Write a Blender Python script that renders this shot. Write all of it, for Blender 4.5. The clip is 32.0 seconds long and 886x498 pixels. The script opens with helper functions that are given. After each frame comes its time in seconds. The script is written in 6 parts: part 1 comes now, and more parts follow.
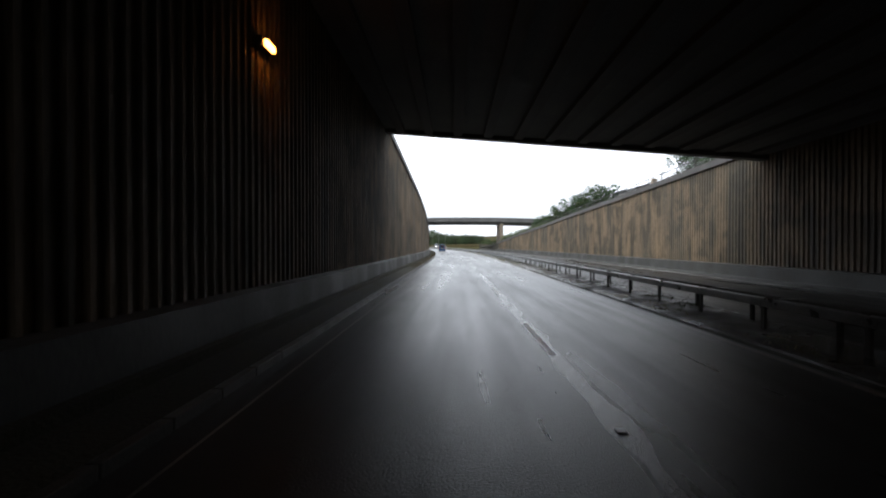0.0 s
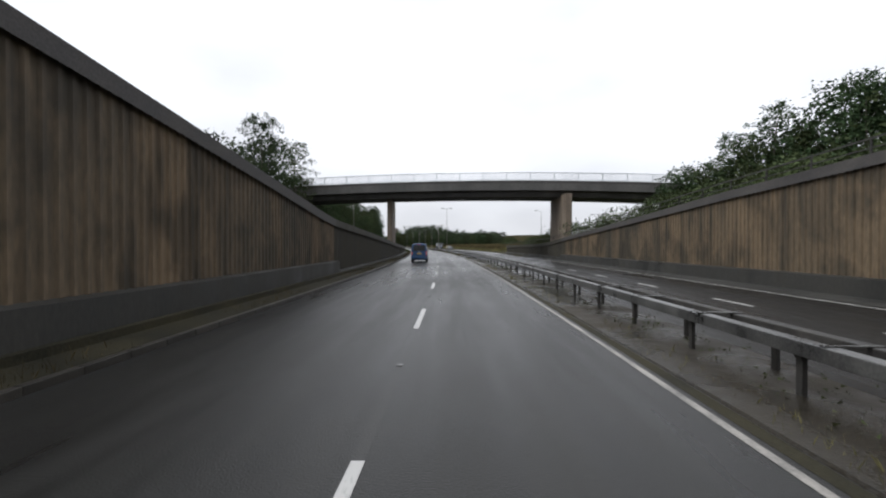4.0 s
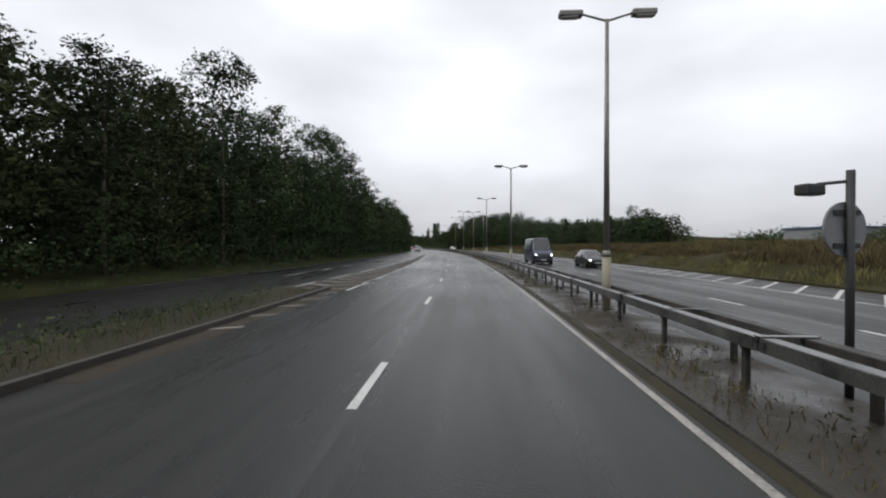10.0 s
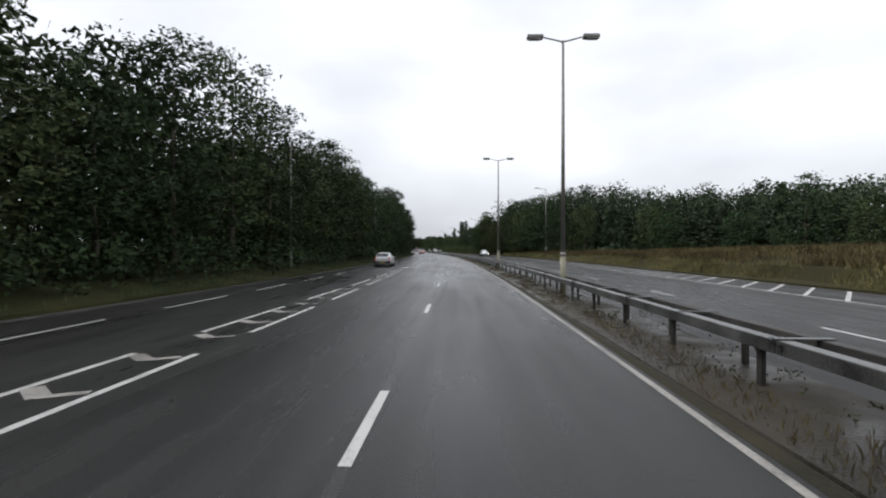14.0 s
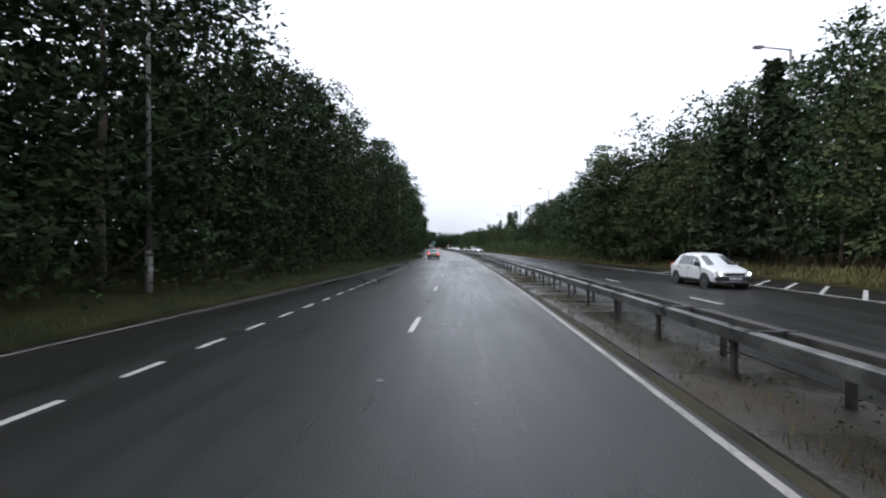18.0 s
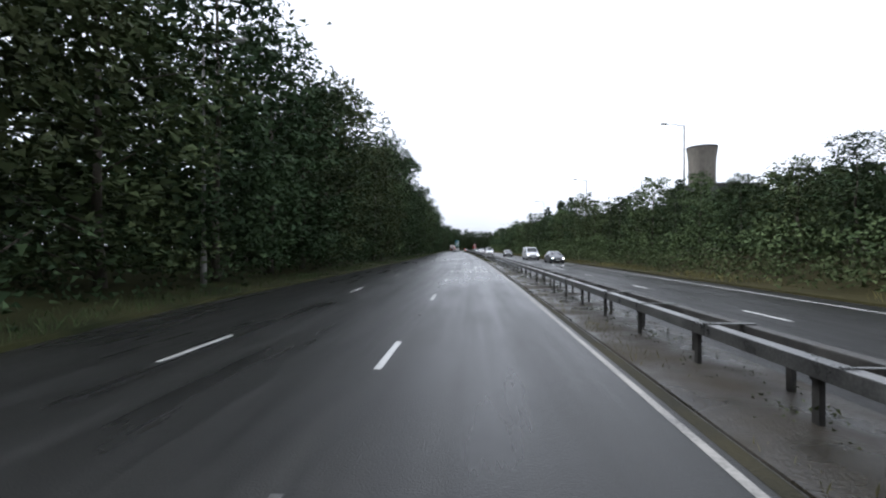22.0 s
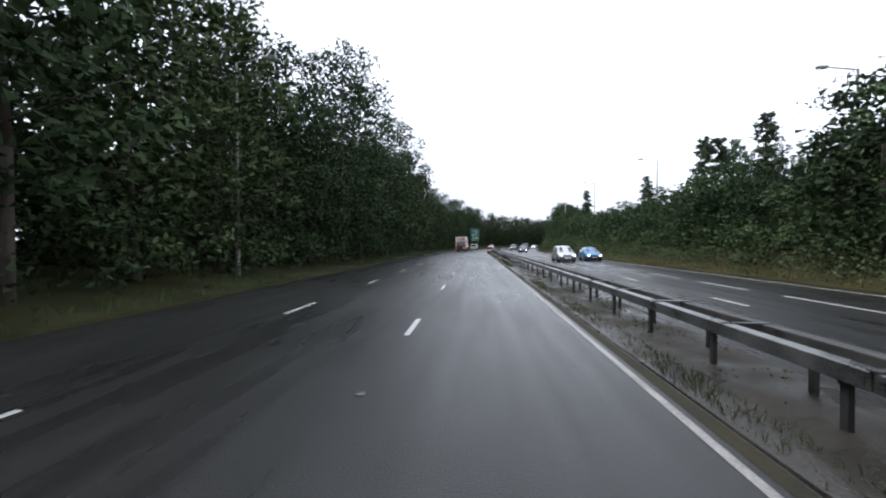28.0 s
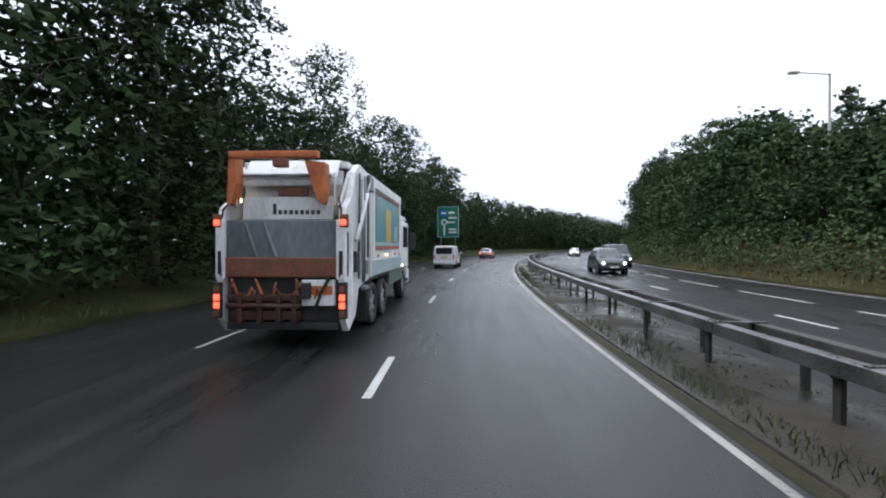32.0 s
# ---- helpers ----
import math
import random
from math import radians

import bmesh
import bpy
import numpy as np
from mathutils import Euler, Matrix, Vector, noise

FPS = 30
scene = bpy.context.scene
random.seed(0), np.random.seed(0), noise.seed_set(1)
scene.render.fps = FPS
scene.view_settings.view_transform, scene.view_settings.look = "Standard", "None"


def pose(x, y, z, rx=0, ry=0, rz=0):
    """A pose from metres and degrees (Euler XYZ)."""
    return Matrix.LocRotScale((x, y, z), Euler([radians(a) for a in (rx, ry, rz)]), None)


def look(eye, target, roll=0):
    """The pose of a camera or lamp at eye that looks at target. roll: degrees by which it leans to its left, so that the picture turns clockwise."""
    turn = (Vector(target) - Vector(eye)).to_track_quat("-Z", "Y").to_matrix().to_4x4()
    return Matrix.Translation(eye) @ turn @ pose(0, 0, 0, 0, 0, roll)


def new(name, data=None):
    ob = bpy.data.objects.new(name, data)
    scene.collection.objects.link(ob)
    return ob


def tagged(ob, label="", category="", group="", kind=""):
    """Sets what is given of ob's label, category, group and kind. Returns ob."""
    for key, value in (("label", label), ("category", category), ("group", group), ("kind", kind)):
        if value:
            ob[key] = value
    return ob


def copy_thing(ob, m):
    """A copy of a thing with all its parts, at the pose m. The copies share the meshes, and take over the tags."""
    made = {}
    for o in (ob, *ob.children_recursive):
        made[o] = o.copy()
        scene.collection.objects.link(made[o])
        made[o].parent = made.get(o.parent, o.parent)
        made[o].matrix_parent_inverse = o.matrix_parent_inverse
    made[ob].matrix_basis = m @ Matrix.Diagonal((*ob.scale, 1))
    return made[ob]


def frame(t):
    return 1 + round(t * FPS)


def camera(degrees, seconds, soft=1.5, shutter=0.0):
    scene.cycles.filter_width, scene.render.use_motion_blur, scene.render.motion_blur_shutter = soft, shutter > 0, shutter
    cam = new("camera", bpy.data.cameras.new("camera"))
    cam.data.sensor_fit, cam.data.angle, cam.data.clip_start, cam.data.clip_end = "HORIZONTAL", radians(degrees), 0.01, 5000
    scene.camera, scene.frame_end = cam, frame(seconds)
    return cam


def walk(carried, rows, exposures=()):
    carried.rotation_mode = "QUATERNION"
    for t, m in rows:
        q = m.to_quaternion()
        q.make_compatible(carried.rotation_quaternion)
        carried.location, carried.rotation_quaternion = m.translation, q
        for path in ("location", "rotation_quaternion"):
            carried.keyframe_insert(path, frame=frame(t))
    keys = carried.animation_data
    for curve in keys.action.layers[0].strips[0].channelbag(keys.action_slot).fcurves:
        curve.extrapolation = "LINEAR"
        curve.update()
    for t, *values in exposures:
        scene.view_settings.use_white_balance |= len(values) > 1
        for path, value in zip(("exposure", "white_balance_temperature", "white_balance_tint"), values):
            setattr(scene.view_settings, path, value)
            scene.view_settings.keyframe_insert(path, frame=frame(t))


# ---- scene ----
cam = camera(90.3, 32.0, soft=2.1)

# ---- the line of the road: u metres along it, v metres to the right of the lane line ----
def curvature(u):
    if 45 < u <= 420:
        return -1 / 1050
    if 420 < u <= 560:
        return -1 / 2400
    if 560 < u <= 680:
        return -1 / 6000
    if u > 706:
        return min(1.0, (u - 706) / 30) / 250 if u < 870 else 0.0
    return 0.0


U0, U1 = -80, 1700
LINE = []
_x, _y, _a = 0.0, float(U0), 0.0
for _u in range(U0, U1 + 1):
    LINE.append((_x, _y, _a))
    _a += curvature(_u)
    _x += math.sin(_a)
    _y += math.cos(_a)


def station(u):
    i = max(0, min(len(LINE) - 2, int(math.floor(u - U0))))
    f = u - U0 - i
    a, b = LINE[i], LINE[i + 1]
    return [a[k] + (b[k] - a[k]) * f for k in range(3)]


def at(u, v, z=0.0):
    x, y, a = station(u)
    return Vector((x + v * math.cos(a), y - v * math.sin(a), z))


def heading(u):
    return math.degrees(station(u)[2])


def on_road(u, v, z=0.0, turn=0.0):
    """Pose on the road: local y ahead along the road, x to the right."""
    p = at(u, v, z)
    return pose(p.x, p.y, p.z, 0, 0, -heading(u) + turn)


def lerp(table, x):
    if x <= table[0][0]:
        return table[0][1]
    for (a, p), (b, q) in zip(table, table[1:]):
        if x <= b:
            return p + (q - p) * (x - a) / (b - a)
    return table[-1][1]


def travelled(t):
    return lerp(((0, 0.4), (1, 20.2), (3, 58.8), (4.5, 89.2), (6, 121), (8, 164.8), (14, 301.6), (17, 371.7), (20, 441), (23, 511), (25, 558), (28, 629.5), (30, 677), (32, 723)), t)


# t, offset from the lane line, degrees the lens looks to the left of the road, pitch
WALK = [(0, -1.65, 1.5, -0.5), (1, -0.96, 1.3, -0.55), (2, -0.15, 1.4, -0.5), (3, 0.58, 1.5, -0.5), (4.5, 0.92, 1.7, -0.5),
        (6, 1.17, 1.95, -0.55), (7, 1.29, 1.95, -0.25), (8, 1.41, 2.4, -0.2), (9, 1.47, 3.2, -0.35), (10, 1.34, 3.65, -0.4),
        (11, 1.17, 3.4, -0.35), (12, 1.0, 2.8, -0.1), (13, 0.92, 2.4, 0.0), (14, 1.0, 2.6, 0.0), (15.5, 1.1, 3.0, -0.15),
        (17, 1.18, 3.2, -0.3), (19, 1.18, 3.0, -0.25), (21, 1.48, 3.8, 0.0), (22, 1.46, 4.0, -0.1), (23, 1.51, 4.7, 0.0),
        (24, 1.54, 4.7, -0.1), (25, 1.52, 4.2, -0.3), (26.5, 1.48, 4.4, -0.5), (28, 1.43, 4.5, -0.65), (29, 1.39, 4.2, -0.6),
        (30, 1.38, 4.3, -0.5), (31, 1.2, 3.5, -0.3), (32, 1.1, 1.4, -0.4)]
EYE = 1.85


def blend(i, t):
    k = 0
    while k < len(WALK) - 2 and t > WALK[k + 1][0]:
        k += 1
    a, b = WALK[k], WALK[k + 1]
    f = (t - a[0]) / (b[0] - a[0])
    return a[i] + (b[i] - a[i]) * (3 * f * f - 2 * f ** 3)


ROWS = []
for _i in range(65):
    _t = _i / 2
    _u = travelled(_t)
    _p = at(_u, blend(1, _t), EYE)
    ROWS.append((_t, pose(_p.x, _p.y, _p.z, 90 + blend(3, _t), 0, -heading(_u) + blend(2, _t))))
walk(cam, ROWS, exposures=((0, 1.5, 6000, 6), (0.5, 1.4, 6000, 7), (1.0, 1.85, 6100, 8), (2.0, 0.95, 6050, 8), (3.5, 0.55, 6150, 8), (6, 0.24, 6280, 8), (12, 0.27, 6280, 8), (14, 0.38, 6200, 8), (20, 0.95, 5800, 8), (32, 1.05, 5800, 8)))

# ---- overcast sky and its weak, wide sun ----
world = bpy.data.worlds.new("overcast_sky")
scene.world = world
world.use_nodes = True
wn, wl = world.node_tree.nodes, world.node_tree.links
wn.clear()
w_out = wn.new("ShaderNodeOutputWorld")
w_bg = wn.new("ShaderNodeBackground")
w_sky = wn.new("ShaderNodeTexSky")
w_sky.sky_type = "NISHITA"
w_sky.sun_disc = False
w_sky.sun_elevation = radians(48)
w_sky.sun_rotation = radians(-100)
w_sky.air_density, w_sky.dust_density, w_sky.ozone_density = 1.0, 4.0, 1.0
w_geo = wn.new("ShaderNodeTexCoord")
w_map = wn.new("ShaderNodeMapping")
w_map.inputs["Scale"].default_value = (1.0, 1.0, 2.4)
w_noise = wn.new("ShaderNodeTexNoise")
w_noise.inputs["Scale"].default_value = 1.7
w_noise.inputs["Detail"].default_value = 5
w_noise.inputs["Roughness"].default_value = 0.42
w_ramp = wn.new("ShaderNodeValToRGB")
w_ramp.color_ramp.elements[0].position, w_ramp.color_ramp.elements[1].position = 0.36, 0.70
w_ramp.color_ramp.elements[0].color = (5.2, 5.1, 5.33, 1)
w_ramp.color_ramp.elements[1].color = (8.9, 8.75, 8.95, 1)
w_mix = wn.new("ShaderNodeMixRGB")
w_mix.inputs["Fac"].default_value = 0.9
wl.new(w_geo.outputs["Generated"], w_map.inputs["Vector"])
wl.new(w_map.outputs["Vector"], w_noise.inputs["Vector"])
wl.new(w_noise.outputs["Fac"], w_ramp.inputs["Fac"])
wl.new(w_sky.outputs["Color"], w_mix.inputs["Color1"])
# an overcast sky is brightest overhead
w_sep, w_rise, w_lit = wn.new("ShaderNodeSeparateXYZ"), wn.new("ShaderNodeMapRange"), wn.new("ShaderNodeVectorMath")
w_rise.inputs["To Min"].default_value, w_rise.inputs["To Max"].default_value = 0.86, 1.62
w_lit.operation = "SCALE"
wl.new(w_geo.outputs["Generated"], w_sep.inputs["Vector"])
wl.new(w_sep.outputs["Z"], w_rise.inputs["Value"])
wl.new(w_ramp.outputs["Color"], w_lit.inputs["Vector"])
wl.new(w_rise.outputs["Result"], w_lit.inputs["Scale"])
wl.new(w_lit.outputs["Vector"], w_mix.inputs["Color2"])
wl.new(w_mix.outputs["Color"], w_bg.inputs["Color"])
w_bg.inputs["Strength"].default_value = 0.1
wl.new(w_bg.outputs["Background"], w_out.inputs["Surface"])

sun = new("sun", bpy.data.lights.new("sun", "SUN"))
sun.data.energy, sun.data.angle, sun.data.color = 1.1, radians(40), (1.0, 0.97, 0.93)
sun.matrix_world = look((0, 0, 100), (42, 8, 50))


# ---- materials ----
def material(name, colour, colour2=None, rough=0.8, rough2=None, scale=3.0, fine=40.0, bump=0.2, metal=0.0, contrast=(0.35, 0.65),
             coat=0.0, spec=0.5, spread=0.0, stretch=(1, 1, 1), fine_mix=0.35):
    m = bpy.data.materials.new(name)
    m.use_nodes = True
    n, l = m.node_tree.nodes, m.node_tree.links
    b = n["Principled BSDF"]
    b.inputs["Metallic"].default_value = metal
    b.inputs["Coat Weight"].default_value = coat
    b.inputs["Specular IOR Level"].default_value = spec
    b.inputs["Coat Roughness"].default_value = 0.08
    tc, mp = n.new("ShaderNodeTexCoord"), n.new("ShaderNodeMapping")
    mp.inputs["Scale"].default_value = stretch
    l.new(tc.outputs["Object"], mp.inputs["Vector"])
    big, small = n.new("ShaderNodeTexNoise"), n.new("ShaderNodeTexNoise")
    big.inputs["Scale"].default_value, small.inputs["Scale"].default_value = scale, fine
    big.inputs["Detail"].default_value, small.inputs["Detail"].default_value = 5, 3
    l.new(mp.outputs["Vector"], big.inputs["Vector"])
    l.new(mp.outputs["Vector"], small.inputs["Vector"])
    mix = n.new("ShaderNodeMath")
    mix.operation = "MULTIPLY_ADD"
    l.new(small.outputs["Fac"], mix.inputs[0])
    mix.inputs[1].default_value = fine_mix
    sub = n.new("ShaderNodeMath")
    sub.operation = "MULTIPLY_ADD"
    sub.inputs[1].default_value, sub.inputs[2].default_value = 1 - fine_mix, 0.0
    l.new(big.outputs["Fac"], sub.inputs[0])
    l.new(sub.outputs[0], mix.inputs[2])
    ramp = n.new("ShaderNodeValToRGB")
    e = ramp.color_ramp.elements
    e[0].position, e[1].position = contrast
    c2 = colour2 or tuple(min(1, c * 1.25) for c in colour)
    e[0].color, e[1].color = (*colour, 1), (*c2, 1)
    l.new(mix.outputs[0], ramp.inputs["Fac"])
    if spread:
        info, hsv = n.new("ShaderNodeObjectInfo"), n.new("ShaderNodeHueSaturation")
        mr = n.new("ShaderNodeMapRange")
        mr.inputs["To Min"].default_value, mr.inputs["To Max"].default_value = 1 - spread, 1 + spread
        l.new(info.outputs["Random"], mr.inputs["Value"])
        l.new(mr.outputs["Result"], hsv.inputs["Value"])
        l.new(ramp.outputs["Color"], hsv.inputs["Color"])
        l.new(hsv.outputs["Color"], b.inputs["Base Color"])
    else:
        l.new(ramp.outputs["Color"], b.inputs["Base Color"])
    r = n.new("ShaderNodeMapRange")
    r.inputs["From Min"].default_value, r.inputs["From Max"].default_value = 0.35, 0.65
    r.inputs["To Min"].default_value, r.inputs["To Max"].default_value = rough, rough if rough2 is None else rough2
    l.new(big.outputs["Fac"], r.inputs["Value"])
    l.new(r.outputs["Result"], b.inputs["Roughness"])
    if bump:
        bp = n.new("ShaderNodeBump")
        bp.inputs["Strength"].default_value, bp.inputs["Distance"].default_value = bump, 0.02
        l.new(small.outputs["Fac"], bp.inputs["Height"])
        l.new(bp.outputs["Normal"], b.inputs["Normal"])
    return m


def leaf_material(name, dark, light):
    m = bpy.data.materials.new(name)
    m.use_nodes = True
    n, l = m.node_tree.nodes, m.node_tree.links
    b = n["Principled BSDF"]
    geo, info = n.new("ShaderNodeNewGeometry"), n.new("ShaderNodeObjectInfo")
    ramp = n.new("ShaderNodeValToRGB")
    ramp.color_ramp.elements[0].color, ramp.color_ramp.elements[1].color = (*dark, 1), (*light, 1)
    l.new(geo.outputs["Random Per Island"], ramp.inputs["Fac"])
    hsv, mr = n.new("ShaderNodeHueSaturation"), n.new("ShaderNodeMapRange")
    mr.inputs["To Min"].default_value, mr.inputs["To Max"].default_value = 0.7, 1.25
    hue = n.new("ShaderNodeMapRange")
    hue.inputs["To Min"].default_value, hue.inputs["To Max"].default_value = 0.475, 0.515
    l.new(info.outputs["Random"], mr.inputs["Value"])
    l.new(info.outputs["Random"], hue.inputs["Value"])
    l.new(mr.outputs["Result"], hsv.inputs["Value"])
    l.new(hue.outputs["Result"], hsv.inputs["Hue"])
    tc, clump, lift, tint = (n.new("ShaderNode" + k) for k in ("TexCoord", "TexNoise", "MapRange", "MixRGB"))
    clump.inputs["Scale"].default_value, clump.inputs["Detail"].default_value = 0.55, 3
    lift.inputs["From Min"].default_value, lift.inputs["From Max"].default_value = 0.36, 0.64
    lift.inputs["To Min"].default_value, lift.inputs["To Max"].default_value = 0.62, 1.35
    l.new(tc.outputs["Object"], clump.inputs["Vector"])
    l.new(clump.outputs["Fac"], lift.inputs["Value"])
    tint.blend_type = "MULTIPLY"
    tint.inputs["Fac"].default_value = 1.0
    l.new(ramp.outputs["Color"], tint.inputs["Color1"])
    l.new(lift.outputs["Result"], tint.inputs["Color2"])
    l.new(tint.outputs["Color"], hsv.inputs["Color"])
    l.new(hsv.outputs["Color"], b.inputs["Base Color"])
    b.inputs["Roughness"].default_value = 0.75
    b.inputs["Specular IOR Level"].default_value = 0.06
    return m


def asphalt(name, dark, light, rough0, rough1, gloss=(0.42, 0.10)):
    """Wet asphalt: streaks worn along the lanes, patches, and fine aggregate."""
    m = bpy.data.materials.new(name)
    m.use_nodes = True
    n, l = m.node_tree.nodes, m.node_tree.links
    b = n["Principled BSDF"]
    tc = n.new("ShaderNodeTexCoord")
    fields = []
    for stretch, scale, detail in (((1.0, 0.02, 1.0), 1.3, 4), ((1.0, 0.35, 1.0), 0.22, 6), ((1.0, 1.0, 1.0), 48.0, 4), ((1.0, 0.07, 1.0), 3.2, 8)):
        mp, t = n.new("ShaderNodeMapping"), n.new("ShaderNodeTexNoise")
        mp.inputs["Scale"].default_value = stretch
        t.inputs["Scale"].default_value, t.inputs["Detail"].default_value = scale, detail
        l.new(tc.outputs["UV"], mp.inputs["Vector"])
        l.new(mp.outputs["Vector"], t.inputs["Vector"])
        fields.append(t.outputs["Fac"])

    def mixed(a, b2, w):
        q = n.new("ShaderNodeMix")
        q.inputs["Factor"].default_value = w
        l.new(a, q.inputs["A"])
        l.new(b2, q.inputs["B"])
        return q.outputs["Result"]

    worn = mixed(mixed(fields[0], fields[1], 0.62), fields[3], 0.22)
    tone = mixed(mixed(worn, fields[3], 0.35), fields[2], 0.35)
    ramp = n.new("ShaderNodeValToRGB")
    e = ramp.color_ramp.elements
    e[0].position, e[1].position = 0.40, 0.60
    e[0].color, e[1].color = (*dark, 1), (*light, 1)
    l.new(tone, ramp.inputs["Fac"])
    l.new(ramp.outputs["Color"], b.inputs["Base Color"])
    r = n.new("ShaderNodeMapRange")
    r.inputs["From Min"].default_value, r.inputs["From Max"].default_value = 0.38, 0.6
    r.inputs["To Min"].default_value, r.inputs["To Max"].default_value = rough0, rough1
    l.new(worn, r.inputs["Value"])
    l.new(r.outputs["Result"], b.inputs["Roughness"])
    sp = n.new("ShaderNodeMapRange")
    sp.inputs["From Min"].default_value, sp.inputs["From Max"].default_value = 0.40, 0.62
    sp.inputs["To Min"].default_value, sp.inputs["To Max"].default_value = gloss
    l.new(worn, sp.inputs["Value"])
    l.new(sp.outputs["Result"], b.inputs["Specular IOR Level"])
    bp = n.new("ShaderNodeBump")
    bp.inputs["Strength"].default_value, bp.inputs["Distance"].default_value = 0.65, 0.010
    l.new(fields[2], bp.inputs["Height"])
    l.new(bp.outputs["Normal"], b.inputs["Normal"])
    return m


M_ASPHALT = asphalt("wet_asphalt", (0.010, 0.010, 0.0092), (0.031, 0.0305, 0.028), 0.23, 0.40, (0.29, 0.16))
M_ASPHALT_FAR = asphalt("wet_asphalt_worn", (0.0085, 0.0085, 0.0078), (0.024, 0.0235, 0.022), 0.22, 0.46, (0.16, 0.06))
M_PAINT = material("road_paint", (0.15, 0.147, 0.138), (0.44, 0.435, 0.415), 0.35, 0.6, scale=4, fine=30, bump=0.1, contrast=(0.28, 0.5))
M_EDGE = material("worn_edge_paint", (0.075, 0.070, 0.062), (0.27, 0.255, 0.23), 0.4, 0.65, scale=1.6, fine=22, bump=0.1, contrast=(0.32, 0.56))
M_EARTH = material("wet_median_ground", (0.0125, 0.0112, 0.0082), (0.042, 0.035, 0.0245), -0.1, 0.95, scale=0.45, fine=25, bump=0.6, spec=0.3)
M_SOIL = material("brown_verge_soil", (0.013, 0.0125, 0.007), (0.040, 0.035, 0.019), 0.8, 0.95, scale=0.9, fine=22, bump=1.0, spec=0.2)
M_GRASS = material("verge_grass", (0.014, 0.018, 0.007), (0.046, 0.045, 0.018), 0.9, 0.95, scale=0.5, fine=30, bump=1.0, spec=0.08)
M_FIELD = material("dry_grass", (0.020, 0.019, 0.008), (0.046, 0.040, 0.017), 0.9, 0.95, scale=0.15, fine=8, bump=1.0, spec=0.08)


def stained_wall(name, dark, light, soot):
    """Cast concrete: broad brown patches, run-down dark streaks and a fine grain."""
    m = material(name, dark, light, 0.75, 0.9, scale=0.34, fine=9, bump=0.4, stretch=(1, 1, 0.3), contrast=(0.36, 0.64), fine_mix=0.3)
    n, l = m.node_tree.nodes, m.node_tree.links
    b = n["Principled BSDF"]
    base = b.inputs["Base Color"].links[0].from_socket
    tc, mp, t, ramp, mix = (n.new("ShaderNode" + k) for k in ("TexCoord", "Mapping", "TexNoise", "ValToRGB", "MixRGB"))
    mp.inputs["Scale"].default_value = (1.5, 1.5, 0.24)
    t.inputs["Scale"].default_value, t.inputs["Detail"].default_value = 1.0, 6
    ramp.color_ramp.elements[0].position, ramp.color_ramp.elements[1].position = 0.47, 0.66
    ramp.color_ramp.elements[0].color, ramp.color_ramp.elements[1].color = (0, 0, 0, 1), (0.85, 0.85, 0.85, 1)
    l.new(tc.outputs["Object"], mp.inputs["Vector"])
    l.new(mp.outputs["Vector"], t.inputs["Vector"])
    l.new(t.outputs["Fac"], ramp.inputs["Fac"])
    l.new(ramp.outputs["Color"], mix.inputs["Fac"])
    l.new(base, mix.inputs["Color1"])
    mix.inputs["Color2"].default_value = (*soot, 1)
    # broad damp patches of no fixed direction
    damp, edge, wet = (n.new("ShaderNode" + k) for k in ("TexNoise", "ValToRGB", "MixRGB"))
    damp.inputs["Scale"].default_value, damp.inputs["Detail"].default_value = 0.55, 7
    edge.color_ramp.elements[0].position, edge.color_ramp.elements[1].position = 0.5, 0.62
    edge.color_ramp.elements[0].color, edge.color_ramp.elements[1].color = (0, 0, 0, 1), (0.62, 0.62, 0.62, 1)
    l.new(tc.outputs["Object"], damp.inputs["Vector"])
    l.new(damp.outputs["Fac"], edge.inputs["Fac"])
    l.new(edge.outputs["Color"], wet.inputs["Fac"])
    l.new(mix.outputs["Color"], wet.inputs["Color1"])
    wet.inputs["Color2"].default_value = (*soot, 1)
    l.new(wet.outputs["Color"], b.inputs["Base Color"])
    return m


M_WALL = stained_wall("stained_ribbed_concrete", (0.052, 0.043, 0.028), (0.165, 0.118, 0.070), (0.028, 0.024, 0.016))
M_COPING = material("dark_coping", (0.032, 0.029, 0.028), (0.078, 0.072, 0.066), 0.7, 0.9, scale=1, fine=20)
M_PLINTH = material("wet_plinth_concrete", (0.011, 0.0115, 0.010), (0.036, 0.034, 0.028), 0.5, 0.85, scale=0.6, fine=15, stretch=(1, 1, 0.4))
M_BRIDGE = material("bridge_concrete", (0.055, 0.053, 0.050), (0.13, 0.125, 0.116), 0.75, 0.9, scale=0.4, fine=10, stretch=(1, 1, 0.3))
M_PIER = material("pier_concrete", (0.10, 0.078, 0.058), (0.25, 0.20, 0.15), 0.8, 0.9, scale=0.6, fine=12, stretch=(1, 1, 0.25))
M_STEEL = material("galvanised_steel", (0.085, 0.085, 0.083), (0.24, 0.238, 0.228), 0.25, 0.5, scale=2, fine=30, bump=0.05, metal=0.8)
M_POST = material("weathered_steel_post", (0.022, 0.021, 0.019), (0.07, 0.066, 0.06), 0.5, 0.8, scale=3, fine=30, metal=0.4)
M_PARAPET = material("parapet_aluminium", (0.42, 0.44, 0.46), (0.6, 0.62, 0.64), 0.4, 0.5, scale=2, fine=20, bump=0.02, metal=0.6)
M_COLUMN = material("lamp_column_steel", (0.14, 0.135, 0.12), (0.26, 0.25, 0.23), 0.45, 0.65, scale=2, fine=20, metal=0.5)
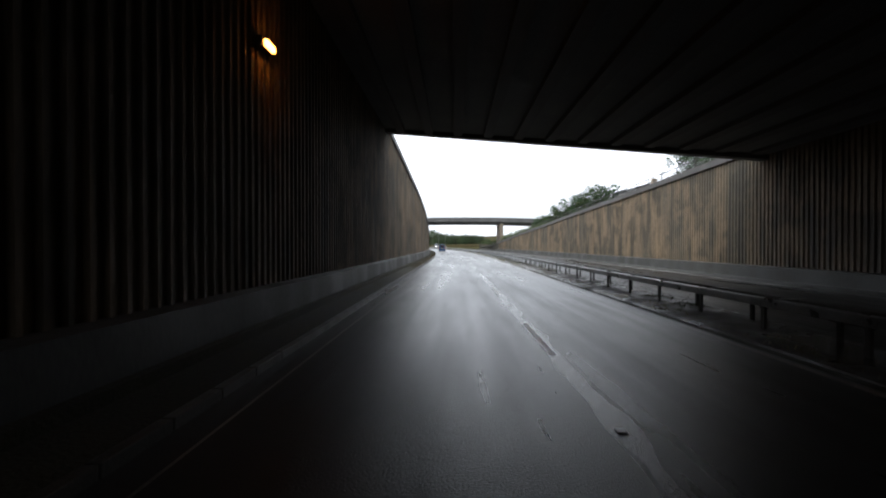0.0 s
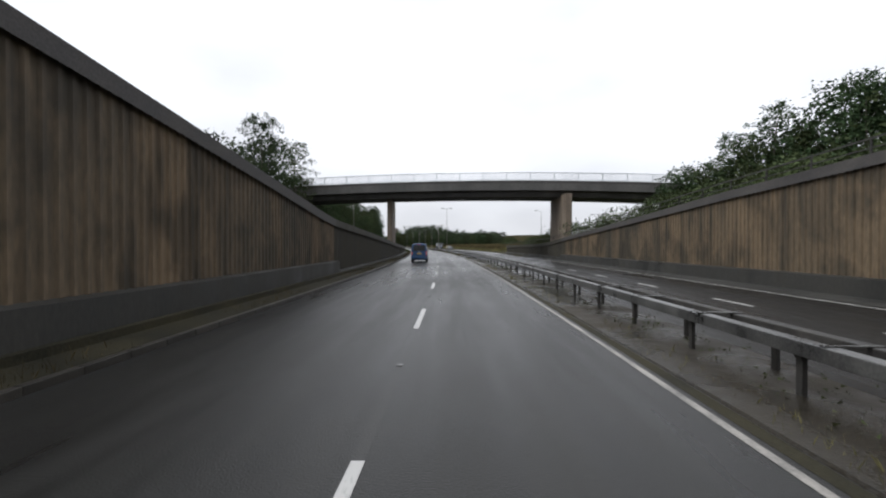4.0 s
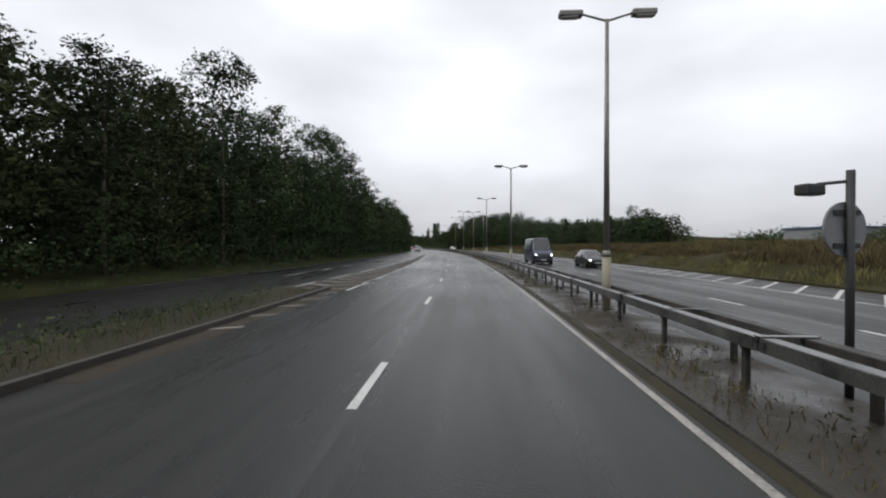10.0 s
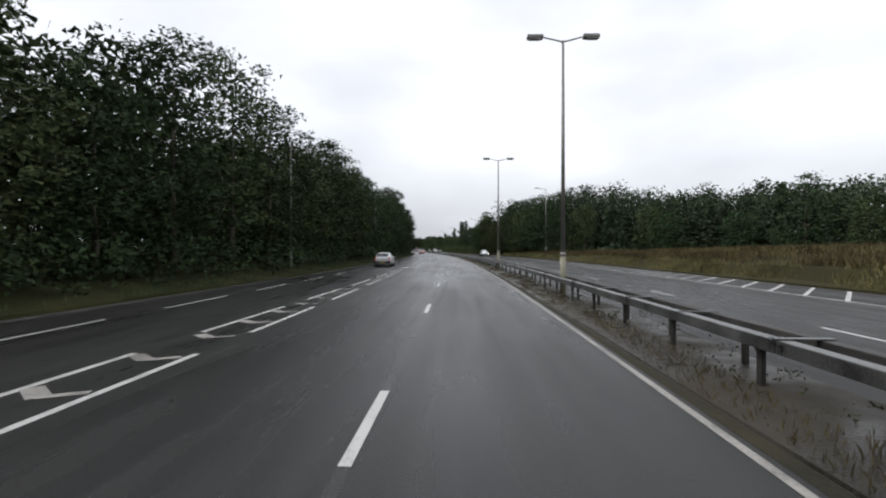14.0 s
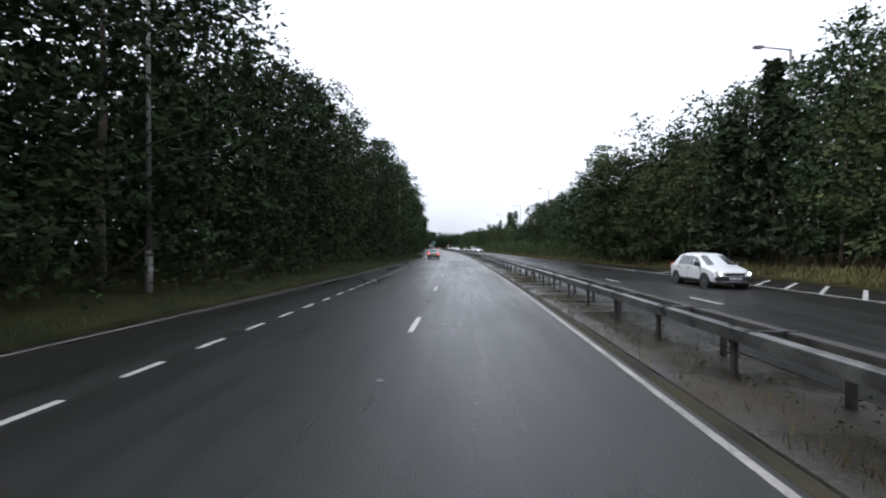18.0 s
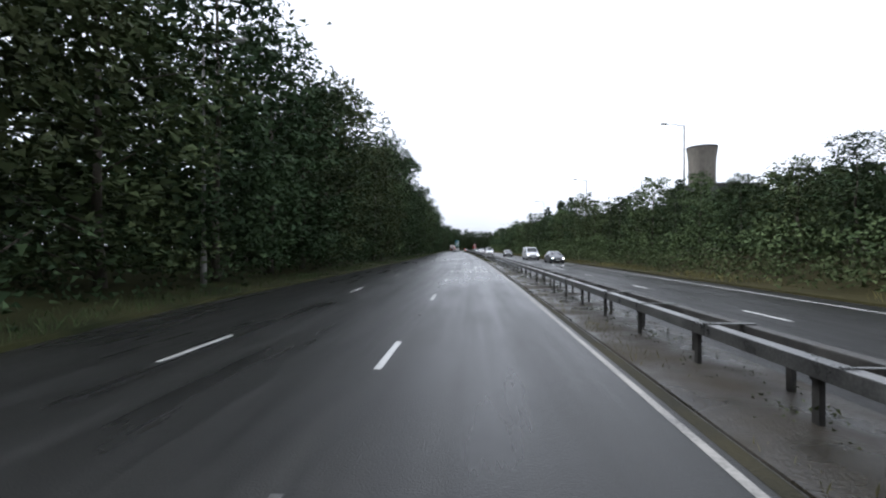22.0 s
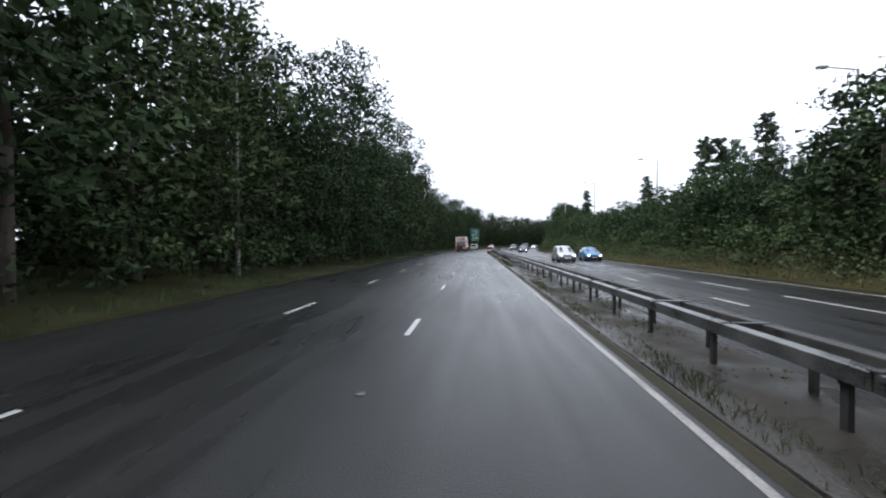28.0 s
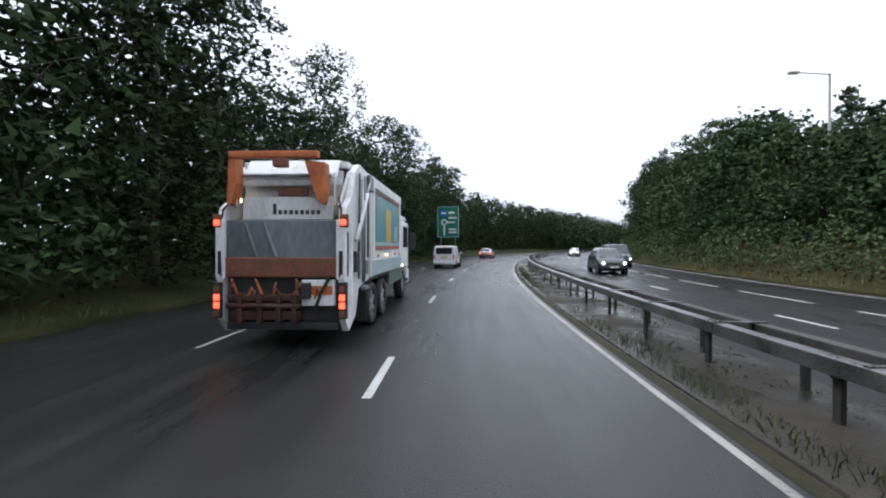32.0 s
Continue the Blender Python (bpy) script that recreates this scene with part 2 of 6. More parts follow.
M_BARK = material("bark", (0.03, 0.024, 0.018), (0.09, 0.075, 0.055), 0.85, 0.95, scale=3, fine=15, bump=0.8, stretch=(1, 1, 0.2))
# leaf and needle colours raised: haze over the trees is painted into them
M_LEAF = leaf_material("broadleaf", (0.026, 0.042, 0.020), (0.044, 0.064, 0.028))
M_LEAF_B = leaf_material("pale_leaf", (0.044, 0.062, 0.027), (0.070, 0.089, 0.038))
M_CONIFER = leaf_material("conifer_needles", (0.032, 0.048, 0.028), (0.064, 0.087, 0.046))
M_DRY = leaf_material("dry_stems", (0.068, 0.063, 0.028), (0.142, 0.122, 0.056))


# ---- mesh helpers ----
def mesh_of(name, verts, faces, mat=None, smooth=False):
    me = bpy.data.meshes.new(name)
    me.from_pydata([tuple(v) for v in verts], [], faces)
    if mat:
        me.materials.append(mat)
    if smooth:
        for p in me.polygons:
            p.use_smooth = True
    me.update()
    return me


def put(name, me, parent=None, m=None, label=""):
    ob = new(name, me)
    if parent:
        ob.parent = parent
    if m is not None:
        ob.matrix_basis = m
    if label:
        ob["label"] = label
    return ob


def part(name, bm, mat, parent, label="", m=None, smooth=False):
    me = bpy.data.meshes.new(name)
    bm.to_mesh(me)
    bm.free()
    me.materials.append(mat)
    if smooth:
        for p in me.polygons:
            p.use_smooth = True
    return put(name, me, parent, m, label)


def box(bm, x0, x1, y0, y1, z0, z1, bevel=0.0, turn=None):
    r = bmesh.ops.create_cube(bm, size=1.0)
    mt = Matrix.Translation(((x0 + x1) / 2, (y0 + y1) / 2, (z0 + z1) / 2)) @ Matrix.Diagonal((x1 - x0, y1 - y0, z1 - z0, 1))
    if turn is not None:
        mt = turn @ mt
    bmesh.ops.transform(bm, matrix=mt, verts=r["verts"])
    if bevel:
        edges = list({e for v in r["verts"] for e in v.link_edges})
        bmesh.ops.bevel(bm, geom=edges, offset=bevel, segments=2, affect="EDGES", profile=0.6)
    return bm


def tube(bm, a, b, r0, r1=None, seg=10, caps=True):
    a, b = Vector(a), Vector(b)
    d = b - a
    m = Matrix.Translation((a + b) / 2) @ d.to_track_quat("Z", "Y").to_matrix().to_4x4()
    bmesh.ops.create_cone(bm, cap_ends=caps, segments=seg, radius1=r0, radius2=r0 if r1 is None else r1, depth=d.length, matrix=m)
    return bm


def boxed(x0, x1, y0, y1, z0, z1, bevel=0.0):
    return box(bmesh.new(), x0, x1, y0, y1, z0, z1, bevel)


def span(u0, u1, step):
    n = max(1, int(math.ceil((u1 - u0) / step)))
    return [u0 + (u1 - u0) * i / n for i in range(n + 1)]


def value(f, u):
    return f(u) if callable(f) else f


def ribbon(name, us, lines, mat, label="", category="", kind="structure", parent=None, wobble=None):
    """A strip along the road through the lines (v, z), each a number or a function of u."""
    verts, faces, k = [], [], len(lines)
    for u in us:
        for v, z in lines:
            verts.append(at(u, value(v, u), value(z, u) + (wobble(u, value(v, u)) if wobble else 0)))
    for i in range(len(us) - 1):
        for j in range(k - 1):
            a = i * k + j
            faces.append((a, a + 1, a + k + 1, a + k))
    me = mesh_of(name, verts, faces, mat)
    uv = me.uv_layers.new(name="along").data
    for loop in me.loops:
        i, j = divmod(loop.vertex_index, k)
        uv[loop.index].uv = (value(lines[j][0], us[i]), us[i])
    ob = put(name, me, parent)
    if kind:
        tagged(ob, label, category, kind=kind)
    return ob


# ---- ground and carriageways ----
def rough_ground(u, v):
    return 0.12 * noise.noise((u * 0.11, v * 0.13, 0.0))


def slip_left(u):
    return lerp(((150, -15.4), (200, -15.2), (243, -13.3), (290, -11.6), (345, -9), (370, -7.9), (423, -5.8), (470, -4.0), (478, -4.2), (500, -7.2), (1200, -7.2)), u)


def chevron_left(u):
    return lerp(((120, -7.5), (195, -7.4), (222, -6.8), (243, -5.9), (268, -5.4), (288, -5.05), (311, -4.75), (330, -4.25), (352, -3.75)), u)


def left_edge(u):
    """Left edge of the tarmac of the near carriageway."""
    if u < 226:
        return -4.5
    return slip_left(u) - 0.35


def far_edge(u):
    return lerp(((150, 13.65), (162, 14.6), (168, 14.8), (178, 15.8), (192, 16.6), (232, 17.4), (285, 18.0), (425, 18.6), (462, 14.4), (590, 14.0), (640, 16.2)), u)


def slip_rise(u):
    return lerp(((100, 3.0), (125, 2.4), (145, 1.85), (180, 1.3), (200, 0.4), (214, 0.0)), u)


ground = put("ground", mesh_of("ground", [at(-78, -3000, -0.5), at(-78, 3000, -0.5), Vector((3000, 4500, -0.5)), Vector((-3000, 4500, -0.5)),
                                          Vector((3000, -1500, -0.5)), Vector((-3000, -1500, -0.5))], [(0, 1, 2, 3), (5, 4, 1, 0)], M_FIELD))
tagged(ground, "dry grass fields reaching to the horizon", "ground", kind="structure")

road = ribbon("road", span(-70, 1500, 3), [(left_edge, 0.0), (0.0, 0.0), (3.95, 0.0)], M_ASPHALT, "dark wet asphalt carriageway with tyre tracks", "road")
far_road = ribbon("road_opposite", span(-70, 1500, 3), [(6.0, 0.0), (9.5, 0.0), (13.6, 0.0), (far_edge, 0.0)],
                  M_ASPHALT_FAR, "wet asphalt carriageway for oncoming traffic", "road")
slip = ribbon("slip_road", span(100, 228, 3), [(lambda u: slip_left(u) - 0.4, lambda u: slip_rise(u) - 0.005), (lambda u: chevron_left(u) + 0.2, lambda u: slip_rise(u) - 0.005)],
              M_ASPHALT, "wet asphalt slip road coming down to the main road", "road")
median = ribbon("median", span(-70, 1500, 2), [(3.95, -0.01), (3.97, 0.03), (4.4, 0.05), (5.0, 0.05), (5.6, 0.05), (5.95, 0.02), (6.0, -0.02)], M_EARTH,
                "strip of wet earth and gravel between the carriageways", "median", wobble=lambda u, v: 0.04 * noise.noise((u * 0.8, v * 2, 3)))


def bank_right(u):
    return lerp(((430, 0.2), (480, 1.5), (560, 1.0), (640, 1.2), (690, 1.6), (740, 2.2), (900, 2.2)), u)


def field_rise(u):
    return lerp(((150, 0.5), (190, 0.75), (330, 0.7), (420, 0.0)), u)


verge_a = ribbon("verge", span(-70, 228, 3), [(-4.5, 0.0), (-4.52, 0.10), (-5.2, 0.14), (-5.35, 0.15), (-5.36, lambda u: 0.3 if u < 184 else 0.16), (-5.5, lambda u: 0.31 if u < 184 else 0.17), (-5.62, 0.2), (-6.15, 0.2)],
                 M_SOIL, "narrow verge of wet earth and weeds beside the road", "verge", wobble=lambda u, v: 0.05 * noise.noise((u * 0.4, v, 1)) if -5.3 < v < -4.6 else 0)
nose = ribbon("verge_nose", span(185, 228, 2), [(-6.15, 0.17), (lambda u: (chevron_left(u) - 5.8) / 2, lambda u: 0.2 + slip_rise(u) * 0.5), (lambda u: chevron_left(u) + 0.2, lambda u: slip_rise(u) + 0.1), (lambda u: chevron_left(u) + 0.18, lambda u: slip_rise(u) - 0.02)],
              M_SOIL, "brown earth and weeds on the nose between the roads", "verge", wobble=lambda u, v: 0.06 * noise.noise((u * 0.5, v, 7)))
verge_b = ribbon("verge_wooded", span(98, 1500, 4),
                 [(lambda u: slip_left(u) - 0.38, lambda u: slip_rise(u) - 0.02), (lambda u: slip_left(u) - 0.42, lambda u: slip_rise(u) + 0.10), (lambda u: slip_left(u) - 1.8, lambda u: slip_rise(u) + 0.2),
                  (lambda u: slip_left(u) - 5, lambda u: slip_rise(u) + 0.6), (lambda u: slip_left(u) - 14, lambda u: slip_rise(u) + 1.3), (-60, 2.0), (-300, 0.5)],
                 M_GRASS, "rough grass verge in the shade of trees", "verge", wobble=lambda u, v: rough_ground(u, v) if v < slip_left(u) - 1 else 0)
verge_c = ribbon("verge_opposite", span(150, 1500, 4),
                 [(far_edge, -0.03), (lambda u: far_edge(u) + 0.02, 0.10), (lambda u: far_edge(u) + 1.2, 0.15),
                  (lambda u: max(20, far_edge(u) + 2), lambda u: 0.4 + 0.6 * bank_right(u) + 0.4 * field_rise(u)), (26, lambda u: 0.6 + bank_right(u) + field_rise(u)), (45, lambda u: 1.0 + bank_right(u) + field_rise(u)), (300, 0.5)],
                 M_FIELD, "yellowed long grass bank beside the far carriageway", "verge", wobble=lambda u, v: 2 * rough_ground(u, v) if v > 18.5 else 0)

# ---- markings ----
dash = mesh_of("lane_dash", [(-0.06, 0, 0), (0.06, 0, 0), (0.06, 1, 0), (-0.06, 1, 0), (-0.06, 0, 0.004), (0.06, 0, 0.004), (0.06, 1, 0.004), (-0.06, 1, 0.004)],
               [(4, 5, 6, 7), (0, 1, 5, 4), (1, 2, 6, 5), (2, 3, 7, 6), (3, 0, 4, 7)], M_PAINT)


def put_dash(u, v, length, z, parent, wide=1.0):
    return put("lane_dash", dash, parent, on_road(u, v, z) @ Matrix.Diagonal((wide, length, 1, 1)))


for _k in range(-3, 108):
    _u = 9.0 * _k + 0.3
    _n = 3.0 if _u < 150 else 2.0
    put_dash(_u - _n / 2, 0, _n, 0.001, road)
    if 232 < _u < 900:
        put_dash(_u + 4, 9.5, 2.0, 0.001, far_road)
for _k in range(-10, 38):
    put_dash(2.5 + 6 * _k, 9.9, 2.0, 0.001, far_road)


def edge_line(name, us, v, z, width, parent, label):
    return ribbon(name, us, [(lambda u: value(v, u) - width / 2, z), (lambda u: value(v, u) + width / 2, z)], M_EDGE if parent is road else M_PAINT, parent=parent, kind="", label=label)


M_GHOST = asphalt("worn_line_strip", (0.013, 0.013, 0.012), (0.044, 0.043, 0.040), 0.2, 0.46, (0.34, 0.16))
ribbon("worn_line", span(29, 350, 3), [(-0.06, 0.003), (0.07, 0.003)], M_GHOST, parent=road, kind="")
# smooth ragged strip of sealed joint under the lane dashes, near the underpass
M_JOINT = asphalt("sealed_joint", (0.018, 0.018, 0.017), (0.056, 0.055, 0.052), 0.12, 0.34, (0.46, 0.24))
ribbon("sealed_joint", span(-20, 29, 0.35), [(lambda u: -0.09 + 0.09 * noise.noise((u * 1.1, 3, 0)) + 0.04 * noise.noise((u * 5, 1, 0)), 0.0025),
                                             (lambda u: 0.16 + 0.16 * noise.noise((u * 0.9, 8, 0)) + 0.05 * noise.noise((u * 4, 6, 0)), 0.0025)], M_JOINT, parent=road, kind="", wobble=None)
ribbon("worn_line", span(-60, 900, 3), [(3.74, 0.003), (3.93, 0.003)], M_SOIL, parent=road, kind="")
# reflecting studs between the lane dashes
_bm = box(bmesh.new(), -0.05, 0.05, -0.06, 0.06, -0.01, 0.018, 0.006)
STUD = bpy.data.meshes.new("road_stud")
_bm.to_mesh(STUD)
_bm.free()
STUD.materials.append(M_STEEL)
for _k in range(-2, 92):
    put("road_stud", STUD, road, on_road(9.0 * _k + 4.8, 0, 0.0))
# seams sealed with bitumen across the lanes
M_SEAM = material("bitumen_seam", (0.006, 0.006, 0.006), (0.014, 0.014, 0.014), 0.3, 0.5, scale=3, fine=20)
for _u, _a, _b in ((133, -2.2, 1.4), (198, -1.2, 3.4), (262, -3.2, 0.4), (340, 0.3, 3.5), (405, -3.4, 1.8), (472, -1.5, 3.4), (600, 0.4, 3.4), (655, -3.4, 3.2), (731.5, 0.6, 3.4)):
    ribbon("seam", [_u, _u + 0.05], [(_a + 0.4 * k * (_b - _a) / 4 / 0.4, 0.0025) for k in range(5)], M_SEAM, parent=road, kind="", wobble=None)

edge_line("edge_line", span(-60, 1200, 3), 3.6, 0.005, 0.105, road, "")
# flat pale strip painted for the shine along the kerb edge
ribbon("gutter_strip", span(-60, 50, 3), [(-4.05, 0.005), (-4.01, 0.005)], M_EDGE, parent=road, kind="")
edge_line("edge_line", span(228, 470, 3), slip_left, 0.005, 0.10, road, "")
def far_line(u):
    return lerp(((140, 13.2), (156, 13.8), (200, 13.9), (240, 14.2), (300, 14.6), (380, 14.8), (420, 15.2), (460, 13.5), (500, 13.1)), u)


edge_line("edge_line", span(-60, 590, 3), far_line, 0.005, 0.13, far_road, "")
edge_line("edge_line", span(640, 1200, 3), 15.7, 0.005, 0.13, far_road, "")
for _u in (485.5, 494.5, 506.0, 517.0, *(523.8 + 9 * _k for _k in range(28))):
    put_dash(_u, -3.65, 2.2, 0.001, road, 0.85)
for _k in range(70):
    put_dash(636 + 6 * _k, 12.3, 4.0, 0.001, far_road)

# ---- chevrons, arrows and words on the road ----
def stroke(bm, pts, width, z):
    """A painted stroke along points (u, v)."""
    for (u0, v0), (u1, v1) in zip(pts, pts[1:]):
        a, b = at(u0, v0, z), at(u1, v1, z)
        d = (b - a).normalized()
        n = Vector((-d.y, d.x, 0)) * width / 2
        bm.faces.new([bm.verts.new(p) for p in (a - n, b - n, b + n, a + n)])


def painted(pts, width, z, parent, name, mat=M_PAINT):
    bm = bmesh.new()
    stroke(bm, pts, width, z)
    return part(name, bm, mat, parent)


M_SILT = material("brown_silt", (0.012, 0.0095, 0.006), (0.040, 0.031, 0.019), 0.5, 0.9, scale=0.9, fine=14, bump=0.6, spec=0.2)
ribbon("silt", span(216, 306, 1), [(lambda u: chevron_left(u) + 0.25 + 0.3 * noise.noise((u * 0.4, 2, 0)), 0.003), (lambda u: (chevron_left(u) - 3.65) / 2 + 0.1, 0.005),
                                  (lambda u: -3.85 - max(0, (u - 262) * 0.018) + 0.35 * noise.noise((u * 0.5, 6, 0)), 0.003)], M_SILT, parent=road, kind="")
_u = 286.4 - 1.86 * 36
while _u < 340:
    _c, _r = chevron_left(_u) + 0.1, -3.78
    _mid = (_c + _r) / 2
    _s = (_r - _c) / 2
    _bm = bmesh.new()
    stroke(_bm, [(_u + 0.8 * _s, _c), (_u, _mid)], 0.26, 0.0065)
    stroke(_bm, [(_u, _mid - 0.05), (_u + 0.5 * _s, _r)], 0.15, 0.007)
    part("chevron", _bm, M_EDGE, road)
    _u += 1.86
# broken border of the chevrons
for _k in range(-4, 16):
    _u = 247.5 + 6.37 * _k
    if _u > 224:
        for _f in (chevron_left, lambda u: -3.65):
            painted([(_u + q, _f(_u + q)) for q in (0, 1.45, 2.9, 4.35)], 0.13, 0.006, road, "border_line")
# hatching along the far edge of the opposite carriageway
_u = 158.0
while _u < 426:
    _w = far_edge(_u) - 0.3 - far_line(_u)
    painted([(_u, far_line(_u) + 0.08), (_u + 1.1 * _w, far_line(_u) + 0.08 + _w)], 0.15, 0.006, far_road, "hatch_bar")
    _u += 1.9
edge_line("edge_line", span(655, 725, 3), 11.2, 0.005, 0.07, far_road, "")
for _k in range(28):
    painted([(656 + 2.4 * _k, 11.25), (657.1 + 2.4 * _k, 11.95)], 0.11, 0.006, far_road, "hatch_bar", M_EDGE)
# broken line between the merging lane and the nearside lane
for _k in range(66):
    put_dash(354 + 1.8 * _k, -3.68, 0.85, 0.001, road)
for _k in range(237, 345, 6):
    put_dash(_k, chevron_left(_k) - 3.55, 3.8, 0.001, road, 0.8)


def move_arrow(u, v, length, parent):
    bm = bmesh.new()
    stroke(bm, [(u, v), (u + length * 0.72, v + 0.05)], 0.22, 0.005)
    a = [at(u + length * 0.66, v - 0.15, 0.005), at(u + length * 0.70, v + 0.50, 0.005), at(u + length, v + 0.42, 0.005)]
    bm.faces.new([bm.verts.new(p) for p in a])
    return part("merge_arrow", bm, M_PAINT, parent)


move_arrow(travelled(17) + 5.4, -2.0, 4.6, road)


def road_text(body, u, v, width, length, parent):
    cu = bpy.data.curves.new("lettering", "FONT")
    cu.body, cu.align_x, cu.size = body, "LEFT", 1.0
    ob = bpy.data.objects.new("lettering", cu)
    scene.collection.objects.link(ob)
    bpy.context.view_layer.update()
    me = bpy.data.meshes.new_from_object(ob)
    bpy.data.objects.remove(ob)
    xs, ys = [p.co.x for p in me.vertices], [p.co.y for p in me.vertices]
    x0, x1, y0, y1 = min(xs), max(xs), min(ys), max(ys)
    for p in me.vertices:
        p.co = ((p.co.x - x0) / (x1 - x0) * width, (p.co.y - y0) / (y1 - y0) * length, 0)
    me.materials.append(M_PAINT)
    return put("road_lettering", me, parent, on_road(u, v, 0.006))


U_TEXT = travelled(23.4)
road_text("AYLSB'Y", U_TEXT + 1.2, 0.2, 3.2, 2.2, road)
road_text("A41", U_TEXT + 4.2, 0.7, 1.75, 2.5, road)
painted([(U_TEXT + 8.0, 2.0), (U_TEXT + 11.2, 1.95), (U_TEXT + 11.2, 2.35)], 0.26, 0.006, road, "turn_arrow")
_bm = bmesh.new()
_bm.faces.new([_bm.verts.new(at(U_TEXT + a, b, 0.006)) for a, b in ((10.2, 2.35), (11.2, 3.0), (12.2, 2.35))])
part("turn_arrow_head", _bm, M_PAINT, road)
road_text("SLOW", travelled(27.5) + 4.7, 0.7, 2.4, 2.6, road)

# low-wall concrete with moss and the trees' shade in its colour
M_DARKWALL = material("mossy_shaded_concrete", (0.022, 0.021, 0.017), (0.06, 0.055, 0.042), 0.6, 0.85, scale=0.5, fine=12, stretch=(1, 1, 0.3), spec=0.3)

# ---- retaining walls of ribbed concrete ----
def wall_top_left(u):
    return lerp(((-60, 10), (30, 9.6), (50, 8.4), (70, 7.2), (90, 5.0), (104, 3.4), (125, 2.7), (145, 2.05), (180, 1.5), (196, 0.45), (206, 0.3)), u)


def wall_top_right(u):
    return lerp(((-60, 8), (20, 7.6), (60, 6.4), (75, 5.8), (102, 4.6), (128, 3.0), (140, 2.1), (165, 1.8), (195, 0.8)), u)


def ribbed_wall(name, v, side, u0, u1, top, plinth, label, mat=None):
    """Wall along the road; side +1 faces right, -1 faces left."""
    holder = ribbon(name, span(u0, u1, 3), [(v, -0.3), (v, lambda u: top(u) - 0.1), (v - side * 0.5, lambda u: top(u) - 0.1), (v - side * 0.5, -0.3)],
                    M_PLINTH, label, "retaining wall")
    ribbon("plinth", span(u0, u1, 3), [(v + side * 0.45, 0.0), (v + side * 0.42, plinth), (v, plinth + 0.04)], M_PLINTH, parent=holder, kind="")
    ribbon("coping", span(u0, u1, 3), [(v + side * 0.22, lambda u: top(u) - 0.42), (v + side * 0.22, top), (v - side * 0.55, top), (v - side * 0.55, lambda u: top(u) - 0.4)],
           mat or M_COPING, parent=holder, kind="")
    u = u0
    while u < u1 - 0.1:
        verts, faces = [], []
        n = 10
        prof = []
        for i in range(n):
            a = u + i * 0.3
            prof += [(a, 0.055), (a + 0.10, 0.055), (a + 0.14, 0.11), (a + 0.22, 0.11), (a + 0.27, 0.055)]
        prof.append((u + n * 0.3, 0.055))
        for a, o in prof:
            verts += [at(a, v + side * o, plinth), at(a, v + side * o, top(a) - 0.25)]
        for i in range(len(prof) - 1):
            faces.append((2 * i, 2 * i + 2, 2 * i + 3, 2 * i + 1))
        put("wall_panel", mesh_of("wall_panel", verts, faces, mat or M_WALL), holder)
        u += n * 0.3
    return holder


ribbed_wall("wall_left_low", -6.1, 1, 105, 189, wall_top_left, 0.3, "low wet concrete wall carrying the slip road, tree shade in its colour", M_DARKWALL)
ribbed_wall("wall_left", -6.1, 1, -66, 105, wall_top_left, 0.9, "tall ribbed brown concrete retaining wall, stained by water")
ribbed_wall("wall_right_low", 15.2, -1, 132, 168, wall_top_right, 0.4, "low wet concrete wall beyond the far carriageway, tree shade in its colour", M_DARKWALL)
ribbed_wall("wall_right", 15.2, -1, -66, 132, wall_top_right, 0.7, "long ribbed tan concrete retaining wall with dark coping")
# ground behind the walls
ribbon("bank_left", span(-66, 126, 3), [(-6.55, lambda u: wall_top_left(u) - 0.3), (-12, lambda u: wall_top_left(u) + 0.3), (-60, lambda u: wall_top_left(u) + 1)], M_GRASS,
       "grass bank above the retaining wall", "bank")
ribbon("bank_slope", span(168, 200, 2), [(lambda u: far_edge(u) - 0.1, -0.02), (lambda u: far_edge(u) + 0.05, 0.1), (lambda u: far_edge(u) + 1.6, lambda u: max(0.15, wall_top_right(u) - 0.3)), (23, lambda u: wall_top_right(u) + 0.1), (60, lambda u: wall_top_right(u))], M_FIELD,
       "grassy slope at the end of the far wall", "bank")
ribbon("bank_right", span(-66, 168, 3), [(15.7, lambda u: wall_top_right(u) - 0.3), (22, lambda u: wall_top_right(u) + 0.3), (80, lambda u: wall_top_right(u) + 1)], M_GRASS,
       "grass bank above the far retaining wall", "bank")

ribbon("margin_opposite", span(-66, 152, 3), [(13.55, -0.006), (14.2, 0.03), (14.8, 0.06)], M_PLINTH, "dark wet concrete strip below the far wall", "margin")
# ---- railing along the top of the far wall ----
railing = tagged(ribbon("wall_railing", span(-60, 172, 4), [(15.42, lambda u: wall_top_right(u) + 0.62), (15.48, lambda u: wall_top_right(u) + 0.62), (15.48, lambda u: wall_top_right(u) + 0.68), (15.42, lambda u: wall_top_right(u) + 0.68),
                                                                (15.42, lambda u: wall_top_right(u) + 0.62)], M_POST, kind=""), "plain dark two-rail railing on top of the far wall", "railing")
ribbon("lower_rail", span(-60, 172, 4), [(15.43, lambda u: wall_top_right(u) + 0.30), (15.47, lambda u: wall_top_right(u) + 0.30), (15.47, lambda u: wall_top_right(u) + 0.34), (15.43, lambda u: wall_top_right(u) + 0.34),
                                         (15.43, lambda u: wall_top_right(u) + 0.30)], M_POST, parent=railing, kind="")
_bm = box(bmesh.new(), -0.03, 0.03, -0.03, 0.03, -0.05, 0.62)
RAILPOST = bpy.data.meshes.new("railing_post")
_bm.to_mesh(RAILPOST)
_bm.free()
RAILPOST.materials.append(M_POST)
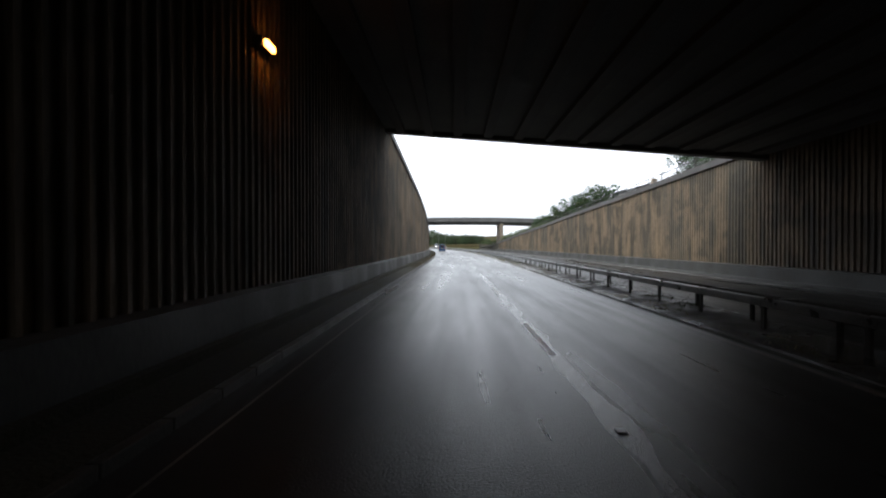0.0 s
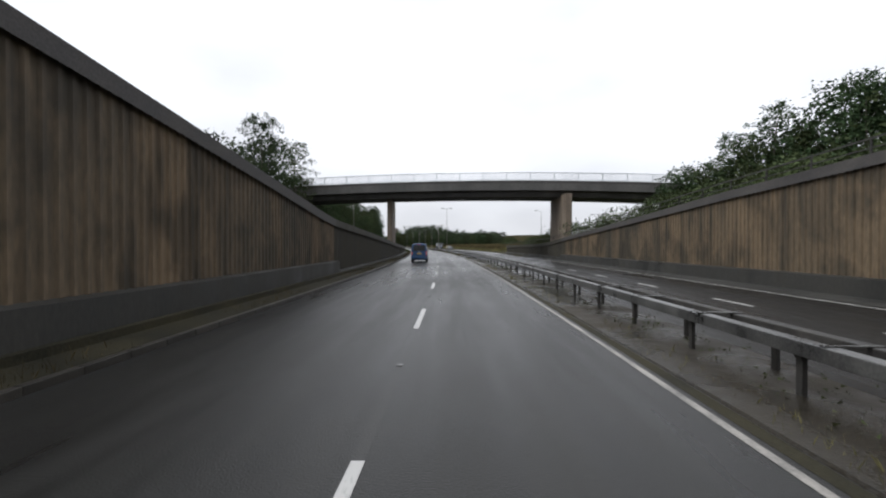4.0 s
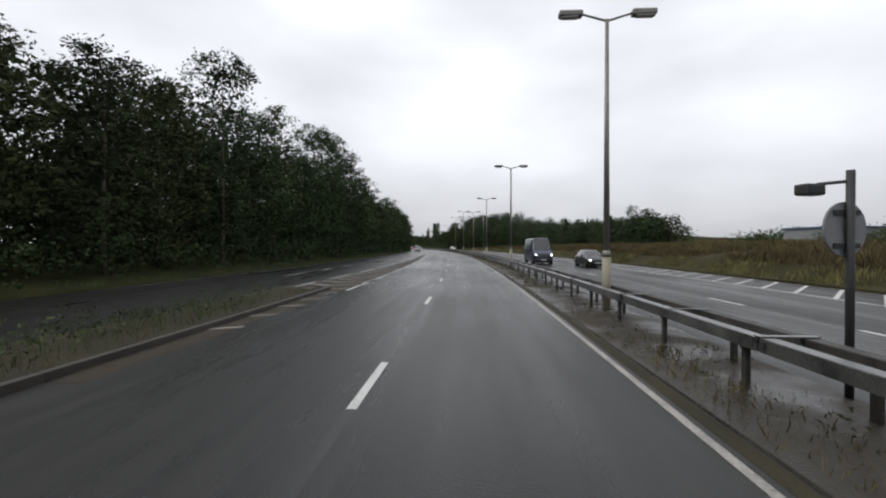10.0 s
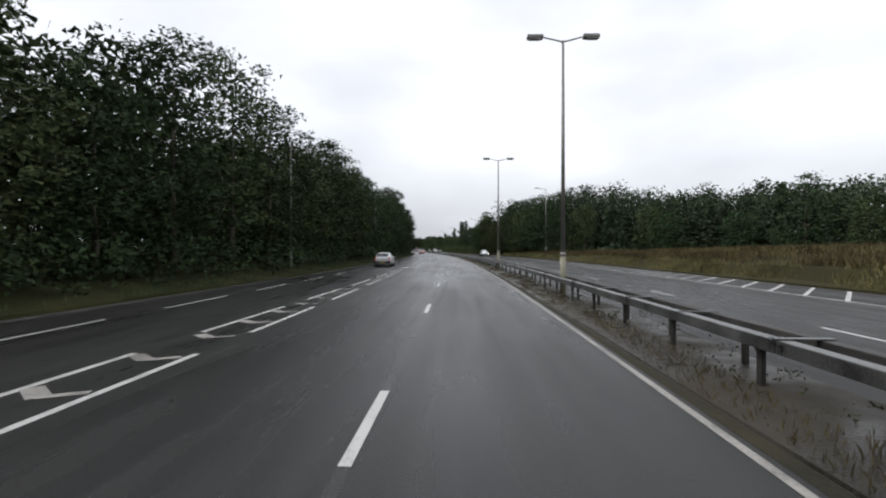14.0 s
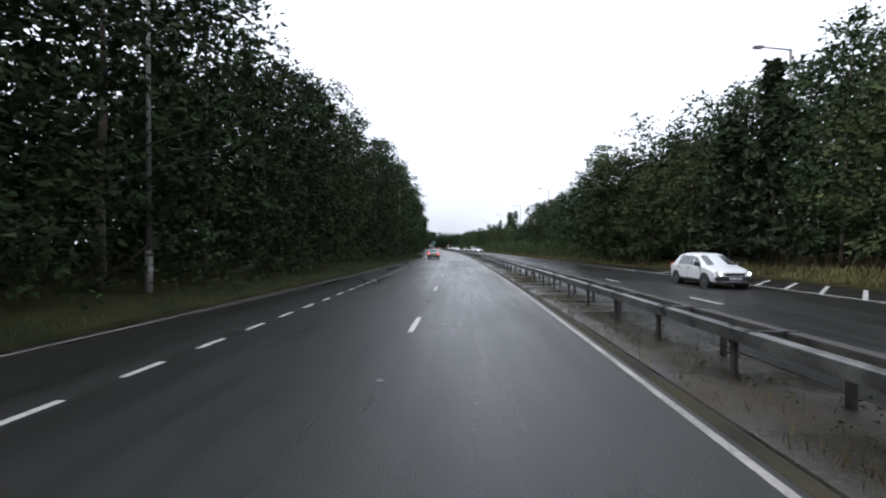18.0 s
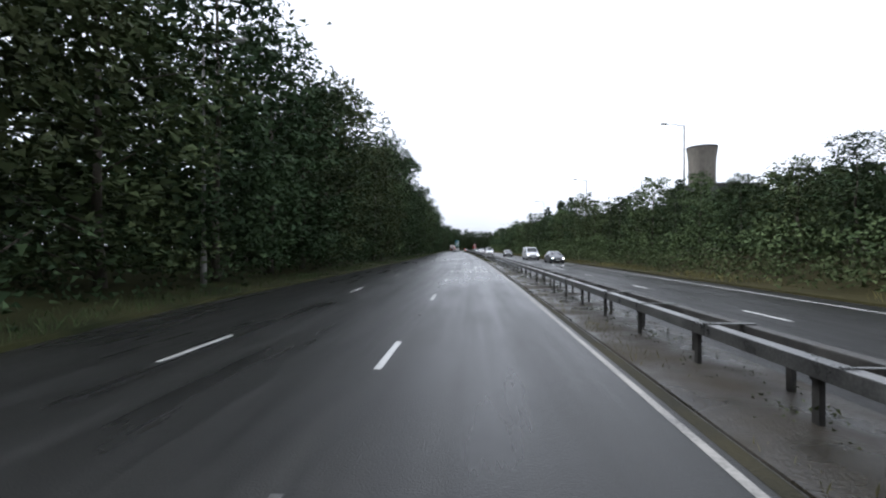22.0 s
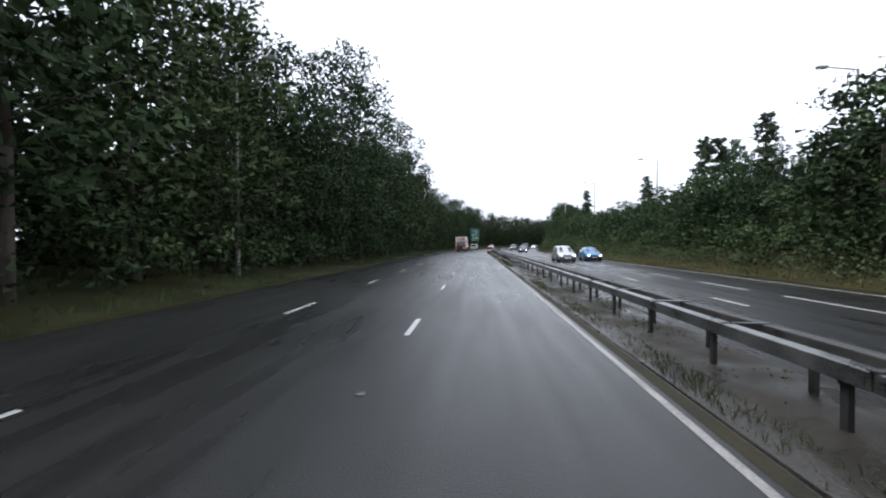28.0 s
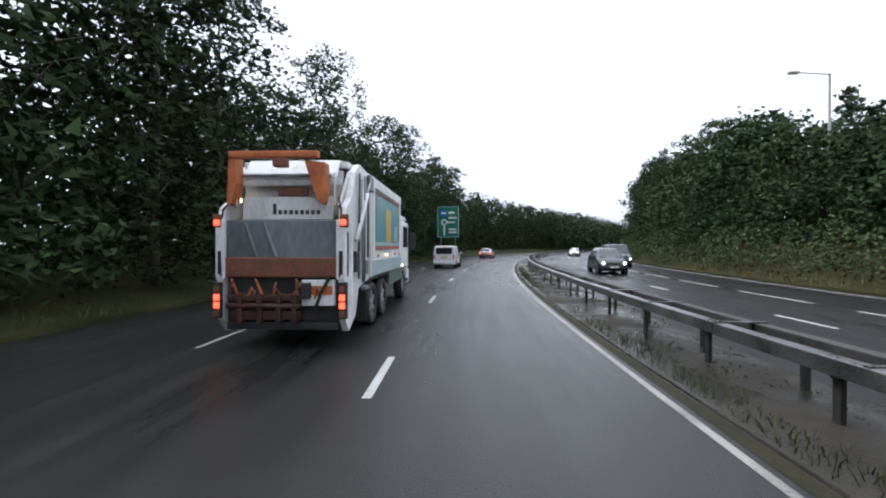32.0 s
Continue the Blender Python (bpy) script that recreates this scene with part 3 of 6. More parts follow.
for _u in span(-60, 172, 2.5):
    put("railing_post", RAILPOST, railing, on_road(_u, 15.45, wall_top_right(_u)))

# ---- first bridge, overhead at the start ----
def slab(name, corners, z_low, z_high, mat, parent=None, label=""):
    """Prism over four plan corners (u, v); z_low and z_high per corner."""
    lo = [at(u, v, z) for (u, v), z in zip(corners, z_low)]
    hi = [at(u, v, z) for (u, v), z in zip(corners, z_high)]
    me = mesh_of(name, lo + hi, [(3, 2, 1, 0), (4, 5, 6, 7), (0, 1, 5, 4), (1, 2, 6, 5), (2, 3, 7, 6), (3, 0, 4, 7)], mat)
    return put(name, me, parent, label=label)


bridge_a = tagged(slab("overbridge", [(-38, -6.0), (28, -6.0), (24.5, 15.1), (-38, 15.1)], [9.4, 9.15, 6.7, 7.3], [10.9, 10.8, 8.8, 9.1], M_BRIDGE),
                  "wide dark concrete road bridge on retaining walls", "bridge")
slab("edge_beam", [(27.9, -6.05), (28.5, -6.05), (25.0, 15.2), (24.4, 15.2)], [8.95, 8.95, 6.42, 6.42], [10.9, 10.9, 8.9, 8.9], M_COPING, bridge_a)
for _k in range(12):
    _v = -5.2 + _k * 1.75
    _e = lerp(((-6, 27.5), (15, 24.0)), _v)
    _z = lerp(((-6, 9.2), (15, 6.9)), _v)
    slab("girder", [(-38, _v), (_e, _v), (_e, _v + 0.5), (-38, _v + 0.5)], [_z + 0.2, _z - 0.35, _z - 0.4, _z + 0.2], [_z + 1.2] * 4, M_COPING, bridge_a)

# ---- second bridge ----
bridge_b = tagged(new("road_bridge"), "grey concrete road bridge on wall piers with a railing", "bridge")


def skew(v):
    return 142.6 - (v - 1) * 0.12


HALF = 4.1
def deck_z(v):
    return 8.45 - 0.0009 * (v - 4) ** 2


VS = [-34, -20, -12, -6, 0, 6, 12, 18, 26, 40]
verts, faces = [], []
for v in VS:
    for du, dz in ((-HALF, 0.75), (-HALF + 0.9, 0.6), (-HALF + 1.3, 0.0), (HALF - 1.3, 0.0), (HALF - 0.9, 0.6), (HALF, 0.75), (HALF, 1.7), (-HALF, 1.7)):
        verts.append(at(skew(v) + du, v, deck_z(v) + dz))
for i in range(len(VS) - 1):
    for j in range(8):
        a, b = i * 8 + j, i * 8 + (j + 1) % 8
        faces.append((a, b, b + 8, a + 8))
put("deck", mesh_of("deck", verts, faces, M_BRIDGE), bridge_b)
for s in (-1, 1):
    for name, z0, z1, w, mat in (("string_course", 1.7, 2.05, 0.35, M_COPING), ("handrail", 3.05, 3.13, 0.08, M_PARAPET), ("bottom_rail", 2.15, 2.2, 0.05, M_PARAPET)):
        verts, faces = [], []
        for v in VS:
            for du, z in ((-w / 2, z0), (w / 2, z0), (w / 2, z1), (-w / 2, z1)):
                verts.append(at(skew(v) + s * (HALF - 0.2) + du, v, deck_z(v) + z))
        for i in range(len(VS) - 1):
            for j in range(4):
                a, b = i * 4 + j, i * 4 + (j + 1) % 4
                faces.append((a, b, b + 4, a + 4))
        put(name, mesh_of(name, verts, faces, mat), bridge_b)
_post = bmesh.new()
box(_post, -0.05, 0.05, -0.05, 0.05, 0, 1.08)
POST_ME = bpy.data.meshes.new("parapet_post")
_post.to_mesh(POST_ME)
_post.free()
POST_ME.materials.append(M_PARAPET)
for s in (-1, 1):
    for k in range(-10, 13):
        v = k * 3.1
        put("parapet_post", POST_ME, bridge_b, pose(*at(skew(v) + s * (HALF - 0.2), v, deck_z(v) + 2.0), 0, 0, 0))
    verts, faces = [], []
    v = -30.0
    while v < 38:
        p = at(skew(v) + s * (HALF - 0.2), v, deck_z(v) + 2.1)
        k = len(verts)
        for dx, dy in ((-0.014, -0.014), (0.014, -0.014), (0.014, 0.014), (-0.014, 0.014)):
            verts += [p + Vector((dx, dy, 0)), p + Vector((dx, dy, 1.0))]
        for j in range(4):
            a, b = k + 2 * j, k + 2 * ((j + 1) % 4)
            faces.append((a, b, b + 1, a + 1))
        v += 0.13
    tagged(put("railing_infill", mesh_of("railing_infill", verts, faces, M_PARAPET), bridge_b), kind="stuff")
for v0, v1, c in ((-7.0, -6.35, 145.6), (16.5, 17.3, 138.8)):
    slab("pier", [(c - 3.6, v0), (c + 3.5, v0), (c + 3.5, v1), (c - 3.6, v1)], [-0.2] * 4, [deck_z(v0) + 0.2] * 4, M_PIER, bridge_b, "tall brown-stained concrete wall pier")

# ---- central safety barrier ----
_bm = bmesh.new()
box(_bm, -0.03, 0.03, -0.05, 0.05, -0.1, 0.56)
box(_bm, -0.05, 0.06, -0.055, 0.055, 0.5, 0.57)
BPOST = bpy.data.meshes.new("barrier_post")
_bm.to_mesh(BPOST)
_bm.free()
BPOST.materials.append(M_POST)


def rail_mesh(mat):
    bm = bmesh.new()
    box(bm, -0.095, 0.095, 0.01, 4.79, 0.55, 0.73, 0.018)
    box(bm, -0.07, 0.07, -0.12, 0.12, 0.57, 0.71)
    me = bpy.data.meshes.new("rail")
    bm.to_mesh(me)
    bm.free()
    me.materials.append(mat)
    return me


RAIL = rail_mesh(M_STEEL)
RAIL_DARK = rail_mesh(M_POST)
JOINT_BM = bmesh.new()
box(JOINT_BM, -0.1, 0.62, -0.05, 0.05, 0.735, 0.75)
for _y in (-0.1, 0.1):
    box(JOINT_BM, -0.105, -0.09, _y - 0.03, _y + 0.03, 0.6, 0.68)
JOINT = bpy.data.meshes.new("rail_joint")
JOINT_BM.to_mesh(JOINT)
JOINT_BM.free()
JOINT.materials.append(M_STEEL)
STRAP_BM = box(bmesh.new(), -0.08, 0.60, -0.03, 0.03, 0.732, 0.744)
STRAP = bpy.data.meshes.new("rail_strap")
STRAP_BM.to_mesh(STRAP)
STRAP_BM.free()
STRAP.materials.append(M_STEEL)
FLIP = Matrix.Rotation(math.pi, 4, "Z")
_u = -48.0
while _u < 860:
    bar = tagged(new("safety_barrier"), "double-sided galvanised steel crash barrier in the median", "barrier", "lengths of median barrier")
    bar.matrix_basis = on_road(_u, 5.2)
    inv = bar.matrix_basis.inverted()
    for k in range(10):
        a = _u + k * 4.8
        d = (at(a + 4.8, 5.2) - at(a, 5.2)).length / 4.8
        put("rail", RAIL, bar, inv @ on_road(a, 4.95) @ Matrix.Diagonal((1, d, 1, 1)))
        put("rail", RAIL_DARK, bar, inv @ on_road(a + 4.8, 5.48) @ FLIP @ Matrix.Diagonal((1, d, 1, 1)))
        put("rail_joint", JOINT, bar, inv @ on_road(a, 4.95))
        put("rail_strap", STRAP, bar, inv @ on_road(a + 2.4, 4.95))
        for q in (0.0, 2.4):
            put("post", BPOST, bar, inv @ on_road(a + q + 0.4, 4.97))
            put("post", BPOST, bar, inv @ on_road(a + q + 1.5, 5.46) @ FLIP)
    _u += 48.0

# ---- lamp columns ----
M_LENS = material("lamp_lens", (0.45, 0.45, 0.42), (0.55, 0.55, 0.52), 0.2, 0.3, bump=0)
M_BASE = material("column_base_paint", (0.20, 0.185, 0.13), (0.30, 0.285, 0.21), 0.5, 0.7, scale=4)


def street_lamp(height, arms, reach, base=None, stout=1.0):
    root = new("street_lamp")
    tagged(root, "tall grey steel street lamp with %s" % ("two arms over the median" if arms == 2 else "a single arm"), "street lamp", "lamps along the road")
    part("base", tube(bmesh.new(), (0, 0, -0.1), (0, 0, 1.6), 0.125, 0.12, 12), base or M_BASE, root, "" if base else "yellowed lower section", smooth=True)
    part("column", tube(bmesh.new(), (0, 0, 1.6), (0, 0, height), 0.09 * stout, 0.05 * stout, 12), M_COLUMN, root, smooth=True)
    part("collar", tube(bmesh.new(), (0, 0, 1.55), (0, 0, 1.72), 0.135, 0.1, 12), M_COLUMN, root, smooth=True)
    for s in ((-1, 1) if arms == 2 else (-1,)):
        part("arm", tube(bmesh.new(), (0, 0, height - 0.05), (s * reach, 0, height + 0.15), 0.035 * stout, 0.03 * stout, 8), M_COLUMN, root, smooth=True)
        bm = box(bmesh.new(), min(s * reach, s * (reach + 0.66)), max(s * reach, s * (reach + 0.66)), -0.13, 0.13, height + 0.08, height + 0.24, 0.04)
        head = part("lantern", bm, M_COLUMN, root)
        part("lens", boxed(min(s * (reach + .12), s * (reach + 0.6)), max(s * (reach + .12), s * (reach + 0.6)), -0.1, 0.1, height + 0.05, height + 0.1, 0.015), M_LENS, head)
    return root


twin = street_lamp(8.2, 2, 0.68)
twin.matrix_basis = on_road(223.0, 5.22)
for u in (246.5, 270.7, 294.6):
    copy_thing(twin, on_road(u, 5.22))
tallest = street_lamp(11.6, 2, 0.8)
tallest.matrix_basis = on_road(197.5, 5.22)
taller = street_lamp(10.3, 2, 0.8)
taller.matrix_basis = on_road(319.6, 5.22)
copy_thing(taller, on_road(343.6, 5.22))
single = street_lamp(10.6, 1, 1.3, M_COLUMN)
single.matrix_basis = on_road(337, slip_left(337) - 2.9, 0, 180)
# tall columns standing among the trees of the right bank
high = street_lamp(14.2, 1, 1.8, M_COLUMN, 1.5)
high.matrix_basis = on_road(397, 23.6, 0.8)
for u, v, z in ((425, 23.3, 0.9), (460, 23.3, 1.0), (496, 23.4, 0.9), (536, 24.4, 0.8), (572, 24.2, 0.5), (606, 22.8, 0.0), (659, 25.2, -1.4), (690, 25.5, -1.2), (724, 26.2, 0.3), (755, 23.8, -1.2), (790, 24, -0.5), (825, 24, 0)):
    copy_thing(high, on_road(u, v, z))
for u in (373, 409, 461, 506, 542, 578, 614, 650, 686, 722):
    copy_thing(single, on_road(u, slip_left(u) - 2.9, 0, 180))
low = street_lamp(9.2, 1, 1.1, M_COLUMN)
low.matrix_basis = on_road(234, 47, 0.9, 180)
mid = street_lamp(10.4, 1, 1.2, M_COLUMN)
mid.matrix_basis = on_road(172, 26, 1.0, 0)
copy_thing(mid, on_road(200, 32, 1.0, 0))
copy_thing(mid, on_road(204, 50, 0.3, 0))
copy_thing(single, on_road(177, -17, 1.3, 180))
for u, v, turn in ((262, 55, 180), (242, 68, 0), (285, 92, 180)):
    copy_thing(low, on_road(u, v, 0.6, turn))

# ---- trees ----
def profile(points, v):
    return lerp(sorted(points), v)


def ground_right(u, v):
    """Height of the bank beside the far carriageway."""
    e, b, f = far_edge(u), bank_right(u), field_rise(u)
    z = profile([(e, 0.0), (e + 1.2, 0.15), (max(20, e + 2), 0.4 + 0.6 * b + 0.4 * f), (26, 0.6 + b + f), (45, 1.0 + b + f), (300, 0.5)], v)
    if 168 <= u <= 200:
        w = wall_top_right(u)
        z = max(z, profile([(e, 0.05), (e + 1.6, max(0.15, w - 0.3)), (23, w + 0.1), (60, w)], v))
    return z


def crown_points(rng, height, width, base, clumps, kind):
    pts = []
    for _ in range(clumps):
        f = rng.random()
        z = base + (height - base) * f
        if kind == "conifer":
            r = width * (1 - f) ** 0.9 + 0.15
        elif kind == "poplar":
            r = width * (math.sin(math.pi * (0.1 + 0.85 * f)) ** 0.6)
        else:
            r = width * (max(0.0, 1 - (abs(f - 0.45) / 0.56) ** 2.2) ** 0.5) + 0.2
        a = rng.uniform(0, 2 * math.pi)
        q = r * rng.random() ** 0.38
        pts.append((q * math.cos(a), q * math.sin(a), z, 0.6 + 0.5 * rng.random()))
    return pts


def leaves(rng, pts, per, spread, size, droop=0.0, plain=False):
    verts, faces = [], []
    for x, y, z, s in pts:
        n = int(per * s)
        for _ in range(n):
            p = Vector((x + rng.gauss(0, spread * s), y + rng.gauss(0, spread * s), z + rng.gauss(0, spread * s * 0.7)))
            d = Vector((rng.gauss(0, 1), rng.gauss(0, 1), rng.gauss(0, 0.6) - droop)).normalized()
            w = d.cross(Vector((rng.gauss(0, 1), rng.gauss(0, 1), rng.gauss(0, 1)))).normalized()
            l = size * rng.uniform(0.55, 1.35)
            k = len(verts)
            if plain:
                verts += [p - d * l * 0.5 - w * l * 0.32, p - d * l * 0.4 + w * l * 0.34, p + d * l * 0.62]
                faces.append((k, k + 1, k + 2))
                continue
            verts += [p - d * l * 0.5, p + w * l * 0.3 + d * l * 0.05, p + d * l * 0.5, p - w * l * 0.3 + d * l * 0.05]
            faces.append((k, k + 1, k + 2, k + 3))
    return verts, faces


def heart(rng, height, width, base, kind, count, size):
    """Large dark sprays deep inside a crown, which close it to the sky behind."""
    pts = []
    for x, y, z, q in crown_points(rng, base + (height - base) * 0.93, width * 0.55, base + 0.2, count, kind):
        pts.append((x, y, z, 1.0))
    return leaves(rng, pts, 1, 0.1, size, 0.0, True)


def tree(seed, height, width, base, mat, kind="broad", clumps=70, per=30, size=0.4, label="", trunk_r=0.16, plain=True):
    rng = random.Random(seed)
    root = new("tree")
    tagged(root, label, "tree", "roadside trees")
    bm = bmesh.new()
    lean = Vector((rng.uniform(-0.4, 0.4), rng.uniform(-0.4, 0.4), 0))
    last, r = Vector((0, 0, -0.6)), trunk_r
    for k in range(1, 5):
        nxt = Vector((lean.x * k / 4 + rng.uniform(-0.1, 0.1), lean.y * k / 4 + rng.uniform(-0.1, 0.1), height * 0.85 * k / 4))
        tube(bm, last, nxt, r, r * 0.72, 7)
        for _ in range(3 if k > 1 or base < 1.5 else 1):
            a, q = rng.uniform(0, 6.28), rng.uniform(0.4, 0.85)
            p = last.lerp(nxt, rng.random())
            e = p + Vector((math.cos(a) * width * q, math.sin(a) * width * q, rng.uniform(0.6, 1.8) * min(1.0, height / 10) if kind != "conifer" else -0.2))
            tube(bm, p, e, r * 0.35, r * 0.1, 5)
        last, r = nxt, r * 0.72
    part("trunk", bm, M_BARK, root, smooth=True)
    v, f = leaves(rng, crown_points(rng, height, width, base, clumps, kind), per, 0.34 if kind == "broad" else 0.22, size, 0.3 if kind == "conifer" else 0.0, plain)
    hv, hf = heart(rng, height, width, base, kind, int(clumps * (8.5 if kind == "broad" else 1.8)), (0.33 if height > 4 else 0.16) if kind == "broad" else 0.7)
    f += [tuple(i + len(v) for i in q) for q in hf]
    put("crown", mesh_of("crown", v + hv, f, mat), root)
    return root


LT = [tree(11, 13, 3.3, 1.2, M_LEAF, label="tall dark green broadleaf tree beside the road", clumps=150, per=46, size=0.21),
      tree(12, 15, 3.5, 2.0, M_LEAF, label="tall dark green broadleaf tree beside the road", clumps=155, per=46, size=0.21),
      tree(13, 11, 3.1, 0.6, M_LEAF, label="bushy dark green roadside tree", clumps=135, per=46, size=0.21),
      tree(14, 12, 3.0, 0.8, M_LEAF_B, label="pale green bushy roadside tree", clumps=150, per=46, size=0.21),
      tree(16, 14, 2.9, 2.6, M_LEAF_B, label="slender pale green tree with gaps in its crown", clumps=110, per=46, size=0.21)]
TREES = [tree(41, 13, 3.3, 1.2, M_LEAF, label="tall green tree on the far bank", clumps=110, per=54, size=0.22),
         tree(42, 12, 3.5, 1.4, M_LEAF_B, label="tall pale green tree on the far bank", clumps=110, per=54, size=0.22),
         tree(43, 11, 3.1, 0.6, M_LEAF, label="bushy dark green tree on the far bank", clumps=100, per=54, size=0.22),
         tree(44, 9, 2.9, 0.4, M_LEAF_B, label="pale green bushy tree on the far bank", clumps=90, per=54, size=0.22),
         tree(45, 7, 2.7, 0.2, M_LEAF, label="low dense green bush-like tree", clumps=85, per=54, size=0.22),
         tree(46, 14, 2.8, 2.6, M_LEAF_B, label="slender tree with an open crown", clumps=75, per=54, size=0.21)]
BUSHES = [tree(51, 2.6, 1.7, 0.1, M_LEAF_B, label="dense dark green bush on the bank", clumps=75, per=44, size=0.11, trunk_r=0.05),
          tree(52, 2.2, 1.9, 0.05, M_LEAF_B, label="spreading pale green bush on the bank", clumps=75, per=44, size=0.11, trunk_r=0.05)]
for _o in BUSHES:
    _o["category"], _o["group"] = "bush", "bushes on the bank"
CONIFERS = [tree(21, 11, 2.1, 0.6, M_CONIFER, "conifer", 110, 30, 0.35, "dark green conifer in a plantation"),
            tree(22, 8, 1.8, 0.4, M_CONIFER, "conifer", 90, 30, 0.35, "dark green conifer in a plantation")]
POPLARS = [tree(31, 14, 1.5, 0.8, M_CONIFER, "poplar", 100, 32, 0.35, "tall narrow poplar tree")]
for k, o in enumerate(LT + TREES + CONIFERS + POPLARS + BUSHES):
    p = at(560 + 8 * k, slip_left(560 + 8 * k) - 8.5 - (k % 2), 0.6)
    o.matrix_basis = pose(p.x, p.y, p.z)


def plant(kinds, u, v, z, scale, rng):
    src = rng.choice(kinds)
    p = at(u, v, z)
    ob = copy_thing(src, pose(p.x, p.y, p.z, 0, 0, rng.uniform(0, 360)))
    ob.scale = (scale * rng.uniform(0.95, 1.25), scale * rng.uniform(0.95, 1.25), scale * rng.uniform(0.85, 1.12))
    return ob


RNG = random.Random(5)


def tall_left(u):
    return lerp(((104, 0.42), (115, 0.5), (124, 0.75), (132, 0.88), (150, 0.85), (190, 0.82), (206, 0.95), (240, 0.95), (250, 1.05), (290, 1.0), (299, 0.86), (315, 0.86), (328, 0.98), (420, 1.05), (475, 1.1), (500, 1.21), (600, 1.22), (640, 1.2), (720, 1.2), (740, 1.05), (800, 1.05)), u)


def top_right(u):
    """Height of the tree tops of the right bank above the road."""
    return lerp(((436, 13.2), (446, 13), (461, 11.6), (480, 10.5), (491, 11.2), (497, 7.9), (520, 7.3), (532, 8.0), (542, 7.6), (555, 9.2), (562, 8.6), (583, 8.6), (590, 9.0), (604, 9.8), (640, 10), (652, 10.6),
                 (656, 9.2), (660, 7.8), (690, 7.6), (706, 6.6), (722, 8.2), (731, 9.2), (745, 7.8), (752, 9.4), (765, 13.0), (800, 15), (850, 15.5)), u)


# the wooded left side
u = 106.0
while u < 800:
    plant(LT + LT[:2], u, slip_left(u) - (4.4 if u < 470 else 3.6) + RNG.uniform(-0.8, 0.8), slip_rise(u) + 0.2, tall_left(u), RNG)
    u += 5.5
# above the far wall: a belt of trees well behind it, bushes along it
for uu in span(103.5, 131, 2.2):
    _top = lerp(((103, 15.4), (106, 16.4), (112, 15.4), (116, 13.6), (119, 14.6), (124, 12.0), (131, 8.0)), uu)
    _k = RNG.randrange(3)
    _z = wall_top_right(uu) + 0.2
    plant(TREES[2 + _k:3 + _k], uu, 36 - (uu - 105) * 0.43 + RNG.uniform(-1, 1), _z, (_top - _z) / (11, 9, 7)[_k] * 0.93, RNG)
for uu in span(86, 133, 2.2):
    plant(BUSHES, uu, 18.2 + RNG.uniform(0, 2.2), wall_top_right(uu) - 0.35, lerp(((86, 0.35), (96, 0.6), (110, 0.8), (133, 0.8)), uu) * RNG.uniform(0.85, 1.2), RNG)
for uu, vv, ss in ((84, 45, 1.55), (80.5, 44, 1.25), (88, 47.5, 1.3), (68, 40, 1.1), (64, 39, 1.1), (72, 43, 0.8)):
    plant(LT[:2], uu, vv, wall_top_right(uu) + 0.3, ss, RNG)
for uu, vv, ss in ((147, 21, 0.34), (152, 24, 0.36), (158, 23, 0.32)):
    plant(TREES[2:4], uu, vv, wall_top_right(uu) - 0.3, ss, RNG)
# bushes behind the low wall and on the bank of the junction
for _k in range(20):
    uu = 146 + 1.35 * _k
    plant(BUSHES, uu, 17.6 + RNG.uniform(0, 2.6), wall_top_right(uu) - 0.35, lerp(((146, 0.75), (155, 0.75), (163, 0.5), (174, 0.32)), uu) * RNG.uniform(0.85, 1.2), RNG)
for uu, vv, ss in ((231, 31, 0.8), (233, 33, 1.1), (236, 32, 1.3), (238, 34, 1.35), (240, 33, 1.25), (243, 34, 1.0), (246, 35, 0.7), (222, 36, 0.9), (216, 40, 0.8), (219, 38, 0.7), (209, 36, 0.9), (206, 38, 1.1), (212, 44, 1.2),
                   (256, 40, 0.8), (262, 44, 0.9), (270, 42, 0.7), (200, 35, 0.8), (252, 52, 1.2), (226, 48, 1.1)):
    plant(BUSHES, uu, vv, ground_right(uu, vv) - 0.1, ss, RNG)
plant(TREES[2:3], 281, 97, 1.2, 1.0, RNG)
# clumps in the field, then the plantation, then the wooded right bank
for uu, vv, ss in ((288.5, 36, 0.66), (292.5, 38, 0.7), (297, 37, 0.66), (320, 62, 0.5), (275, 75, 0.5), (196, 33, 0.42), (250, 90, 0.4)):
    plant(TREES[2:3] + TREES[4:5], uu, vv, 1.7, ss, RNG)
u = 316.0
while u < 442:
    f = lerp(((316, 40), (353, 34), (400, 25), (430, 20), (460, 19)), u)
    plant(CONIFERS + CONIFERS + TREES[2:5], u, f + RNG.uniform(-1, 1), 1.0, lerp(((316, 0.68), (353, 0.72), (375, 0.95), (395, 1.1), (425, 1.08), (434, 0.92)), u), RNG)
    u += 4.0
u = 440.0
while u < 850:
    v = lerp(((440, 19.2), (600, 19.4), (640, 20.5), (690, 22), (800, 23)), u)
    k = RNG.randrange(5)
    z = 0.5 + 0.6 * bank_right(u)
    plant(TREES[k:k + 1], u, v + RNG.uniform(-0.6, 0.8), z, (top_right(u) - z) / (13, 12, 11, 9, 7)[k], RNG)
    u += 4.6
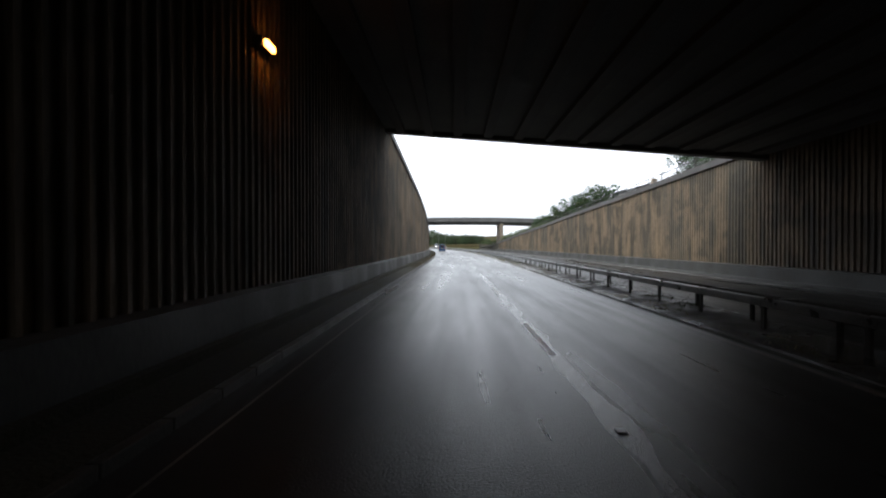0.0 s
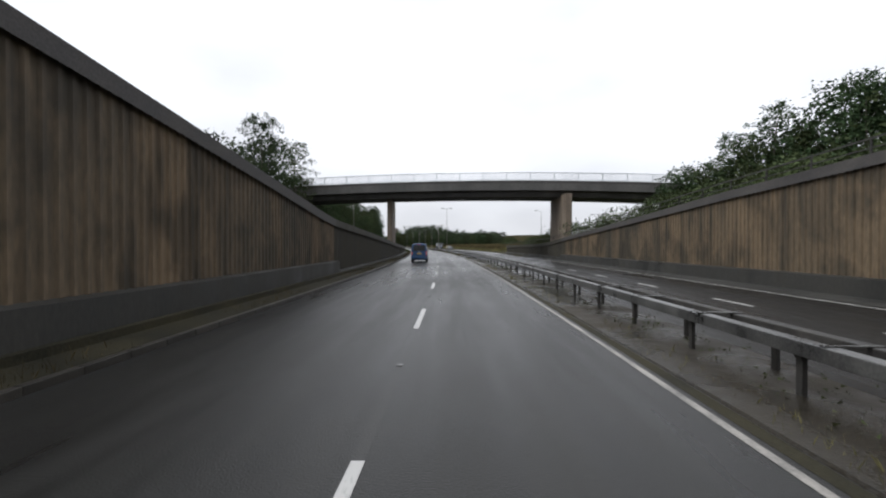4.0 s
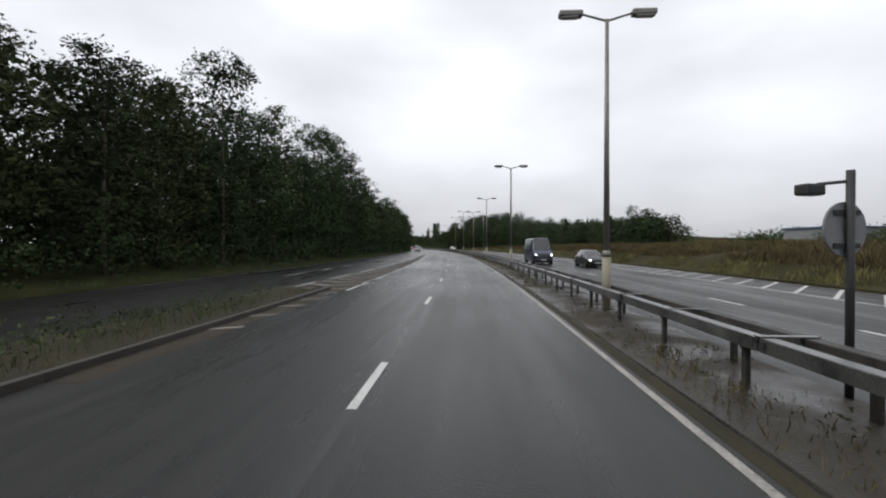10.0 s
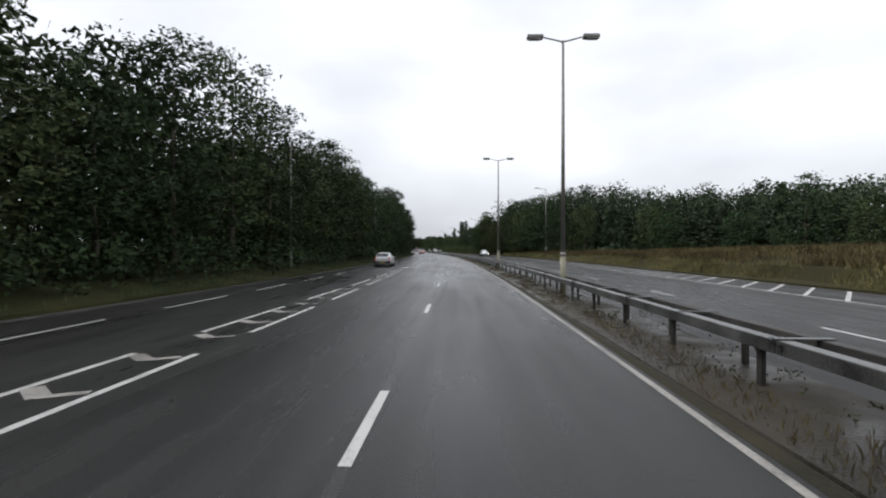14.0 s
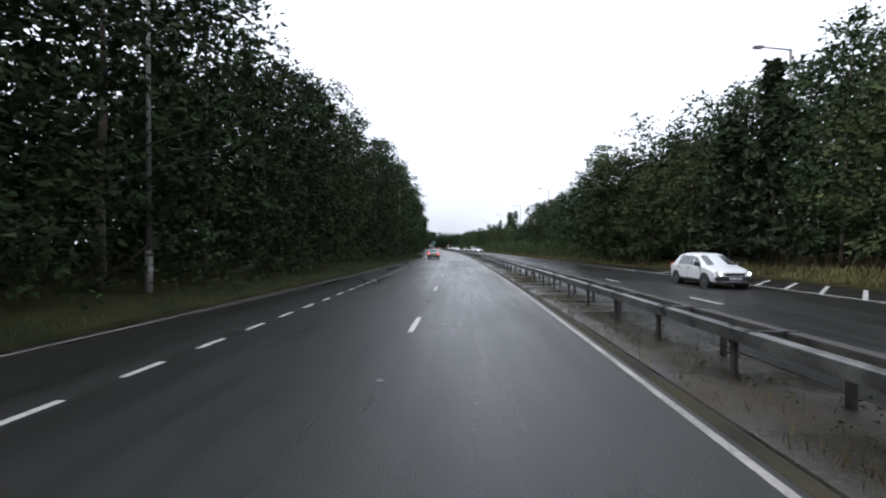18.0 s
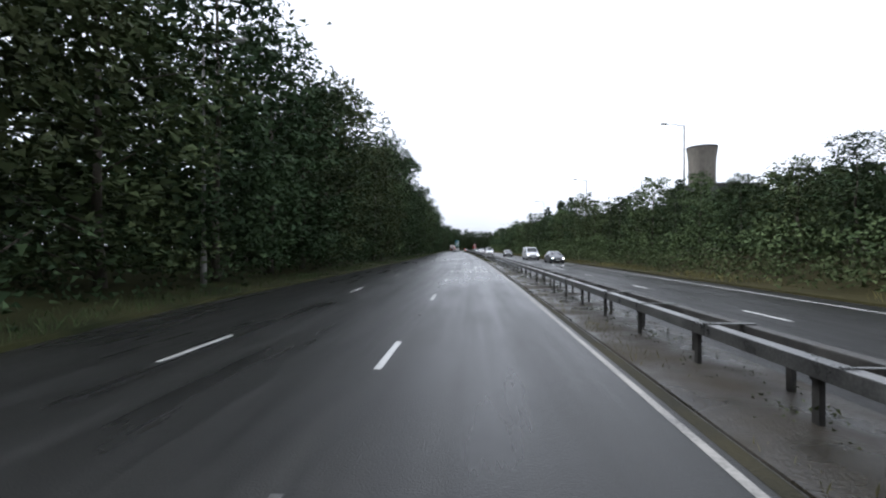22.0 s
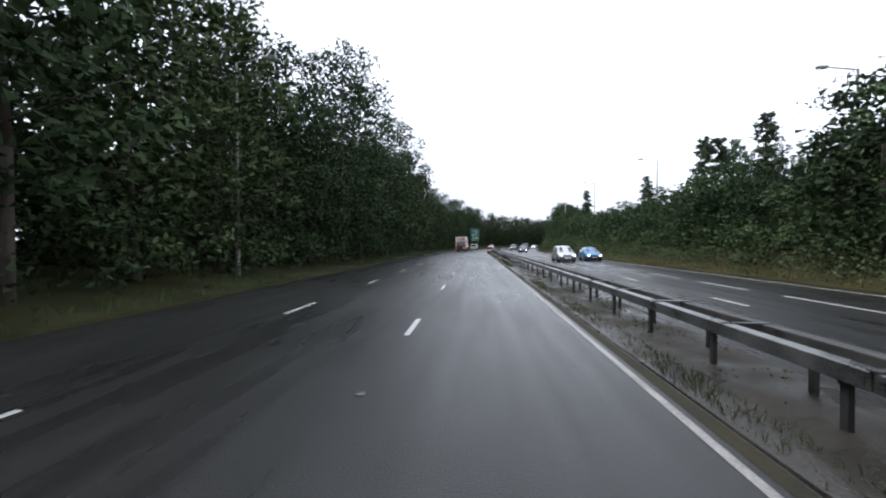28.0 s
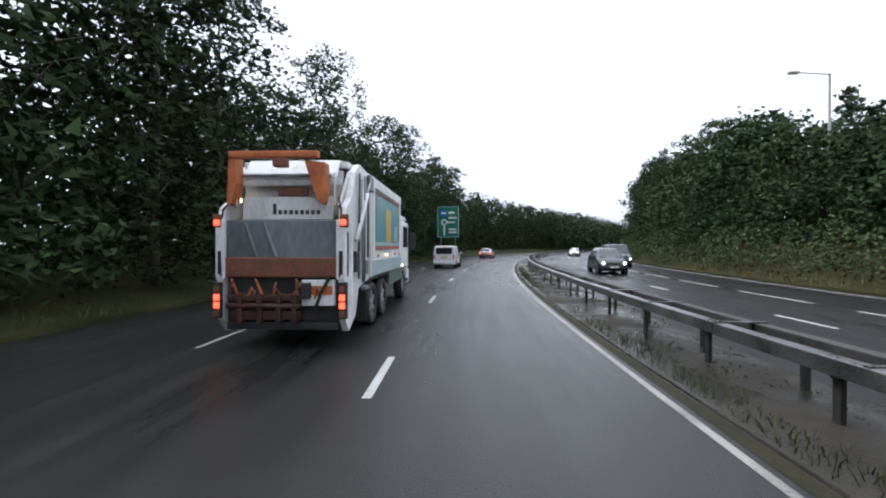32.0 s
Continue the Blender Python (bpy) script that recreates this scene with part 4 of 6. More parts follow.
# narrow trees standing out of the bank, and tall poplars well beyond it
for uu, vv, ss in ((596.5, 23.5, 0.6), (600, 24, 0.55), (604, 23.5, 0.68), (532, 22, 0.5), (719, 23.5, 0.62), (721.5, 24, 0.6),
                   (726, 62, 1.8), (735, 61, 1.72), (744, 62, 2.05), (752, 63, 2.1), (757, 64, 1.7), (783, 60, 1.65), (790, 62, 1.55)):
    o = plant(POPLARS, min(uu, 700) if vv > 40 else uu, vv, 1.0 + (bank_right(uu) if vv < 40 else 0.5), ss, RNG)
    if vv > 40:
        o.location = on_road(700, vv, 1.5) @ Vector((0, uu - 700, 0))


# ---- woods behind the front rows, and undergrowth ----
def wood(name, us, v_of, z_of, h_of, count, leaf, mat, label, category="woods", spread=1.0, low=0.05):
    rng = random.Random(len(us) * 7 + count)
    verts, faces = [], []
    for u in us:
        h = h_of(u) * rng.uniform(0.8, 1.12)
        p = at(u + rng.uniform(-1, 1), v_of(u) + rng.uniform(-1, 1) * spread, z_of(u))
        pts = []
        for _ in range(max(3, count)):
            f = low + (0.98 - low) * rng.random() ** 0.8
            r = 2.2 * spread * (1 - (abs(f - 0.4) / 0.62) ** 2) ** 0.5 + 0.1
            a = rng.uniform(0, 6.28)
            pts.append((p.x + r * math.cos(a), p.y + r * math.sin(a), p.z + h * f, 1))
        v, f = leaves(rng, pts, 9, 0.5 * spread, leaf, 0.0, True)
        if h > 5:
            deep = [(p.x + (x - p.x) * 0.6, p.y + (y - p.y) * 0.6, z - 0.08 * h, 1) for x, y, z, q in pts]
            hv, hf = leaves(rng, deep, 5, 0.5, 0.46 * spread ** 0.5, 0.0, True)
            f = f + [tuple(i + len(v) for i in q) for q in hf]
            v = v + hv
        k = len(verts)
        verts += v
        faces += [tuple(i + k for i in q) for q in f]
    return tagged(put(name, mesh_of(name, verts, faces, mat)), label, category, kind="stuff")


wood("woodland_left", span(100, 960, 2.4), lambda u: slip_left(u) - 8.0, lambda u: slip_rise(u) + 0.4, lambda u: 13.2 * tall_left(u), 50, 0.38, M_LEAF, "dense dark woodland behind the roadside trees")
wood("woodland_left", span(100, 960, 4.0), lambda u: slip_left(u) - 13.0, lambda u: slip_rise(u) + 0.8, lambda u: 14.0 * tall_left(u), 52, 0.52, M_LEAF, "dense dark woodland behind the roadside trees")
wood("woodland_left", span(100, 960, 4.0), lambda u: slip_left(u) - 19.0, lambda u: slip_rise(u) + 0.8, lambda u: 15.0 * tall_left(u), 56, 0.66, M_LEAF, "dense dark woodland behind the roadside trees", low=0.0)
wood("understorey", span(100, 960, 4.6), lambda u: slip_left(u) - 24, lambda u: slip_rise(u) + 1.0, lambda u: 9.5, 60, 0.75, M_LEAF, "dark shrubs deep inside the woodland", "undergrowth", 1.4, low=0.0)
wood("understorey", span(100, 960, 1.6), lambda u: slip_left(u) - 10.5, lambda u: slip_rise(u) + 0.3, lambda u: 4.6, 30, 0.3, M_LEAF, "dark shrubs closing the gaps between trunks", "undergrowth")
wood("undergrowth", span(106, 800, 1.0), lambda u: slip_left(u) - 2.9, lambda u: slip_rise(u) + 0.1, lambda u: lerp(((106, 2.6), (300, 2.4), (400, 3.0), (800, 3.2)), u), 13, 0.22, M_LEAF, "dark undergrowth of brambles and shrubs below the trees", "undergrowth", 0.55)
wood("understorey", span(436, 960, 1.6), lambda u: 22.0, lambda u: 0.3 + 0.8 * bank_right(u), lambda u: 4.5, 38, 0.29, M_LEAF, "shrubs below the trees of the far bank", "undergrowth")
wood("woodland_right", span(436, 960, 2.6), lambda u: 25.0, lambda u: 0.6 + bank_right(u), lambda u: top_right(u) - 1.2 - bank_right(u), 30, 0.8, M_LEAF, "dense green trees on the far bank")
wood("undergrowth", span(436, 900, 1.1), lambda u: far_edge(u) + 3.0, lambda u: 0.2, lambda u: 3.0, 20, 0.2, M_LEAF_B, "leafy undergrowth along the far verge", "undergrowth", 0.5)
for _o, _n in ((5, 46), (9, 40), (14, 36)):
    wood("plantation", span(312, 450, 2.0), lambda u: lerp(((312, 40), (360, 34), (400, 26), (450, 19.5)), u) + _o, lambda u: 0.9, lambda u: lerp(((312, 7.0), (353, 7.4), (380, 10.4), (400, 13.6), (446, 15.0)), u) * (1 + _o * 0.008), int(_n * 1.5), 0.42, M_CONIFER,
         "dark plantation of trees beyond the field", low=0.0)
wood("hedge", span(80, 134, 1.2), lambda u: 17.4, lambda u: wall_top_right(u) - 0.2, lambda u: lerp(((24, 0.3), (78, 0.4), (86, 1.0), (100, 1.6), (140, 2.2)), u), 18, 0.2, M_LEAF_B, "leafy shrubs growing above the far wall", "hedge", 0.6)
wood("undergrowth", span(436, 900, 0.8), lambda u: far_edge(u) + 1.9, lambda u: 0.1, lambda u: 1.5, 13, 0.16, M_LEAF_B, "low brambles at the edge of the far verge", "undergrowth", 0.5)
wood("scrub", span(240, 330, 1.6), lambda u: 36 + (u - 240) * 0.25, lambda u: 1.3, lambda u: 1.0 + 0.7 * noise.noise((u * 0.2, 1, 1)), 10, 0.2, M_DRY, "low brown scrub along the crest of the bank", "scrub", 1.2)
wood("tree_belt", span(108, 130, 1.4), lambda u: 39 - (u - 105) * 0.43, lambda u: wall_top_right(u) + 0.2,
     lambda u: lerp(((108, 15.4), (112, 14.8), (119, 13.6), (124, 11.0), (131, 7.0)), u) - wall_top_right(u), 60, 0.34, M_LEAF, "belt of green trees above the far wall", "trees")
wood("copse", span(286, 299, 1.1), lambda u: 38.5, lambda u: 1.2, lambda u: 6.6 - 0.05 * (u - 292.5) ** 2, 46, 0.3, M_LEAF, "dense rounded copse at the edge of the field", "copse", 1.1)
wood("far_woods", span(880, 1120, 3.0), lambda u: -20 + (u - 880) * 0.1, lambda u: 0.5, lambda u: 12 + 3 * noise.noise((u * 0.05, 0, 4)), 70, 0.75, M_LEAF, "dense dark woods closing the view ahead", spread=3.5)
wood("far_woods", span(470, 800, 6), lambda u: 70, lambda u: 1, lambda u: 13, 40, 1.0, M_LEAF, "dark trees beyond the fields", spread=4)
wood("far_woods", span(150, 420, 5), lambda u: 170, lambda u: 0, lambda u: 9, 36, 1.0, M_LEAF, "distant hedgerow trees beyond the field", spread=4)


def tufts(name, us, v_of, width, height, per, mat, label, z_of=lambda u: 0.03, blade=0.006, over=None):
    rng = random.Random(int(us[-1]) + per)
    verts, faces = [], []
    for u in us:
        n = int(per * max(0, 0.5 + 1.4 * noise.noise((u * 0.21, 3.3, per))))
        for _ in range(n):
            v = v_of(u) + rng.uniform(-width, width)
            p = at(u + rng.uniform(-0.5, 0.5), v, (over(u, v) if over else z_of(u)) - 0.03)
            h = height * rng.uniform(0.4, 1.3)
            a = rng.uniform(0, 6.28)
            d = Vector((math.cos(a), math.sin(a), 0))
            t = p + d.orthogonal().normalized() * 0.0 + Vector((rng.gauss(0, h * 0.3), rng.gauss(0, h * 0.3), h))
            k = len(verts)
            verts += [p - d * blade, p + d * blade, (p + t) / 2 + d * blade * 0.9 + Vector((0, 0, h * 0.12)), t]
            faces.append((k, k + 1, k + 2, k + 3))
    return tagged(put(name, mesh_of(name, verts, faces, mat)), label, "grass", kind="stuff")


tufts("median_weeds", span(0, 760, 0.5), lambda u: 4.3, 0.28, 0.13, 34, M_DRY, "dry weeds and grass tufts along the median")
wood("median_weeds", span(10, 760, 0.8), lambda u: 5.15, lambda u: 0.02, lambda u: 0.5 * max(0.0, 0.3 + 1.1 * noise.noise((u * 0.13, 8.1, 0))), 4, 0.05, M_LEAF_B, "green weeds growing under the barrier", "weeds", 0.16)
tufts("median_weeds", span(150, 425, 0.45), lambda u: 4.5 + 0.25 * noise.noise((u * 0.2, 4, 2)), 0.42, 0.15, 44, M_DRY, "brown weeds growing over the edge of the median", blade=0.008)
tufts("median_grass", span(0, 760, 0.5), lambda u: 5.2, 0.34, 0.1, 34, M_LEAF_B, "green grass tufts under the barrier", blade=0.007)
tufts("median_grass", span(540, 760, 0.4), lambda u: 4.25, 0.22, 0.13, 70, M_LEAF_B, "green and brown grass along the edge of the median", blade=0.008)
tufts("verge_weeds", span(30, 228, 0.5), lambda u: -4.9, 0.35, 0.16, 30, M_DRY, "dry weeds along the kerb", lambda u: 0.13)
wood("verge_weeds", span(186, 226, 0.35), lambda u: (chevron_left(u) - 5.2) / 2, lambda u: 0.15 + 0.3 * slip_rise(u), lambda u: 0.5 * max(0.1, 0.4 + 1.2 * noise.noise((u * 0.4, 5.1, 0))), 5, 0.07, M_LEAF_B, "tall weeds along the nose between the roads", "weeds", 0.35)
tufts("verge_weeds", span(186, 228, 0.3), lambda u: -5.7, 1.0, 0.22, 40, M_LEAF_B, "weeds on the nose between the roads", lambda u: 0.2)
tufts("verge_grass", span(214, 780, 0.5), lambda u: slip_left(u) - 1.5, 1.1, 0.24, 70, M_LEAF_B, "long grass on the verge below the trees", lambda u: 0.15, blade=0.009)
for _o, _w, _h, _n, _b in ((1.4, 1.0, 0.4, 90, 0.02), (4.0, 1.5, 0.6, 100, 0.03), (7.4, 1.9, 0.65, 100, 0.035), (11.2, 2.2, 0.65, 90, 0.04), (15.6, 2.5, 0.7, 80, 0.05), (21, 3.2, 0.75, 70, 0.06), (28, 4.0, 0.75, 50, 0.07)):
    tufts("field_grass", span(169, 430 if _o < 10 else 350, 0.5), lambda u: far_edge(u) + _o, _w, _h, _n, M_DRY, "tall brown grass covering the bank", blade=_b, over=ground_right)
tufts("verge_grass", span(430, 760, 0.7), lambda u: far_edge(u) + 1.0, 0.8, 0.35, 60, M_DRY, "rough grass along the far verge", lambda u: 0.15, blade=0.015)


def ridge(dist, height, seed, label):
    verts, faces = [], []
    for k in range(61):
        x = -2400 + 80 * k
        h = height * (0.55 + 0.45 * noise.noise((k * 0.11, seed, 0)) + 0.12 * noise.noise((k * 0.5, seed, 2)))
        verts += [(x, dist, -2), (x, dist + 80, h), (x, dist + 300, h * 1.02), (x, dist + 900, -2)]
    for k in range(60):
        for j in range(3):
            a = 4 * k + j
            faces.append((a, a + 4, a + 5, a + 1))
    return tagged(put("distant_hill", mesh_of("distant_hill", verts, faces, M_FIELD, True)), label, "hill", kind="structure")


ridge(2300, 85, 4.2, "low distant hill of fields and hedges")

# ---- vehicles ----
def paint(name, colour, metallic=0.0, rough=0.3):
    m = material(name, tuple(c * 0.85 for c in colour), colour, rough, rough + 0.15, scale=1.2, fine=25, bump=0.0, metal=metallic, coat=0.6)
    return m


M_GLASS = material("tinted_glass", (0.012, 0.014, 0.016), (0.03, 0.033, 0.036), 0.04, 0.09, scale=1, fine=8, bump=0, coat=0.4)
M_BLACK = material("black_plastic", (0.012, 0.012, 0.012), (0.03, 0.03, 0.03), 0.5, 0.7, scale=4, fine=60, bump=0.1)
M_TYRE = material("tyre_rubber", (0.010, 0.010, 0.010), (0.025, 0.025, 0.025), 0.6, 0.8, scale=6, fine=50)
M_RIM = material("wheel_alloy", (0.30, 0.30, 0.31), (0.5, 0.5, 0.5), 0.3, 0.5, metal=0.8, bump=0)
M_PLATE_Y = material("rear_plate_yellow", (0.62, 0.42, 0.03), (0.75, 0.52, 0.05), 0.4, 0.5, bump=0)
M_PLATE_W = material("front_plate_white", (0.62, 0.62, 0.60), (0.75, 0.75, 0.72), 0.4, 0.5, bump=0)


def glow(name, colour, strength, base=(0.4, 0.05, 0.04)):
    m = bpy.data.materials.new(name)
    m.use_nodes = True
    b = m.node_tree.nodes["Principled BSDF"]
    b.inputs["Base Color"].default_value = (*base, 1)
    b.inputs["Roughness"].default_value = 0.15
    b.inputs["Emission Color"].default_value = (*colour, 1)
    b.inputs["Emission Strength"].default_value = strength
    return m


M_TAIL = glow("tail_light", (1, 0.05, 0.02), 0.08, (0.3, 0.02, 0.015))
M_BRAKE = glow("lit_brake_light", (1, 0.07, 0.03), 2.0)
M_HEAD = glow("lit_headlight", (1, 0.97, 0.9), 9.0, (0.6, 0.6, 0.6))
M_HEADOFF = material("headlight_glass", (0.35, 0.36, 0.37), (0.55, 0.55, 0.55), 0.1, 0.2, bump=0, coat=0.5)
M_AMBER = glow("lit_amber_lamp", (1, 0.7, 0.4), 2.5, (0.6, 0.3, 0.05))
M_SODIUM = glow("sodium_lamp", (1, 0.30, 0.035), 9.0, (0.6, 0.3, 0.05))


def lathe(profile, seg=20):
    """Turned about the x axis from (x, r) pairs."""
    verts, faces, n = [], [], len(profile)
    for k in range(seg):
        a = 2 * math.pi * k / seg
        verts += [(x, r * math.cos(a), r * math.sin(a)) for x, r in profile]
    for k in range(seg):
        for j in range(n - 1):
            a, b = k * n + j, ((k + 1) % seg) * n + j
            faces.append((a, b, b + 1, a + 1))
    return verts, faces


def wheel(root, x, y, r, side, width=0.21, rim_mat=None):
    s = side
    tv, tf = lathe([(-s * width * 0.4, r * 0.62), (-s * width * 0.5, r * 0.92), (-s * width * 0.35, r), (s * width * 0.35, r), (s * width * 0.5, r * 0.93), (s * width * 0.46, r * 0.66), (s * width * 0.3, r * 0.64)])
    w = put("wheel", mesh_of("wheel", *lathe([(-s * width * 0.4, 0.02), (-s * width * 0.4, r * 0.63), (s * width * 0.2, r * 0.63), (s * width * 0.2, 0.02)], 14), M_BLACK), root, pose(x, y, r))
    put("tyre", mesh_of("tyre", tv, tf, M_TYRE, True), w)
    bm = bmesh.new()
    for k in range(6):
        rot = Matrix.Rotation(2 * math.pi * k / 6, 4, "X")
        box(bm, min(s * width * 0.3, s * width * 0.4), max(s * width * 0.3, s * width * 0.4), -r * 0.09, r * 0.09, 0.02, r * 0.6, turn=rot)
    tube(bm, (s * width * 0.25, 0, 0), (s * width * 0.44, 0, 0), r * 0.17, r * 0.14, 10)
    part("rim", bm, rim_mat or M_RIM, w)
    return w


class Shell:
    """A body lofted through stations (y, half width, bottom, shoulder, top, top half width)."""
    def __init__(self, stations):
        self.st = stations

    def s(self, y):
        st = self.st
        if y <= st[0][0]:
            return st[0]
        for a, b in zip(st, st[1:]):
            if y <= b[0]:
                f = (y - a[0]) / (b[0] - a[0])
                return tuple(p + (q - p) * f for p, q in zip(a, b))
        return st[-1]

    def ring(self, s):
        y, w, zb, zs, zt, wt = s
        h = zt - zs
        half = [(w * 0.86, zb), (w * 0.97, zb + 0.06), (w, zb + 0.22), (w, zs - 0.16), (w * 0.985, zs)]
        half += [(w * 0.985 + (wt - w * 0.985) * 0.86, zs + h * 0.80), (wt * 0.96, zs + h * 0.93), (wt * 0.80, zt - 0.012), (wt * 0.4, zt + 0.015)]
        return [(x, y, z) for x, z in half] + [(-x, y, z) for x, z in reversed(half)]

    def build(self, mat):
        ys = sorted({round(s[0], 3) for s in self.st})
        fine = []
        for a, b in zip(ys, ys[1:]):
            n = max(1, int((b - a) / 0.35))
            fine += [a + (b - a) * i / n for i in range(n)]
        fine.append(ys[-1])
        verts, faces, n = [], [], 18
        for y in fine:
            verts += self.ring(self.s(y))
        for i in range(len(fine) - 1):
            for j in range(n):
                a, b = i * n + j, i * n + (j + 1) % n
                faces.append((b, a, a + n, b + n))
        faces.append(tuple(range(n)))
        faces.append(tuple(range(len(verts) - 1, len(verts) - n - 1, -1)))
        me = mesh_of("body", verts, faces, mat, True)
        me.set_sharp_from_angle(angle=radians(38))
        return me

    def side(self, y, f):
        """Point on the right side between the shoulder (0) and the roof's bend (1)."""
        _, w, zb, zs, zt, wt = self.s(y)
        h = zt - zs
        a, b = Vector((w * 0.985, y, zs)), Vector((w * 0.985 + (wt - w * 0.985) * 0.86, y, zs + h * 0.80))
        return a.lerp(b, f)

    def top(self, y, f):
        _, w, zb, zs, zt, wt = self.s(y)
        return Vector((wt * f, y, zt))


def panel(pts, out, mat, name, parent, label=""):
    """A thin plate over a loop of points, pushed outward."""
    pts = [Vector(p) for p in pts]
    n = (pts[1] - pts[0]).cross(pts[2] - pts[0]).normalized()
    if n.dot(Vector(out)) < 0:
        n = -n
    hi = [p + n * 0.012 for p in pts]
    lo = [p - n * 0.02 for p in pts]
    k = len(pts)
    faces = [tuple(range(k, 2 * k))] + [(i, (i + 1) % k, k + (i + 1) % k, k + i) for i in range(k)]
    return put(name, mesh_of(name, lo + hi, faces, mat), parent, label=label)


def side_window(shell, root, y0, y1, y0t=None, y1t=None, f0=0.06, f1=0.98, mat=None):
    y0t, y1t = y0 if y0t is None else y0t, y1 if y1t is None else y1t
    for s in (1, -1):
        pts = [shell.side(y0, f0), shell.side(y1, f0), shell.side(y1t, f1), shell.side(y0t, f1)]
        pts = [Vector((p.x * s, p.y, p.z)) for p in pts]
        panel(pts, (s, 0, 0.1), mat or M_GLASS, "side_window", root)


def end_window(shell, root, ya, yb, fa, fb, out, name):
    """Glass over the sloping end between y=ya (low) and y=yb (high)."""
    a, b = shell.top(ya, fa), shell.top(yb, fb)
    m = M_GLASS
    pts = [Vector((-a.x, a.y, a.z)), a, b, Vector((-b.x, b.y, b.z))]
    return panel(pts, out, m, name, root)


def rounded_plate(bm, x0, x1, z0, z1, y, thick, r):
    pts = []
    for cx, cz, a0 in ((x1 - r, z1 - r, 0), (x0 + r, z1 - r, 90), (x0 + r, z0 + r, 180), (x1 - r, z0 + r, 270)):
        for k in range(4):
            a = radians(a0 + 30 * k)
            pts.append((cx + r * math.cos(a), cz + r * math.sin(a)))
    f = bm.faces.new([bm.verts.new((x, y, z)) for x, z in pts])
    g = bmesh.ops.extrude_face_region(bm, geom=[f])
    bmesh.ops.translate(bm, vec=(0, -thick, 0), verts=[v for v in g["geom"] if isinstance(v, bmesh.types.BMVert)])
    return bm


def plate(root, y, z, mat, out):
    p = part("number_plate", boxed(-0.26, 0.26, y - 0.012, y + 0.012, z - 0.055, z + 0.055, 0.004), mat, root)
    for k in range(7):
        if k != 4:
            x = -0.19 + k * 0.064
            part("plate_bar", boxed(x - 0.02, x + 0.02, y + out * 0.012 - 0.002, y + out * 0.012 + 0.002, z - 0.03, z + 0.03), M_BLACK, p)


